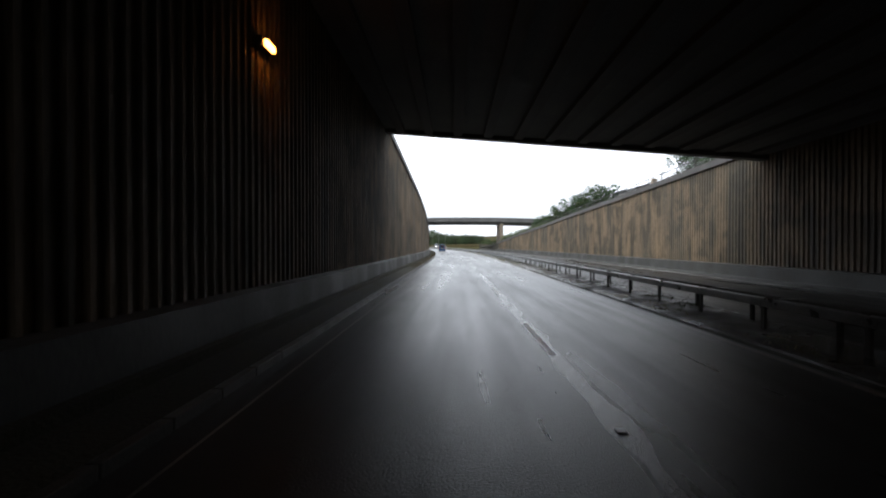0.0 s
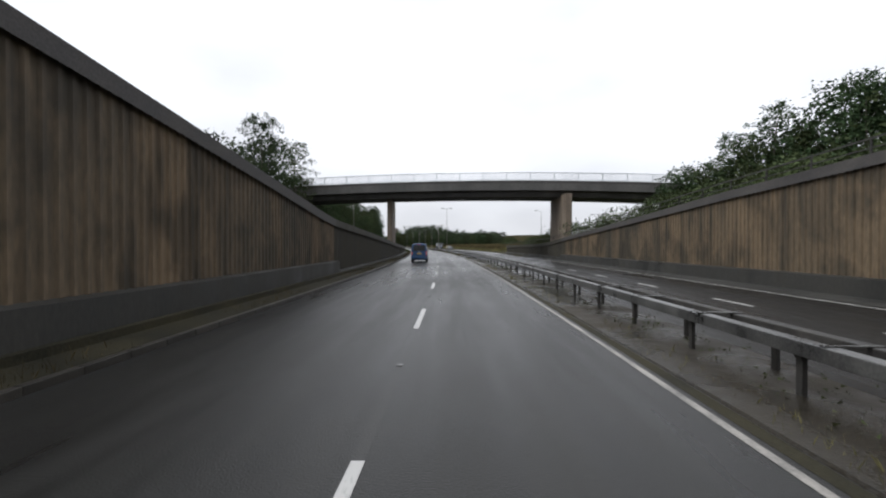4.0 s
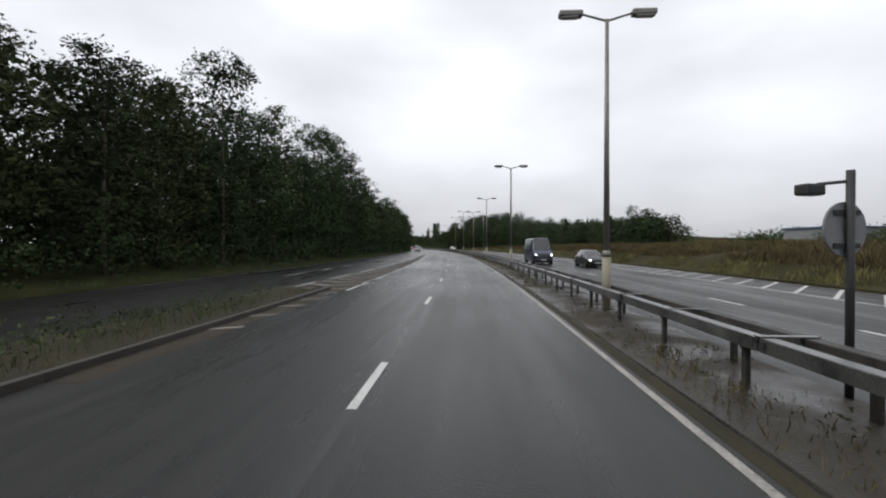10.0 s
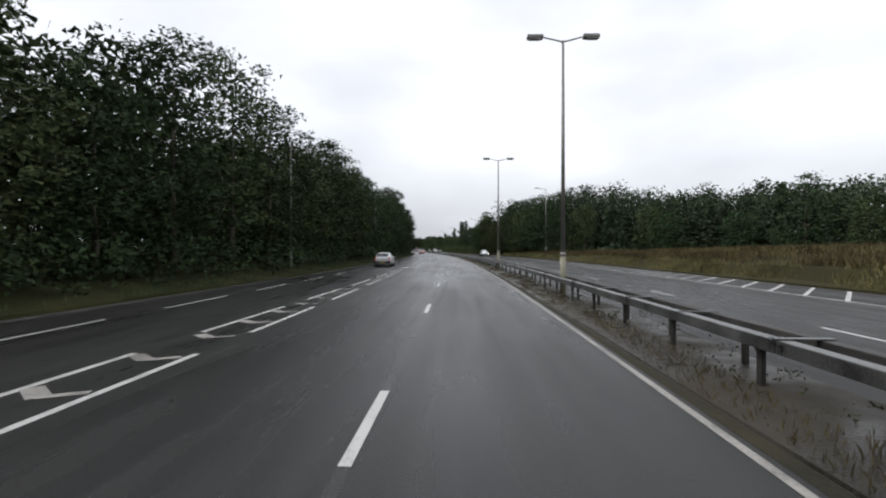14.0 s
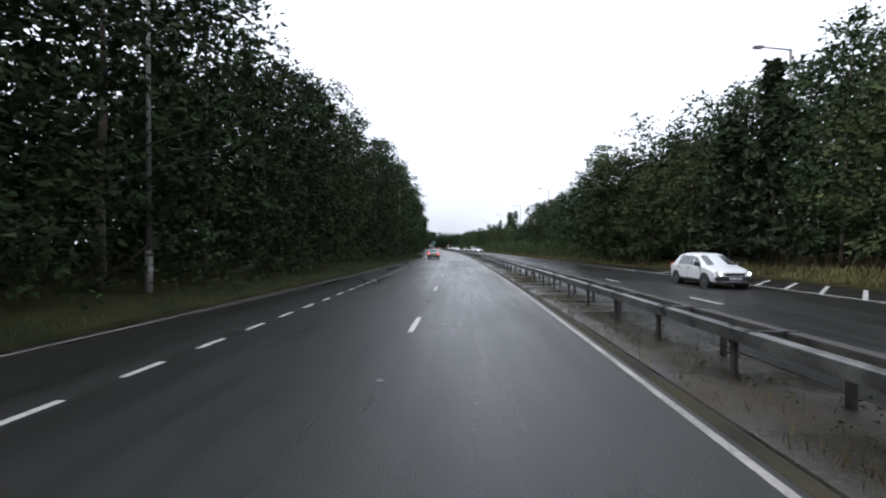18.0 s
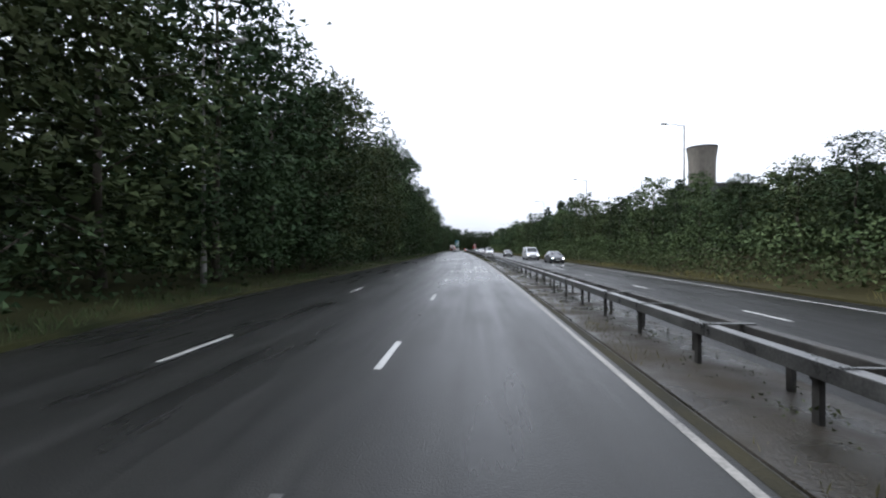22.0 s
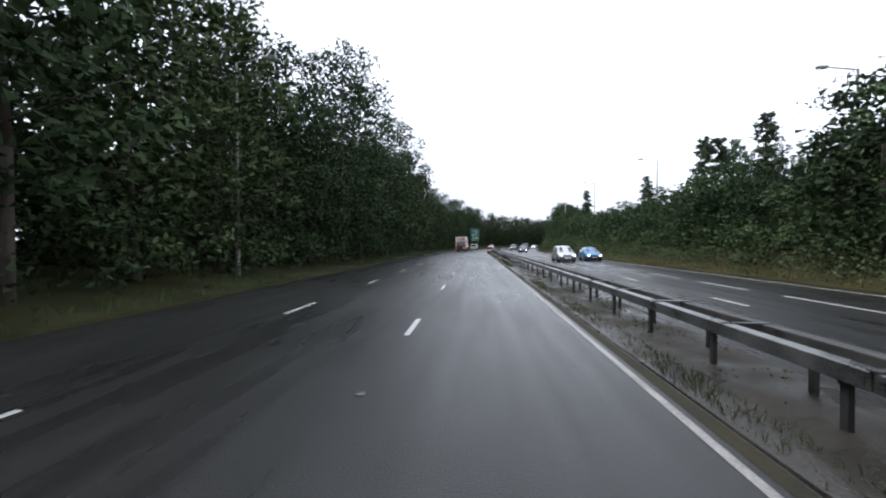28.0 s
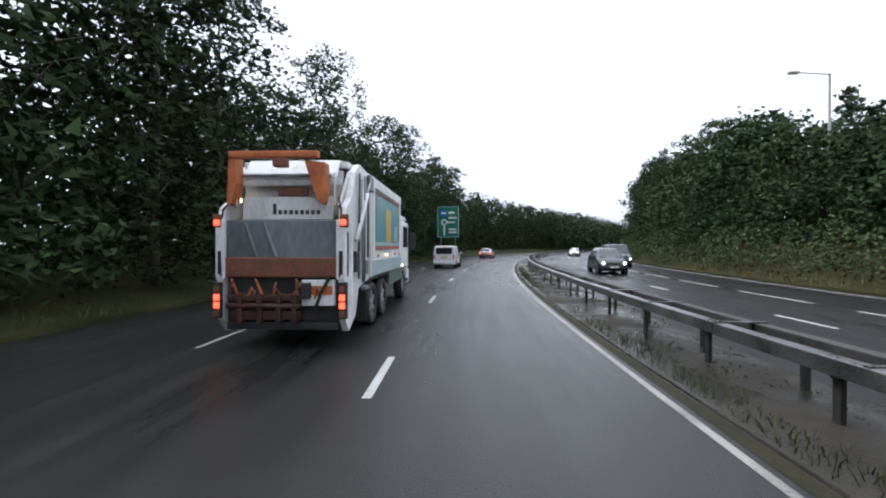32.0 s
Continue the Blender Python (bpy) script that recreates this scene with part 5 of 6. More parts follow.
def vehicle(name, label, category, st, mat, wheels, r, rear="slope", lights_on=True, head_on=False, glass=(), van_glass=None, tail_z=0.85, head_z=0.7, brake=False, extras=()):
    root = new(name)
    tagged(root, label, category)
    sh = Shell(st)
    L = st[-1][0]
    body = put("body", sh.build(mat), root)
    W = max(s[1] for s in st)
    for y in wheels:
        for s in (1, -1):
            tv, tf = lathe([(s * (W - 0.25), 0.02), (s * (W - 0.25), r * 1.16), (s * (W + 0.006), r * 1.16), (s * (W + 0.006), 0.02)], 20)
            put("wheel_arch", mesh_of("wheel_arch", tv, tf, M_BLACK), root, pose(0, y, r * 1.02))
            wheel(root, s * (W - 0.085), y, r, s)
    for g in glass:
        side_window(sh, root, *g)
    # lower trim
    for s in (1, -1):
        part("sill_trim", boxed(min(s * (W - 0.05), s * (W + 0.004)), max(s * (W - 0.05), s * (W + 0.004)), wheels[0] + r * 1.15, wheels[1] - r * 1.15, st[2][2] + 0.02, st[2][2] + 0.12, 0.01), M_BLACK, root)
        x = s * (W + 0.09)
        my = van_glass["mirror"] if van_glass else 0
        mz = sh.s(my)[3] + 0.12
        mirror = part("mirror", box(bmesh.new(), x - 0.1, x + 0.1, my - 0.06, my + 0.08, mz - 0.08, mz + 0.10, 0.03), M_BLACK, root)
        part("mirror_glass", boxed(x - 0.08, x + 0.08, my - 0.068, my - 0.058, mz - 0.06, mz + 0.08, 0.004), M_HEADOFF, mirror)
        for hy in van_glass.get("handles", ()):
            part("door_handle", boxed(min(s * W, s * (W + 0.02)), max(s * W, s * (W + 0.02)), hy - 0.1, hy + 0.1, sh.s(hy)[3] - 0.12, sh.s(hy)[3] - 0.08, 0.006), M_BLACK, root)
        for dy in van_glass.get("seams", ()):
            q = sh.s(dy)
            part("door_seam", boxed(min(s * (W - 0.02), s * (W + 0.003)), max(s * (W - 0.02), s * (W + 0.003)), dy - 0.006, dy + 0.006, q[2] + 0.2, q[3] - 0.03), M_BLACK, root)
        # lights
        tail = M_BRAKE if brake else M_TAIL
        wr = sh.s(0.02)[1]
        tw = 0.13
        x0, x1 = sorted((s * (wr - tw), s * (wr + 0.004)))
        tl = part("tail_light", boxed(x0, x1, -0.02, 0.12, tail_z - 0.16, tail_z + 0.20, 0.015), tail, root, "red tail light cluster")
        part("reverse_lens", boxed(x0 + 0.02, x1 - 0.02, -0.028, -0.01, tail_z - 0.02, tail_z + 0.05, 0.006), M_HEADOFF, tl)
        wf = sh.s(L - 0.25)[1]
        x0, x1 = sorted((s * (wf - 0.34), s * (wf - 0.03)))
        hl = part("headlight", boxed(x0 + 0.02, x1 - 0.02, L - 0.24, L - 0.02, head_z - 0.07, head_z + 0.08, 0.03), M_HEADOFF, root, "clear headlight")
        part("lamp_bulb", tube(bmesh.new(), ((x0 + x1) / 2, L - 0.1, head_z), ((x0 + x1) / 2, L + 0.005, head_z), 0.055, 0.05, 12), M_HEAD if head_on else M_RIM, hl)
    part("rear_bumper", boxed(-W + 0.06, W - 0.06, -0.07, 0.12, st[0][2] + 0.06, st[0][2] + 0.30, 0.04), mat if rear == "van" else M_BLACK, root)
    part("front_bumper", boxed(-W + 0.1, W - 0.1, L - 0.12, L + 0.05, st[-1][2] + 0.04, st[-1][2] + 0.24, 0.05), M_BLACK, root)
    part("grille", boxed(-0.42, 0.42, L - 0.05, L + 0.02, head_z - 0.10, head_z + 0.03, 0.02), M_BLACK, root)
    plate(root, -0.085 if rear != "van" else -0.03, st[0][2] + 0.2 if rear != "van" else tail_z, M_PLATE_Y, -1)
    plate(root, L + 0.065, st[-1][2] + 0.14, M_PLATE_W, 1)
    for a in (van_glass or {}).get("ends", ()):
        end_window(sh, root, *a)
    if rear == "van":
        q = sh.s(0.0)
        w1 = q[5] * 0.86
        z0, z1 = van_glass["rear"]
        part("rear_window", rounded_plate(bmesh.new(), -w1, w1, z0, z1, 0.006, 0.02, 0.09), M_GLASS, root, "dark tinted rear window")
        part("rear_wiper", box(bmesh.new(), -0.02, 0.45, -0.035, -0.016, z0 + 0.04, z0 + 0.07), M_BLACK, root)
        part("roof_brake_light", boxed(-0.16, 0.16, -0.03, 0.05, z1 + 0.03, z1 + 0.07, 0.008), M_TAIL, root)
        part("badge", tube(bmesh.new(), (0, -0.025, z0 - 0.11), (0, 0.0, z0 - 0.11), 0.065, 0.07, 16), M_RIM, root, "round chrome badge")
        part("tailgate_seam", boxed(-q[1] + 0.16, q[1] - 0.16, -0.004, 0.01, tail_z - 0.22, tail_z - 0.205), M_BLACK, root)
    part("underside", boxed(-W + 0.15, W - 0.15, 0.15, L - 0.2, st[2][2] - 0.06, st[2][2] + 0.05), M_BLACK, root)
    return root


def van_stations(L, W, H, nose=1.0, zb=0.28, sh=1.12, wt=0.84):
    w = W / 2
    return [(0.0, w * 0.93, zb + 0.05, sh, H - 0.06, w * wt), (0.08, w * 0.98, zb, sh, H - 0.01, w * (wt + 0.02)), (0.5, w, zb, sh, H, w * (wt + 0.02)),
            (L - nose - 0.95, w, zb, sh, H, w * (wt + 0.02)), (L - nose - 0.72, w, zb, sh, H - 0.03, w * wt), (L - nose + 0.05, w, zb, sh - 0.02, sh + 0.06, w * 0.82),
            (L - 0.35, w * 0.96, zb, sh - 0.16, sh - 0.08, w * 0.80), (L - 0.08, w * 0.9, zb, sh - 0.34, sh - 0.24, w * 0.78), (L, w * 0.8, zb + 0.05, sh - 0.45, sh - 0.36, w * 0.66)]


def car_stations(L, W, H, hood=1.1, boot=0.12, zb=0.22, sh=0.92):
    w = W / 2
    return [(0.0, w * 0.86, zb + 0.08, sh - 0.2, sh - 0.02, w * 0.74), (boot, w * 0.95, zb, sh - 0.04, sh + 0.08, w * 0.76), (boot + 0.5, w, zb, sh, H - 0.06, w * 0.66),
            (boot + 0.95, w, zb, sh, H, w * 0.68), (L - hood - 1.0, w, zb, sh - 0.02, H - 0.02, w * 0.68), (L - hood - 0.72, w, zb, sh - 0.03, H - 0.09, w * 0.68),
            (L - hood + 0.1, w, zb, sh - 0.06, sh + 0.02, w * 0.80), (L - 0.4, w * 0.95, zb, sh - 0.2, sh - 0.10, w * 0.78), (L - 0.1, w * 0.86, zb, sh - 0.38, sh - 0.26, w * 0.7),
            (L, w * 0.72, zb + 0.06, sh - 0.5, sh - 0.42, w * 0.55)]


def make_van(name, label, mat, L=4.9, W=1.9, H=1.97, nose=1.0, sides=True, head_on=False, brake=False, sh=1.12, r=0.33):
    st = van_stations(L, W, H, nose, sh=sh)
    a = L - nose
    glass = [(a - 1.05, a - 0.22, a - 1.05, a - 0.72)]
    if sides:
        glass += [(0.45, 1.55), (1.62, a - 1.15)]
    return vehicle(name, label, "van", st, mat, (0.95, L - 0.92), r, "van", True, head_on, glass,
                   {"mirror": a - 0.12, "rear": (sh + 0.06, H - 0.17), "handles": (a - 1.0, a - 1.3), "seams": (a - 1.1, a - 0.02, 1.6), "ends": [(a + 0.0, a - 0.68, 0.93, 0.90, (0, 1, 0.5), "windscreen")]},
                   tail_z=0.92, head_z=sh - 0.38, brake=brake)


def make_car(name, label, mat, L=4.2, W=1.76, H=1.48, hood=1.05, boot=0.12, head_on=True, brake=False, zb=0.22, sh=0.92, r=0.31, category="car"):
    st = car_stations(L, W, H, hood, boot, zb, sh)
    a = L - hood
    glass = [(boot + 0.75, a - 1.22, boot + 0.85, a - 1.22), (a - 1.16, a - 0.05, a - 1.16, a - 0.66)]
    return vehicle(name, label, category, st, mat, (0.72, L - 0.82), r, "slope", True, head_on, glass,
                   {"mirror": a - 0.2, "handles": (a - 1.05, a - 2.0), "seams": (a - 1.2, a - 0.05),
                    "ends": [(a + 0.05, a - 0.66, 0.92, 0.9, (0, 1, 0.5), "windscreen"), (boot + 0.06, boot + 0.46, 0.9, 0.88, (0, -1, 0.5), "rear_window")]},
                   tail_z=sh - 0.12, head_z=sh - 0.3, brake=brake)


P_BLUE = paint("blue_van_paint", (0.005, 0.048, 0.135), 0.25)
P_WHITE = paint("white_paint", (0.58, 0.59, 0.60))
P_DARK = paint("dark_blue_paint", (0.02, 0.03, 0.055), 0.3)
P_BLACK = paint("black_paint", (0.014, 0.014, 0.016), 0.2)
P_SILVER = paint("silver_paint", (0.42, 0.43, 0.44), 0.6)
P_AZURE = paint("azure_paint", (0.02, 0.14, 0.30), 0.3)
P_GREY = paint("grey_paint", (0.06, 0.062, 0.068), 0.4)

blue_van = make_van("passenger_van", "dark blue passenger van with tinted windows and yellow plate", P_BLUE)
blue_van.matrix_basis = on_road(travelled(6) + 5.8, -2.02) @ Matrix.Diagonal((0.93, 1, 1.03, 1))
white_van = make_van("panel_van", "small white panel van with two rear windows", P_WHITE, L=4.4, W=1.85, H=1.85, nose=0.95, sides=False)
white_van.matrix_basis = on_road(travelled(32) + 36, -2.0)
trans = make_van("delivery_van", "white delivery van with headlights lit on wet road", P_WHITE, L=5.0, W=1.98, H=1.98, nose=0.9, sides=False, head_on=True)
trans.matrix_basis = on_road(560.5, 11.5, 0, 180)
tall = make_van("tall_van", "tall dark blue panel van with pale headlights", P_DARK, L=5.9, W=1.98, H=2.65, nose=0.95, sides=False, head_on=True, sh=1.35, r=0.35)
tall.matrix_basis = on_road(travelled(11) + 26.6, 9.4, 0, 180)
van_d = make_van("work_van", "dark grey van in the far lane of the opposite road", P_GREY, L=5.0, W=1.95, H=1.98, sides=False, head_on=True)
van_d.matrix_basis = on_road(768, 12.7, 0, 180)
copy_thing(trans, on_road(613, 8.6, 0, 180))
CARS = [("hatchback", "black hatchback with headlights lit", P_BLACK, {}, 587, 10.8, 180), ("saloon_car", "dark grey saloon car with lit headlights", P_GREY, dict(L=4.5, boot=0.4), 545.8, 12.2, 180),
        ("hatchback", "dark hatchback coming down the far carriageway", P_BLACK, {}, 252, 12.7, 180), ("hatchback", "white five-door hatchback with lit headlights in spray", P_WHITE, dict(L=4.1, W=1.76, H=1.56, zb=0.26, sh=0.98, r=0.32), 418.4, 13.0, 180),
        ("people_carrier", "silver people carrier with lit headlights", P_SILVER, dict(L=4.4, W=1.8, H=1.66, hood=0.95, sh=1.0), 678.8, 10.6, 180),
        ("hatchback", "bright blue hatchback in the outer lane", P_AZURE, dict(L=3.9), 681.5, 14.1, 180), ("off_roader", "black off-road car with bright headlights", P_BLACK, dict(L=4.5, W=1.86, H=1.72, zb=0.3, sh=1.05, r=0.36), 757, 9.9, 180),
        ("saloon_car", "dark saloon car with lit headlights and wet paint", P_DARK, dict(L=4.5, boot=0.4), 729, 11.6, 180), ("hatchback", "white hatchback on the slip road", P_WHITE, dict(L=4.0, head_on=False), 347, -6.3, 0),
        ("hatchback", "silver hatchback with brake lights on", P_SILVER, dict(head_on=False, brake=True), 462, -2.2, 0), ("hatchback", "red-lit silver car braking far ahead", P_SILVER, dict(head_on=False, brake=True), 788, -2.2, 0),
        ("hatchback", "white car far along the opposite road", P_WHITE, {}, 810, 10.0, 180)]
for nm, lb, pm, kw, u, v, turn in CARS:
    make_car(nm, lb, pm, **kw).matrix_basis = on_road(u, v, 0, turn)

# ---- refuse lorry ----
M_CREAM = material("dirty_white_truck_paint", (0.50, 0.50, 0.485), (0.84, 0.84, 0.825), 0.35, 0.6, scale=1.3, fine=18, bump=0.05, stretch=(1, 1, 0.35))
M_ORANGE = material("worn_orange_paint", (0.26, 0.07, 0.02), (0.52, 0.16, 0.05), 0.5, 0.75, scale=3, fine=20, bump=0.15)
M_GRIME = material("oily_brown_steel", (0.016, 0.010, 0.008), (0.075, 0.030, 0.018), 0.4, 0.8, scale=3, fine=16, bump=0.3)
M_RUST = material("rusty_red_steel", (0.085, 0.033, 0.02), (0.21, 0.080, 0.045), 0.6, 0.85, scale=2.5, fine=18, bump=0.3)
M_HOPPER = material("grimy_hopper_steel", (0.10, 0.115, 0.12), (0.25, 0.27, 0.275), 0.4, 0.7, scale=1.2, fine=12, stretch=(1, 1, 0.3), metal=0.3)
M_TEAL = material("teal_side_panel", (0.05, 0.20, 0.21), (0.10, 0.31, 0.31), 0.35, 0.5, scale=1, fine=10, bump=0)
M_YELLOW = material("yellow_shape", (0.5, 0.32, 0.04), (0.62, 0.42, 0.08), 0.4, 0.5, bump=0)
M_PALE = material("pale_blue_skirt", (0.30, 0.40, 0.42), (0.45, 0.53, 0.54), 0.35, 0.5, scale=1, fine=12, bump=0)
M_GREEN = material("dull_green_skirt", (0.06, 0.10, 0.08), (0.10, 0.15, 0.12), 0.5, 0.7)

lorry = tagged(new("refuse_lorry"), "white refuse lorry with orange bin lift and teal side panels", "lorry")
def lp(name, x0, x1, y0, y1, z0, z1, mat, bev=0.02, parent=None, label=""):
    return part(name, boxed(x0, x1, y0, y1, z0, z1, bev), mat, parent or lorry, label)


lp("chassis", -0.45, 0.45, 0.8, 9.0, 0.65, 0.95, M_BLACK)
for y in (2.6, 3.95, 7.9):
    for s in (1, -1):
        wheel(lorry, s * 1.06, y, 0.5, s, 0.3)
        lp("mudguard", min(s * 0.9, s * 1.23), max(s * 0.9, s * 1.23), y - 0.6, y + 0.6, 1.06, 1.12, M_BLACK, 0.02)
# compactor body
lp("body", -1.22, 1.22, 2.2, 7.0, 1.15, 3.45, M_CREAM, 0.05, label="dirty white compactor body")
lp("body_roof", -1.15, 1.15, 2.3, 6.9, 3.45, 3.54, M_CREAM, 0.04)
for s in (1, -1):
    a, b = sorted((s * 1.222, s * 1.245))
    p = lp("side_panel", a, b, 2.75, 6.6, 1.75, 3.17, M_TEAL, 0.006, label="teal picture panel with a yellow shape")
    a, b = sorted((s * 1.245, s * 1.25))
    lp("printed_shape", a, b, 4.2, 5.0, 1.96, 2.85, M_YELLOW, 0.002, p)
    lp("printed_shape", a, b, 5.6, 6.2, 2.0, 2.45, M_PALE, 0.002, p)
    lp("orange_stripe", a, b, 2.75, 6.6, 1.76, 1.84, M_ORANGE, 0.002, p)
    lp("pale_stripe", a, b, 2.75, 6.6, 1.86, 1.94, M_PALE, 0.002, p)
    lp("panel_border", a, b, 2.75, 6.6, 3.10, 3.17, M_RUST, 0.002, p)
    lp("panel_border", a, b, 2.75, 2.83, 1.96, 3.09, M_RUST, 0.002, p)
    lp("panel_border", a, b, 6.52, 6.6, 1.96, 3.09, M_RUST, 0.002, p)
    a, b = sorted((s * 1.2, s * 1.27))
    lp("top_rail", a, b, 2.3, 6.95, 3.22, 3.46, M_CREAM, 0.02)
    lp("frame_post", a, b, 6.68, 6.85, 1.2, 3.25, M_CREAM, 0.015)
    lp("frame_post", a, b, 2.4, 2.62, 1.2, 3.25, M_CREAM, 0.015)
    lp("skirt", a, b, 2.3, 6.9, 1.15, 1.52, M_PALE, 0.015, label="pale blue side skirt")
    lp("side_guard", a, b, 4.6, 7.2, 0.75, 1.1, M_GREEN, 0.015)
    for y in (3.0, 4.2, 5.6, 6.5):
        a2, b2 = sorted((s * 1.25, s * 1.29))
        lp("side_marker_lamp", a2, b2, y - 0.04, y + 0.04, 1.58, 1.64, M_AMBER if y == 4.2 else M_ORANGE, 0.01)
    # rear loader cheeks, drawn as a profile
    prof = [(0.0, 0.55), (0.25, 0.28), (0.75, 0.5), (1.0, 1.0), (2.15, 1.15), (2.15, 3.42), (1.1, 3.5), (0.75, 3.3), (0.45, 2.75), (0.12, 2.55), (0.0, 2.3)]
    x0, x1 = s * 1.12, s * 1.25
    n = len(prof)
    verts = [(x0, y, z) for y, z in prof] + [(x1, y, z) for y, z in prof]
    faces = [tuple(range(n)), tuple(range(2 * n - 1, n - 1, -1))] + [(i, i + n, (i + 1) % n + n, (i + 1) % n) for i in range(n)]
    cheek = put("loader_cheek", mesh_of("loader_cheek", verts, faces, M_CREAM), lorry, label="dirty white side plate of the loader")
    # hydraulic rams, hoses and struts on the cheek
    part("hydraulic_ram", tube(bmesh.new(), (s * 1.31, 0.62, 1.95), (s * 1.31, 1.55, 2.95), 0.05, 0.05, 10), M_CREAM, lorry, smooth=True)
    part("ram_rod", tube(bmesh.new(), (s * 1.31, 1.5, 2.9), (s * 1.31, 1.85, 3.28), 0.028, 0.028, 8), M_RIM, lorry, smooth=True)
    part("hydraulic_hose", tube(bmesh.new(), (s * 1.29, 0.95, 3.3), (s * 1.29, 0.85, 1.2), 0.022, 0.022, 7), M_BLACK, lorry, smooth=True)
    part("hydraulic_hose", tube(bmesh.new(), (s * 1.29, 1.75, 3.35), (s * 1.29, 1.7, 1.6), 0.022, 0.022, 7), M_BLACK, lorry, smooth=True)
    lp("vertical_rib", *sorted((s * 1.25, s * 1.31)), 1.95, 2.08, 1.15, 3.4, M_CREAM, 0.015)
    lp("vertical_rib", *sorted((s * 1.25, s * 1.30)), 0.30, 0.40, 0.75, 2.3, M_CREAM, 0.015)
    lp("ladder_step", *sorted((s * 1.25, s * 1.36)), 1.15, 1.55, 0.95, 1.02, M_HOPPER, 0.01)
    lp("control_box", *sorted((s * 1.25, s * 1.34)), 0.45, 0.75, 1.35, 1.75, M_BLACK, 0.02)
    # lamp clusters
    c = lp("rear_lamp", *sorted((s * 1.13, s * 1.29)), -0.08, 0.06, 0.55, 1.2, M_BLACK, 0.015)
    for z, m in ((0.64, M_RUST), (0.79, M_BRAKE), (0.93, M_BRAKE), (1.08, M_RUST)):
        lp("lamp_lens", *sorted((s * 1.155, s * 1.265)), -0.095, -0.07, z - 0.055, z + 0.055, m, 0.012, c)
    u = lp("upper_lamp", *sorted((s * 1.15, s * 1.31)), -0.04, 0.06, 2.18, 2.42, M_RUST, 0.02)
    lp("lamp_lens", *sorted((s * 1.17, s * 1.28)), -0.06, -0.03, 2.22, 2.32, M_BRAKE, 0.015, u)
    lp("top_marker_lamp", *sorted((s * 1.0, s * 1.08)), 0.40, 0.47, 2.68, 2.76, M_AMBER, 0.02)
    # orange lifting frame at the top
    pts = [(0.44, 3.40), (0.84, 3.36), (0.84, 2.85), (0.78, 2.62), (0.70, 2.66)] if s > 0 else [(-1.04, 3.48), (-0.90, 3.46), (-0.90, 3.0), (-0.98, 2.62), (-1.08, 2.60)]
    n = len(pts)
    verts = [(x, 0.05, z) for x, z in pts] + [(x, 0.33, z) for x, z in pts]
    put("lift_arm", mesh_of("lift_arm", verts, [tuple(range(n)), tuple(range(2 * n - 1, n - 1, -1))] + [(i, i + n, (i + 1) % n + n, (i + 1) % n) for i in range(n)], M_ORANGE), lorry, label="worn orange lifting arm")
    part("arm_brace", tube(bmesh.new(), (s * 1.04, 0.30, 2.58), (s * 1.12, 0.75, 3.28), 0.045, 0.04, 8), M_CREAM, lorry)
    lp("cheek_edge", *sorted((s * 1.08, s * 1.26)), -0.03, 0.05, 1.25, 2.32, M_CREAM, 0.015)
    lp("warning_strip", *sorted((s * 1.14, s * 1.21)), -0.045, -0.03, 1.34, 1.76, M_BLACK, 0.004)
    part("grab_bar", tube(bmesh.new(), (s * 0.98, 0.22, 2.6), (s * 0.98, 0.22, 3.2), 0.022, 0.022, 8), M_CREAM, lorry)
for k in range(4):
    lp("roof_rib", -0.95 + k * 0.62, -0.91 + k * 0.62, 0.8, 2.15, 3.5, 3.53, M_CREAM, 0.008)
for s in (1, -1):
    part("hydraulic_hose", tube(tube(bmesh.new(), (s * 1.05, 0.25, 2.75), (s * 1.16, 0.05, 2.5), 0.02, 0.02, 7), (s * 1.16, 0.05, 2.5), (s * 1.15, -0.03, 1.3), 0.02, 0.02, 7), M_BLACK, lorry, smooth=True)
    part("hydraulic_pipe", tube(bmesh.new(), (s * 1.30, 1.2, 1.1), (s * 1.30, 1.15, 3.2), 0.03, 0.03, 8), M_RIM, lorry, smooth=True)
    part("hydraulic_pipe", tube(bmesh.new(), (s * 1.30, 1.32, 1.1), (s * 1.30, 1.36, 3.3), 0.02, 0.02, 8), M_HOPPER, lorry, smooth=True)
    lp("hinge_plate", *sorted((s * 1.25, s * 1.33)), 1.75, 2.2, 3.05, 3.4, M_HOPPER, 0.03)
    lp("latch_bracket", *sorted((s * 1.25, s * 1.32)), 1.4, 1.65, 1.25, 1.55, M_HOPPER, 0.02)
    lp("reflector_strip", *sorted((s * 1.25, s * 1.256)), 0.12, 0.22, 1.3, 2.1, M_BLACK, 0.002)
    lp("mud_flap", *sorted((s * 0.82, s * 1.2)), 1.9, 1.94, 0.18, 0.85, M_BLACK, 0.01)
lp("lift_beam", -1.04, 0.72, 0.02, 0.16, 3.44, 3.57, M_ORANGE, 0.03, label="worn orange beam across the top")
lp("beam_bracket", -0.16, 0.10, 0.0, 0.18, 3.28, 3.44, M_RUST, 0.02)
lp("roof_plate", -1.1, 1.1, 0.75, 2.2, 3.36, 3.5, M_CREAM, 0.03)
part("roof_slope", box(bmesh.new(), -0.95, 0.95, -0.03, 0.03, 0, 0.46, 0.01, turn=pose(0, 0.45, 3.14, -38, 0, 0)), M_CREAM, lorry, "dirty white sloping roof plate")
lp("upper_shield", -1.02, 1.02, 0.62, 0.72, 2.4, 3.3, M_CREAM, 0.02)
lp("cross_beam", -1.05, 1.05, 0.36, 0.5, 2.98, 3.1, M_CREAM, 0.02)
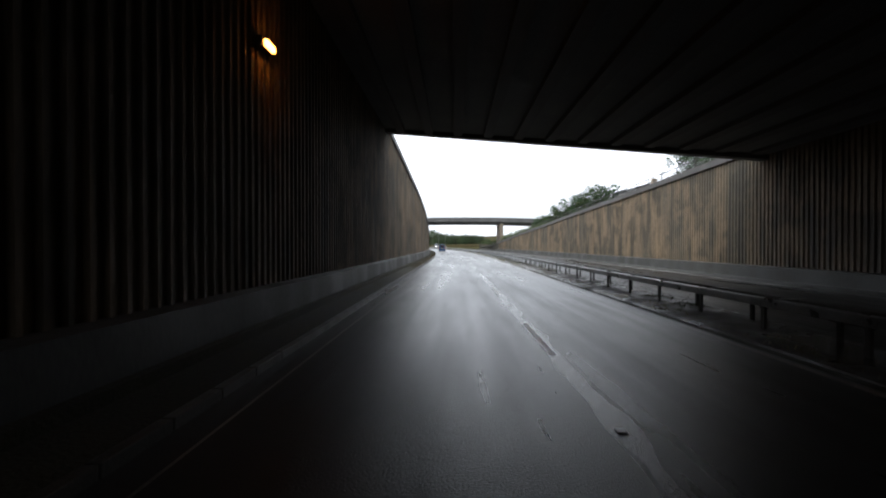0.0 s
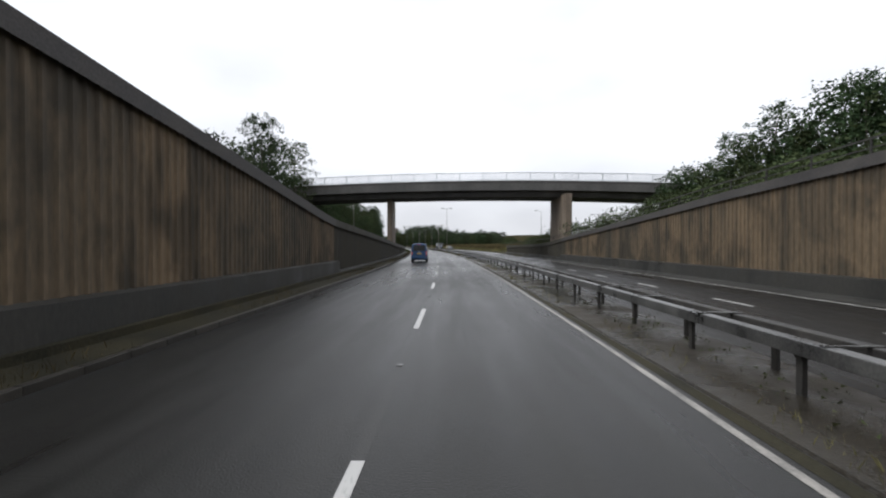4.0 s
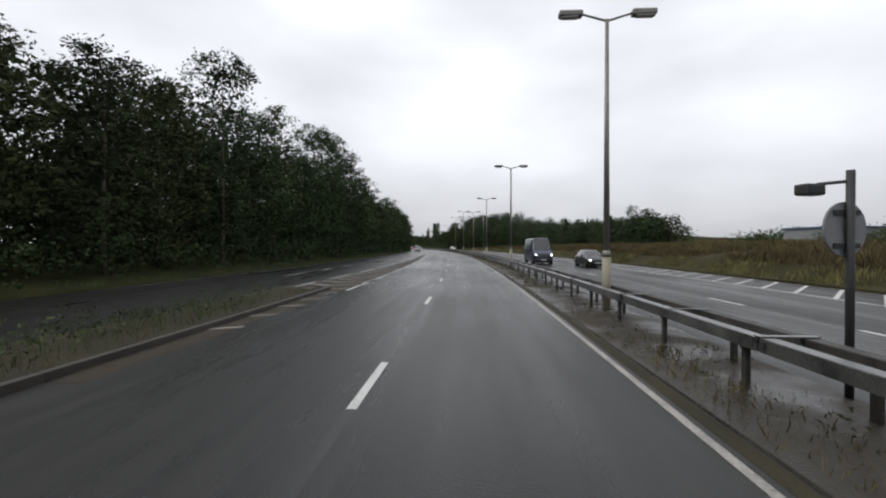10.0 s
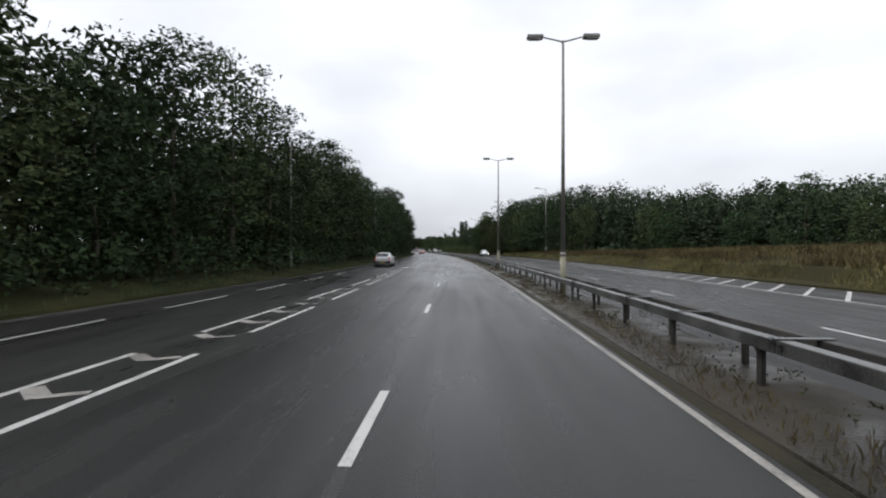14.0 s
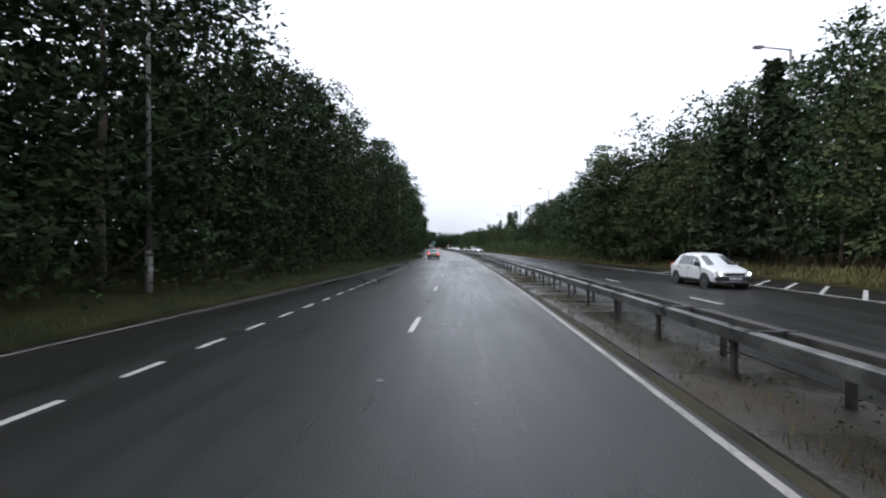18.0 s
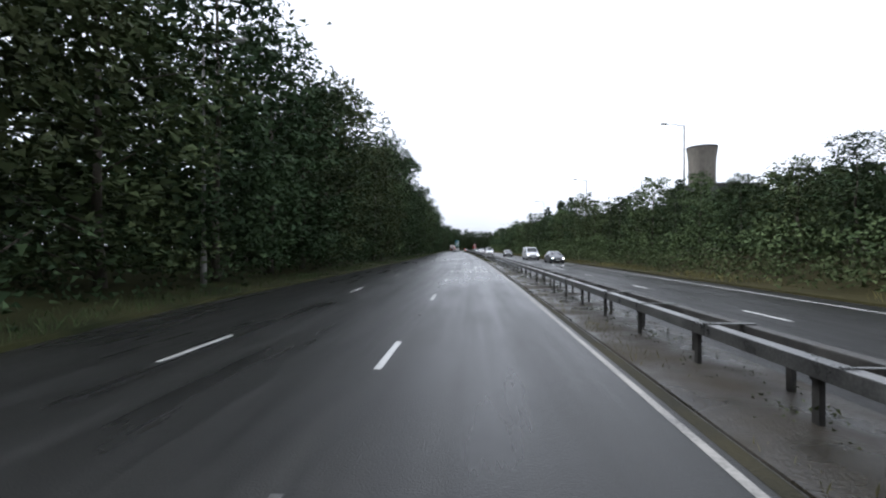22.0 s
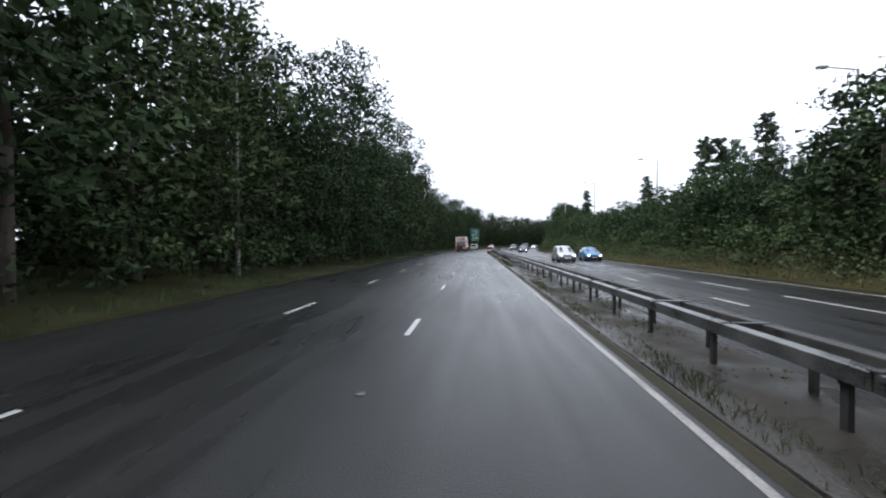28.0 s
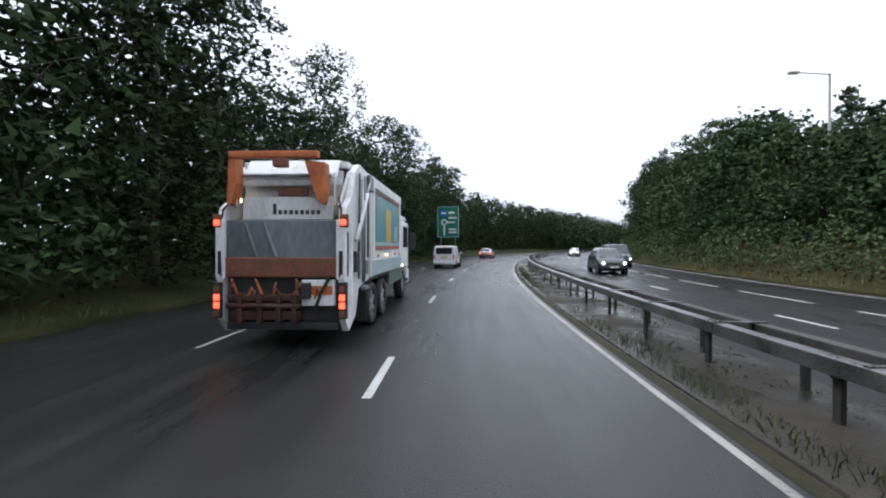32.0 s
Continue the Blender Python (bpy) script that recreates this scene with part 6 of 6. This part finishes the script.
lp("light_bar", -0.9, 0.9, 0.3, 0.4, 3.13, 3.2, M_RIM, 0.02)
lp("work_plate", -0.2, 0.4, 0.34, 0.4, 2.80, 2.94, M_RUST, 0.01)
nameboard = lp("name_board", -0.92, 0.92, 0.34, 0.42, 2.34, 2.76, M_CREAM, 0.015)
for k in range(9):
    lp("name_bar", -0.3 + k * 0.11, -0.23 + k * 0.11, 0.33, 0.345, 2.44, 2.52 if k else 2.64, M_BLACK, 0.004, nameboard)
lp("hopper_screen", -1.12, 1.12, 0.10, 0.2, 1.62, 2.32, M_HOPPER, 0.02, label="grimy grey hopper screen")
for x in (-0.72, -0.35):
    part("screen_strut", tube(bmesh.new(), (x, 0.07, 2.25), (x + 0.22, 0.07, 1.66), 0.035, 0.035, 8), M_HOPPER, lorry)
lp("hopper_lip", -1.12, 1.12, 0.0, 0.14, 1.28, 1.64, M_RUST, 0.03, label="rusty red-brown hopper lip")
lp("hopper_floor", -1.1, 1.1, 0.1, 1.0, 0.45, 1.3, M_BLACK, 0.05)
for k in range(11):
    x = -0.98 + k * 0.165
    q = (0.10, -0.06, 0.16, 0.02, -0.10)[k % 5]
    part("comb_finger", tube(bmesh.new(), (x, -0.02, 0.96 - 0.05 * (k % 3)), (x + q, -0.14 + 0.05 * (k % 2), 1.26 - 0.07 * (k % 4)), 0.034, 0.02, 6), M_ORANGE if k % 3 else M_RUST, lorry)
    part("comb_hook", tube(bmesh.new(), (x + q, -0.14 + 0.05 * (k % 2), 1.26 - 0.07 * (k % 4)), (x + q + 0.05, -0.2, 1.2 - 0.07 * (k % 4)), 0.022, 0.014, 6), M_RUST, lorry)
lp("lift_carriage", -1.0, 0.42, -0.1, 0.08, 0.86, 0.98, M_GRIME, 0.03)
lp("lift_carriage", -0.95, 0.4, -0.06, 0.1, 0.52, 0.7, M_GRIME, 0.03)
for x in (-0.8, -0.42, -0.05, 0.25):
    lp("carriage_link", x, x + 0.1, -0.13, 0.02, 0.46, 1.0, M_GRIME, 0.02)
part("carriage_shaft", tube(bmesh.new(), (-1.0, -0.09, 0.78), (0.42, -0.09, 0.78), 0.05, 0.05, 10), M_GRIME, lorry, smooth=True)
lp("bumper_board", -1.05, 1.1, -0.02, 0.12, 0.34, 0.48, M_BLACK, 0.02)
lp("striped_panel", 0.42, 1.05, -0.05, 0.1, 0.78, 1.24, M_CREAM, 0.02)
lp("orange_band", 0.46, 1.02, -0.06, -0.045, 0.98, 1.14, M_ORANGE, 0.004)
lp("winch_box", 0.44, 0.62, -0.16, -0.04, 0.92, 1.2, M_BLACK, 0.03)
part("hose_loop", tube(tube(bmesh.new(), (1.0, -0.1, 1.34), (0.82, -0.14, 1.0), 0.03, 0.03, 8), (0.82, -0.14, 1.0), (0.7, -0.1, 0.72), 0.03, 0.03, 8), M_BLACK, lorry)
# cab
cab = lp("cab", -1.22, 1.22, 7.15, 9.3, 1.0, 2.75, M_CREAM, 0.12, label="white forward-control cab")
lp("cab_roof", -1.15, 1.15, 7.2, 9.1, 2.75, 2.95, M_CREAM, 0.1)
lp("windscreen", -1.1, 1.1, 9.27, 9.32, 1.75, 2.6, M_GLASS, 0.02)
lp("cab_bumper", -1.22, 1.22, 8.9, 9.4, 0.45, 1.0, M_CREAM, 0.06)
lp("gap_shroud", -1.1, 1.1, 7.0, 7.16, 1.1, 2.9, M_BLACK, 0.02)
for s in (1, -1):
    lp("cab_window", *sorted((s * 1.215, s * 1.232)), 7.75, 8.95, 1.8, 2.55, M_GLASS, 0.006)
    lp("cab_step", *sorted((s * 1.0, s * 1.24)), 8.5, 9.0, 0.55, 0.65, M_BLACK, 0.02)
    m = lp("mirror", *sorted((s * 1.3, s * 1.52)), 9.1, 9.2, 1.7, 2.35, M_BLACK, 0.03)
    lp("mirror_arm", *sorted((s * 1.2, s * 1.36)), 9.12, 9.18, 2.3, 2.36, M_BLACK, 0.01)
    lp("cab_marker_lamp", *sorted((s * 1.22, s * 1.26)), 7.4, 7.5, 1.15, 1.22, M_AMBER, 0.01)
lorry.matrix_basis = on_road(travelled(32) + 7.8, -2.1) @ Matrix.Diagonal((0.94, 1, 1.0, 1))

# ---- signs ----
def text_mesh(body, size):
    cu = bpy.data.curves.new("lettering", "FONT")
    cu.body, cu.align_x, cu.align_y, cu.size, cu.extrude = body, "CENTER", "CENTER", size, 0.002
    ob = bpy.data.objects.new("lettering", cu)
    scene.collection.objects.link(ob)
    bpy.context.view_layer.update()
    me = bpy.data.meshes.new_from_object(ob)
    bpy.data.objects.remove(ob)
    return me


M_RED = material("sign_red", (0.22, 0.022, 0.018), (0.34, 0.036, 0.03), 0.4, 0.55, bump=0)
M_SIGNWHITE = material("sign_white", (0.6, 0.6, 0.58), (0.72, 0.72, 0.7), 0.4, 0.55, bump=0)
M_SIGNGREEN = material("sign_green", (0.0, 0.10, 0.07), (0.01, 0.15, 0.10), 0.35, 0.5, bump=0)
M_SIGNBLUE = material("sign_blue", (0.02, 0.08, 0.32), (0.03, 0.12, 0.4), 0.35, 0.5, bump=0)
M_SIGNGREY = material("sign_back_grey", (0.14, 0.145, 0.15), (0.22, 0.225, 0.23), 0.5, 0.7)

slow = tagged(new("warning_sign"), "red reduce speed sign below a roundabout warning triangle", "road sign")
part("post", tube(bmesh.new(), (0, 0, 0), (0, 0, 3.75), 0.045, 0.045, 10), M_POST, slow, smooth=True)
pl = part("plate", boxed(-0.56, 0.56, -0.06, -0.04, 1.62, 2.44, 0.004), M_RED, slow, "red plate with white words")
for k, w in enumerate(("REDUCE", "SPEED", "NOW")):
    me = text_mesh(w, 0.27)
    me.materials.append(M_SIGNWHITE)
    put("lettering", me, pl, pose(0, -0.064, 2.26 - 0.25 * k, 90, 0, 0))
tri = put("triangle", mesh_of("triangle", [(x, y, z) for y in (-0.054, -0.04) for x, z in ((-0.58, 2.52), (0.58, 2.52), (0, 3.52))], [(0, 1, 2), (5, 4, 3), (0, 3, 4, 1), (1, 4, 5, 2), (2, 5, 3, 0)], M_RED), slow, label="red-bordered warning triangle")
bm = bmesh.new()
bm.faces.new([bm.verts.new(p) for p in ((-0.42, -0.056, 2.60), (0.42, -0.056, 2.60), (0, -0.056, 3.33))])
part("triangle_face", bm, M_SIGNWHITE, tri)
for k in range(3):
    a0 = 120 * k + 20
    bm = bmesh.new()
    for j in range(5):
        a, b = radians(a0 + 16 * j), radians(a0 + 16 * j + 16)
        bm.faces.new([bm.verts.new((r * math.cos(q), -0.062, 2.84 + r * math.sin(q))) for r, q in ((0.13, a), (0.2, a), (0.2, b), (0.13, b))])
    part("roundabout_arrow", bm, M_BLACK, tri)
part("lamp_arm", tube(bmesh.new(), (0, 0, 3.7), (0.1, -0.4, 3.72), 0.02, 0.02, 8), M_POST, slow)
part("sign_lamp", boxed(-0.12, 0.62, -0.5, -0.3, 3.62, 3.76, 0.03), M_POST, slow)
slow.matrix_basis = on_road(travelled(27.5) + 10.9, 5.28) @ Matrix.Diagonal((0.9, 1, 1, 1))

disc = tagged(new("round_sign"), "grey back of a round traffic sign on a dark post", "road sign")
part("post", tube(bmesh.new(), (0, 0, 0), (0, 0, 2.75), 0.045, 0.045, 10), M_BLACK, disc, smooth=True)
part("disc", tube(bmesh.new(), (0, 0.05, 2.05), (0, 0.075, 2.05), 0.33, 0.33, 28), M_SIGNGREY, disc, "grey round plate seen from behind")
for z in (1.85, 2.25):
    part("clip_bar", boxed(-0.2, 0.2, 0.025, 0.05, z - 0.03, z + 0.03), M_BLACK, disc)
part("lamp_arm", tube(bmesh.new(), (0, 0, 2.62), (-0.25, 0.2, 2.6), 0.02, 0.02, 8), M_BLACK, disc)
part("sign_lamp", boxed(-0.48, -0.2, 0.12, 0.3, 2.46, 2.6, 0.03), M_BLACK, disc)
disc.matrix_basis = on_road(travelled(10) + 5.5, 5.85, 0, 16)

board = tagged(new("direction_sign"), "large green direction sign with a roundabout diagram on two posts", "road sign")
for x in (-1.0, 1.0):
    part("post", tube(bmesh.new(), (x, 0, 0), (x, 0, 6.9), 0.08, 0.08, 10), M_COLUMN, board, smooth=True)
pl = part("panel", boxed(-1.5, 1.5, -0.12, -0.07, 2.8, 7.0, 0.01), M_SIGNGREEN, board)
part("border", boxed(-1.46, -1.42, -0.125, -0.115, 2.85, 6.95), M_SIGNWHITE, pl)
part("border", boxed(1.42, 1.46, -0.125, -0.115, 2.85, 6.95), M_SIGNWHITE, pl)
part("border", boxed(-1.42, 1.42, -0.125, -0.115, 6.91, 6.95), M_SIGNWHITE, pl)
part("border", boxed(-1.42, 1.42, -0.125, -0.115, 2.85, 2.89), M_SIGNWHITE, pl)
part("route_patch", boxed(-1.1, -0.1, -0.128, -0.115, 5.7, 6.5), M_SIGNBLUE, pl, "blue motorway patch")
part("route_bar", boxed(0.1, 0.9, -0.126, -0.115, 6.0, 6.3), M_SIGNWHITE, pl)
part("route_bar", boxed(-0.9, -0.3, -0.134, -0.127, 6.0, 6.2), M_SIGNWHITE, pl)
part("approach_line", boxed(-0.62, -0.42, -0.126, -0.115, 3.1, 4.6), M_SIGNWHITE, pl)
part("exit_line", boxed(-0.2, 1.0, -0.126, -0.115, 4.75, 4.95), M_SIGNWHITE, pl)
bm = bmesh.new()
for j in range(14):
    a, b = radians(-60 + 22 * j), radians(-38 + 22 * j)
    bm.faces.new([bm.verts.new((-0.52 + r * math.cos(q), -0.126, 4.85 + r * math.sin(q))) for r, q in ((0.26, a), (0.42, a), (0.42, b), (0.26, b))])
part("roundabout_ring", bm, M_SIGNWHITE, pl)
for z in (3.4, 3.8, 5.35):
    part("name_bar", boxed(0.1, 1.2, -0.126, -0.115, z, z + 0.2), M_SIGNWHITE, pl)
board.matrix_basis = on_road(782, -6.2, 0.2)

# ---- tower on its dark block, beyond the right bank ----
M_TOWER = material("tower_render", (0.085, 0.076, 0.062), (0.165, 0.148, 0.122), 0.8, 0.9, scale=0.8, fine=6, stretch=(1, 1, 0.3))
M_BLOCK = material("dark_cladding", (0.025, 0.026, 0.028), (0.06, 0.06, 0.062), 0.6, 0.8, scale=1, fine=8)
tower = tagged(new("works_tower"), "round grey-brown tower with a flared top on a dark block", "tower")
prof = [(10.4, 1.60), (12.5, 1.61), (14.2, 1.67), (15.0, 1.77), (15.4, 1.83), (15.7, 1.83), (15.7, 1.65), (15.2, 1.6)]
verts, faces, n = [], [], len(prof)
for k in range(28):
    a = 2 * math.pi * k / 28
    verts += [(r * math.cos(a), r * math.sin(a), z) for z, r in prof]
for k in range(28):
    for j in range(n - 1):
        a, b = k * n + j, ((k + 1) % 28) * n + j
        faces.append((a, b, b + 1, a + 1))
put("drum", mesh_of("drum", verts, faces, M_TOWER, True), tower)
part("block", boxed(-2.65, 5.5, -3.5, 4.5, -2, 10.4, 0.05), M_BLOCK, tower, "dark flat-roofed block")
part("roof_edge", boxed(-2.8, 5.7, -3.7, 4.7, 10.2, 10.5, 0.04), M_COPING, tower)
for k in range(5):
    part("cladding_rib", boxed(-2.6 + k * 1.8, -2.45 + k * 1.8, -3.62, -3.5, 0, 10.2), M_COPING, tower)
ring = bmesh.new()
for k in range(28):
    a, b = 2 * math.pi * k / 28, 2 * math.pi * (k + 1) / 28
    box_ring = [[Vector((r * math.cos(q), r * math.sin(q), z)) for r, z in ((1.87, 15.52), (1.87, 15.76), (1.62, 15.76))] for q in (a, b)]
    for j in range(2):
        ring.faces.new([ring.verts.new(p) for p in (box_ring[0][j], box_ring[1][j], box_ring[1][j + 1], box_ring[0][j + 1])])
part("rim", ring, M_COPING, tower, "dark rim round the top")
tower.matrix_basis = on_road(572, 45.6, -1.3) @ Matrix.Diagonal((1.4, 1.4, 1.4, 1))

# ---- house above the far wall, and sheds beyond the fields ----
M_CLAD = material("grey_house_cladding", (0.13, 0.13, 0.125), (0.24, 0.24, 0.23), 0.7, 0.85, scale=1, fine=12)
M_ROOF = material("dark_roof_felt", (0.03, 0.03, 0.032), (0.07, 0.07, 0.072), 0.7, 0.9, scale=1.5, fine=20)
house = tagged(new("house"), "small grey clad house with a low roof above the wall", "house")
part("wall", boxed(-4, 4, -5, 5, -6, 3.2), M_CLAD, house)
verts = [(-4.4, -5.4, 3.1), (4.4, -5.4, 3.1), (4.4, 5.4, 3.1), (-4.4, 5.4, 3.1), (0, -5.4, 4.3), (0, 5.4, 4.3), (-4.4, -5.4, 3.25), (4.4, -5.4, 3.25), (4.4, 5.4, 3.25), (-4.4, 5.4, 3.25), (0, -5.4, 4.5), (0, 5.4, 4.5)]
put("roof", mesh_of("roof", verts, [(0, 4, 5, 3), (4, 1, 2, 5), (6, 9, 11, 10), (10, 11, 8, 7), (0, 3, 9, 6), (1, 7, 8, 2), (0, 6, 10, 4), (4, 10, 7, 1), (3, 5, 11, 9), (5, 2, 8, 11)], M_ROOF), house)
for y in (-3.2, 0.2):
    w = part("window", boxed(-4.06, -3.98, y, y + 1.6, 1.2, 2.4, 0.01), M_SIGNWHITE, house)
    part("pane", boxed(-4.08, -4.05, y + 0.1, y + 0.75, 1.3, 2.3), M_GLASS, w)
    part("pane", boxed(-4.08, -4.05, y + 0.85, y + 1.5, 1.3, 2.3), M_GLASS, w)
for x in (-3.0, 0.6):
    w = part("window", boxed(x, x + 2.0, -5.06, -4.98, 1.0, 2.4, 0.01), M_SIGNWHITE, house)
    part("pane", boxed(x + 0.1, x + 0.95, -5.08, -5.05, 1.1, 2.3), M_GLASS, w)
    part("pane", boxed(x + 1.05, x + 1.9, -5.08, -5.05, 1.1, 2.3), M_GLASS, w)
house.matrix_basis = on_road(101.5, 42.4, 11.0)
cottage = copy_thing(house, on_road(84, 38, 9.2))
tagged(cottage, "small grey clad house with a low roof and a chimney", "house")
part("chimney", boxed(-0.4, 0.4, 1.6, 2.6, 3.6, 5.6, 0.03), M_PIER, cottage, "brick chimney stack")

shed = tagged(new("warehouse"), "long low blue-grey shed beyond the field", "building")
part("wall", boxed(-14, 14, -8, 8, 0, 5.2, 0.05), M_SIGNGREY, shed)
part("roof", boxed(-14.4, 14.4, -8.4, 8.4, 5.2, 5.7, 0.05), paint("shed_blue", (0.05, 0.09, 0.16)), shed)
for k in range(4):
    part("loading_door", boxed(-12 + 6.5 * k, -8.5 + 6.5 * k, -8.06, -7.98, 0, 3.6), M_BLOCK, shed)
shed.matrix_basis = on_road(330, 118, 1.5)

# ---- lamps in the underpass and rail beside the slip road ----
for u in (-14.0, -2.0, 10.2):
    t = tagged(new("tunnel_lamp"), "small orange sodium lamp on the underpass wall", "lamp", "underpass lamps")
    part("housing", boxed(-0.08, 0.08, -0.3, 0.3, -0.1, 0.12, 0.02), M_BLACK, t)
    part("lens", boxed(0.06, 0.16, -0.22, 0.22, -0.07, 0.07, 0.02), M_SODIUM, t)
    t.matrix_basis = on_road(u, -5.9, 6.3)
_u = 108.0
while _u < 185:
    bar = tagged(new("guard_rail"), "steel guard rail along the edge of the slip road", "barrier", "lengths of slip road rail")
    bar.matrix_basis = on_road(_u, -7.25, slip_rise(_u))
    inv = bar.matrix_basis.inverted()
    for k in range(2):
        a = _u + 4.8 * k
        tilt = math.degrees(math.atan2(slip_rise(a + 4.8) - slip_rise(a), 4.8))
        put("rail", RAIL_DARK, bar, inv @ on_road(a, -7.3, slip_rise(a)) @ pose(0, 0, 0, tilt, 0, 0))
        for q in (0.2, 2.6):
            put("post", BPOST, bar, inv @ on_road(a + q, -7.23, slip_rise(a + q)))
    _u += 9.6
# words on the nearside lane that cannot be read
for k in range(5):
    _bm = bmesh.new()
    stroke(_bm, [(travelled(30) + 6.9, -6.2 + 0.5 * k), (travelled(30) + 8.6, -6.1 + 0.5 * k)], 0.13, 0.006)
    part("lettering_bar", _bm, M_GHOST, road)

for k in range(6):
    _bm = bmesh.new()
    stroke(_bm, [(656.4, -3.2 + 0.44 * k), (659.0, -3.1 + 0.44 * k)], 0.12, 0.006)
    part("lettering_bar", _bm, M_GHOST, road)

# ---- kerb stones along the nearside verge ----
_bm = box(bmesh.new(), -0.075, 0.06, 0.006, 0.905, -0.05, 0.125, 0.012)
KERB = bpy.data.meshes.new("kerb_stone")
_bm.to_mesh(KERB)
_bm.free()
KERB.materials.append(material("wet_kerb_concrete", (0.015, 0.0135, 0.0105), (0.044, 0.038, 0.029), 0.4, 0.75, scale=1.2, fine=30, bump=0.3, spread=0.25))
for k in range(272):
    put("kerb_stone", KERB, verge_a, on_road(-20 + k * 0.915, -4.5, 0.0, 0.6 * math.sin(k * 12.9)))
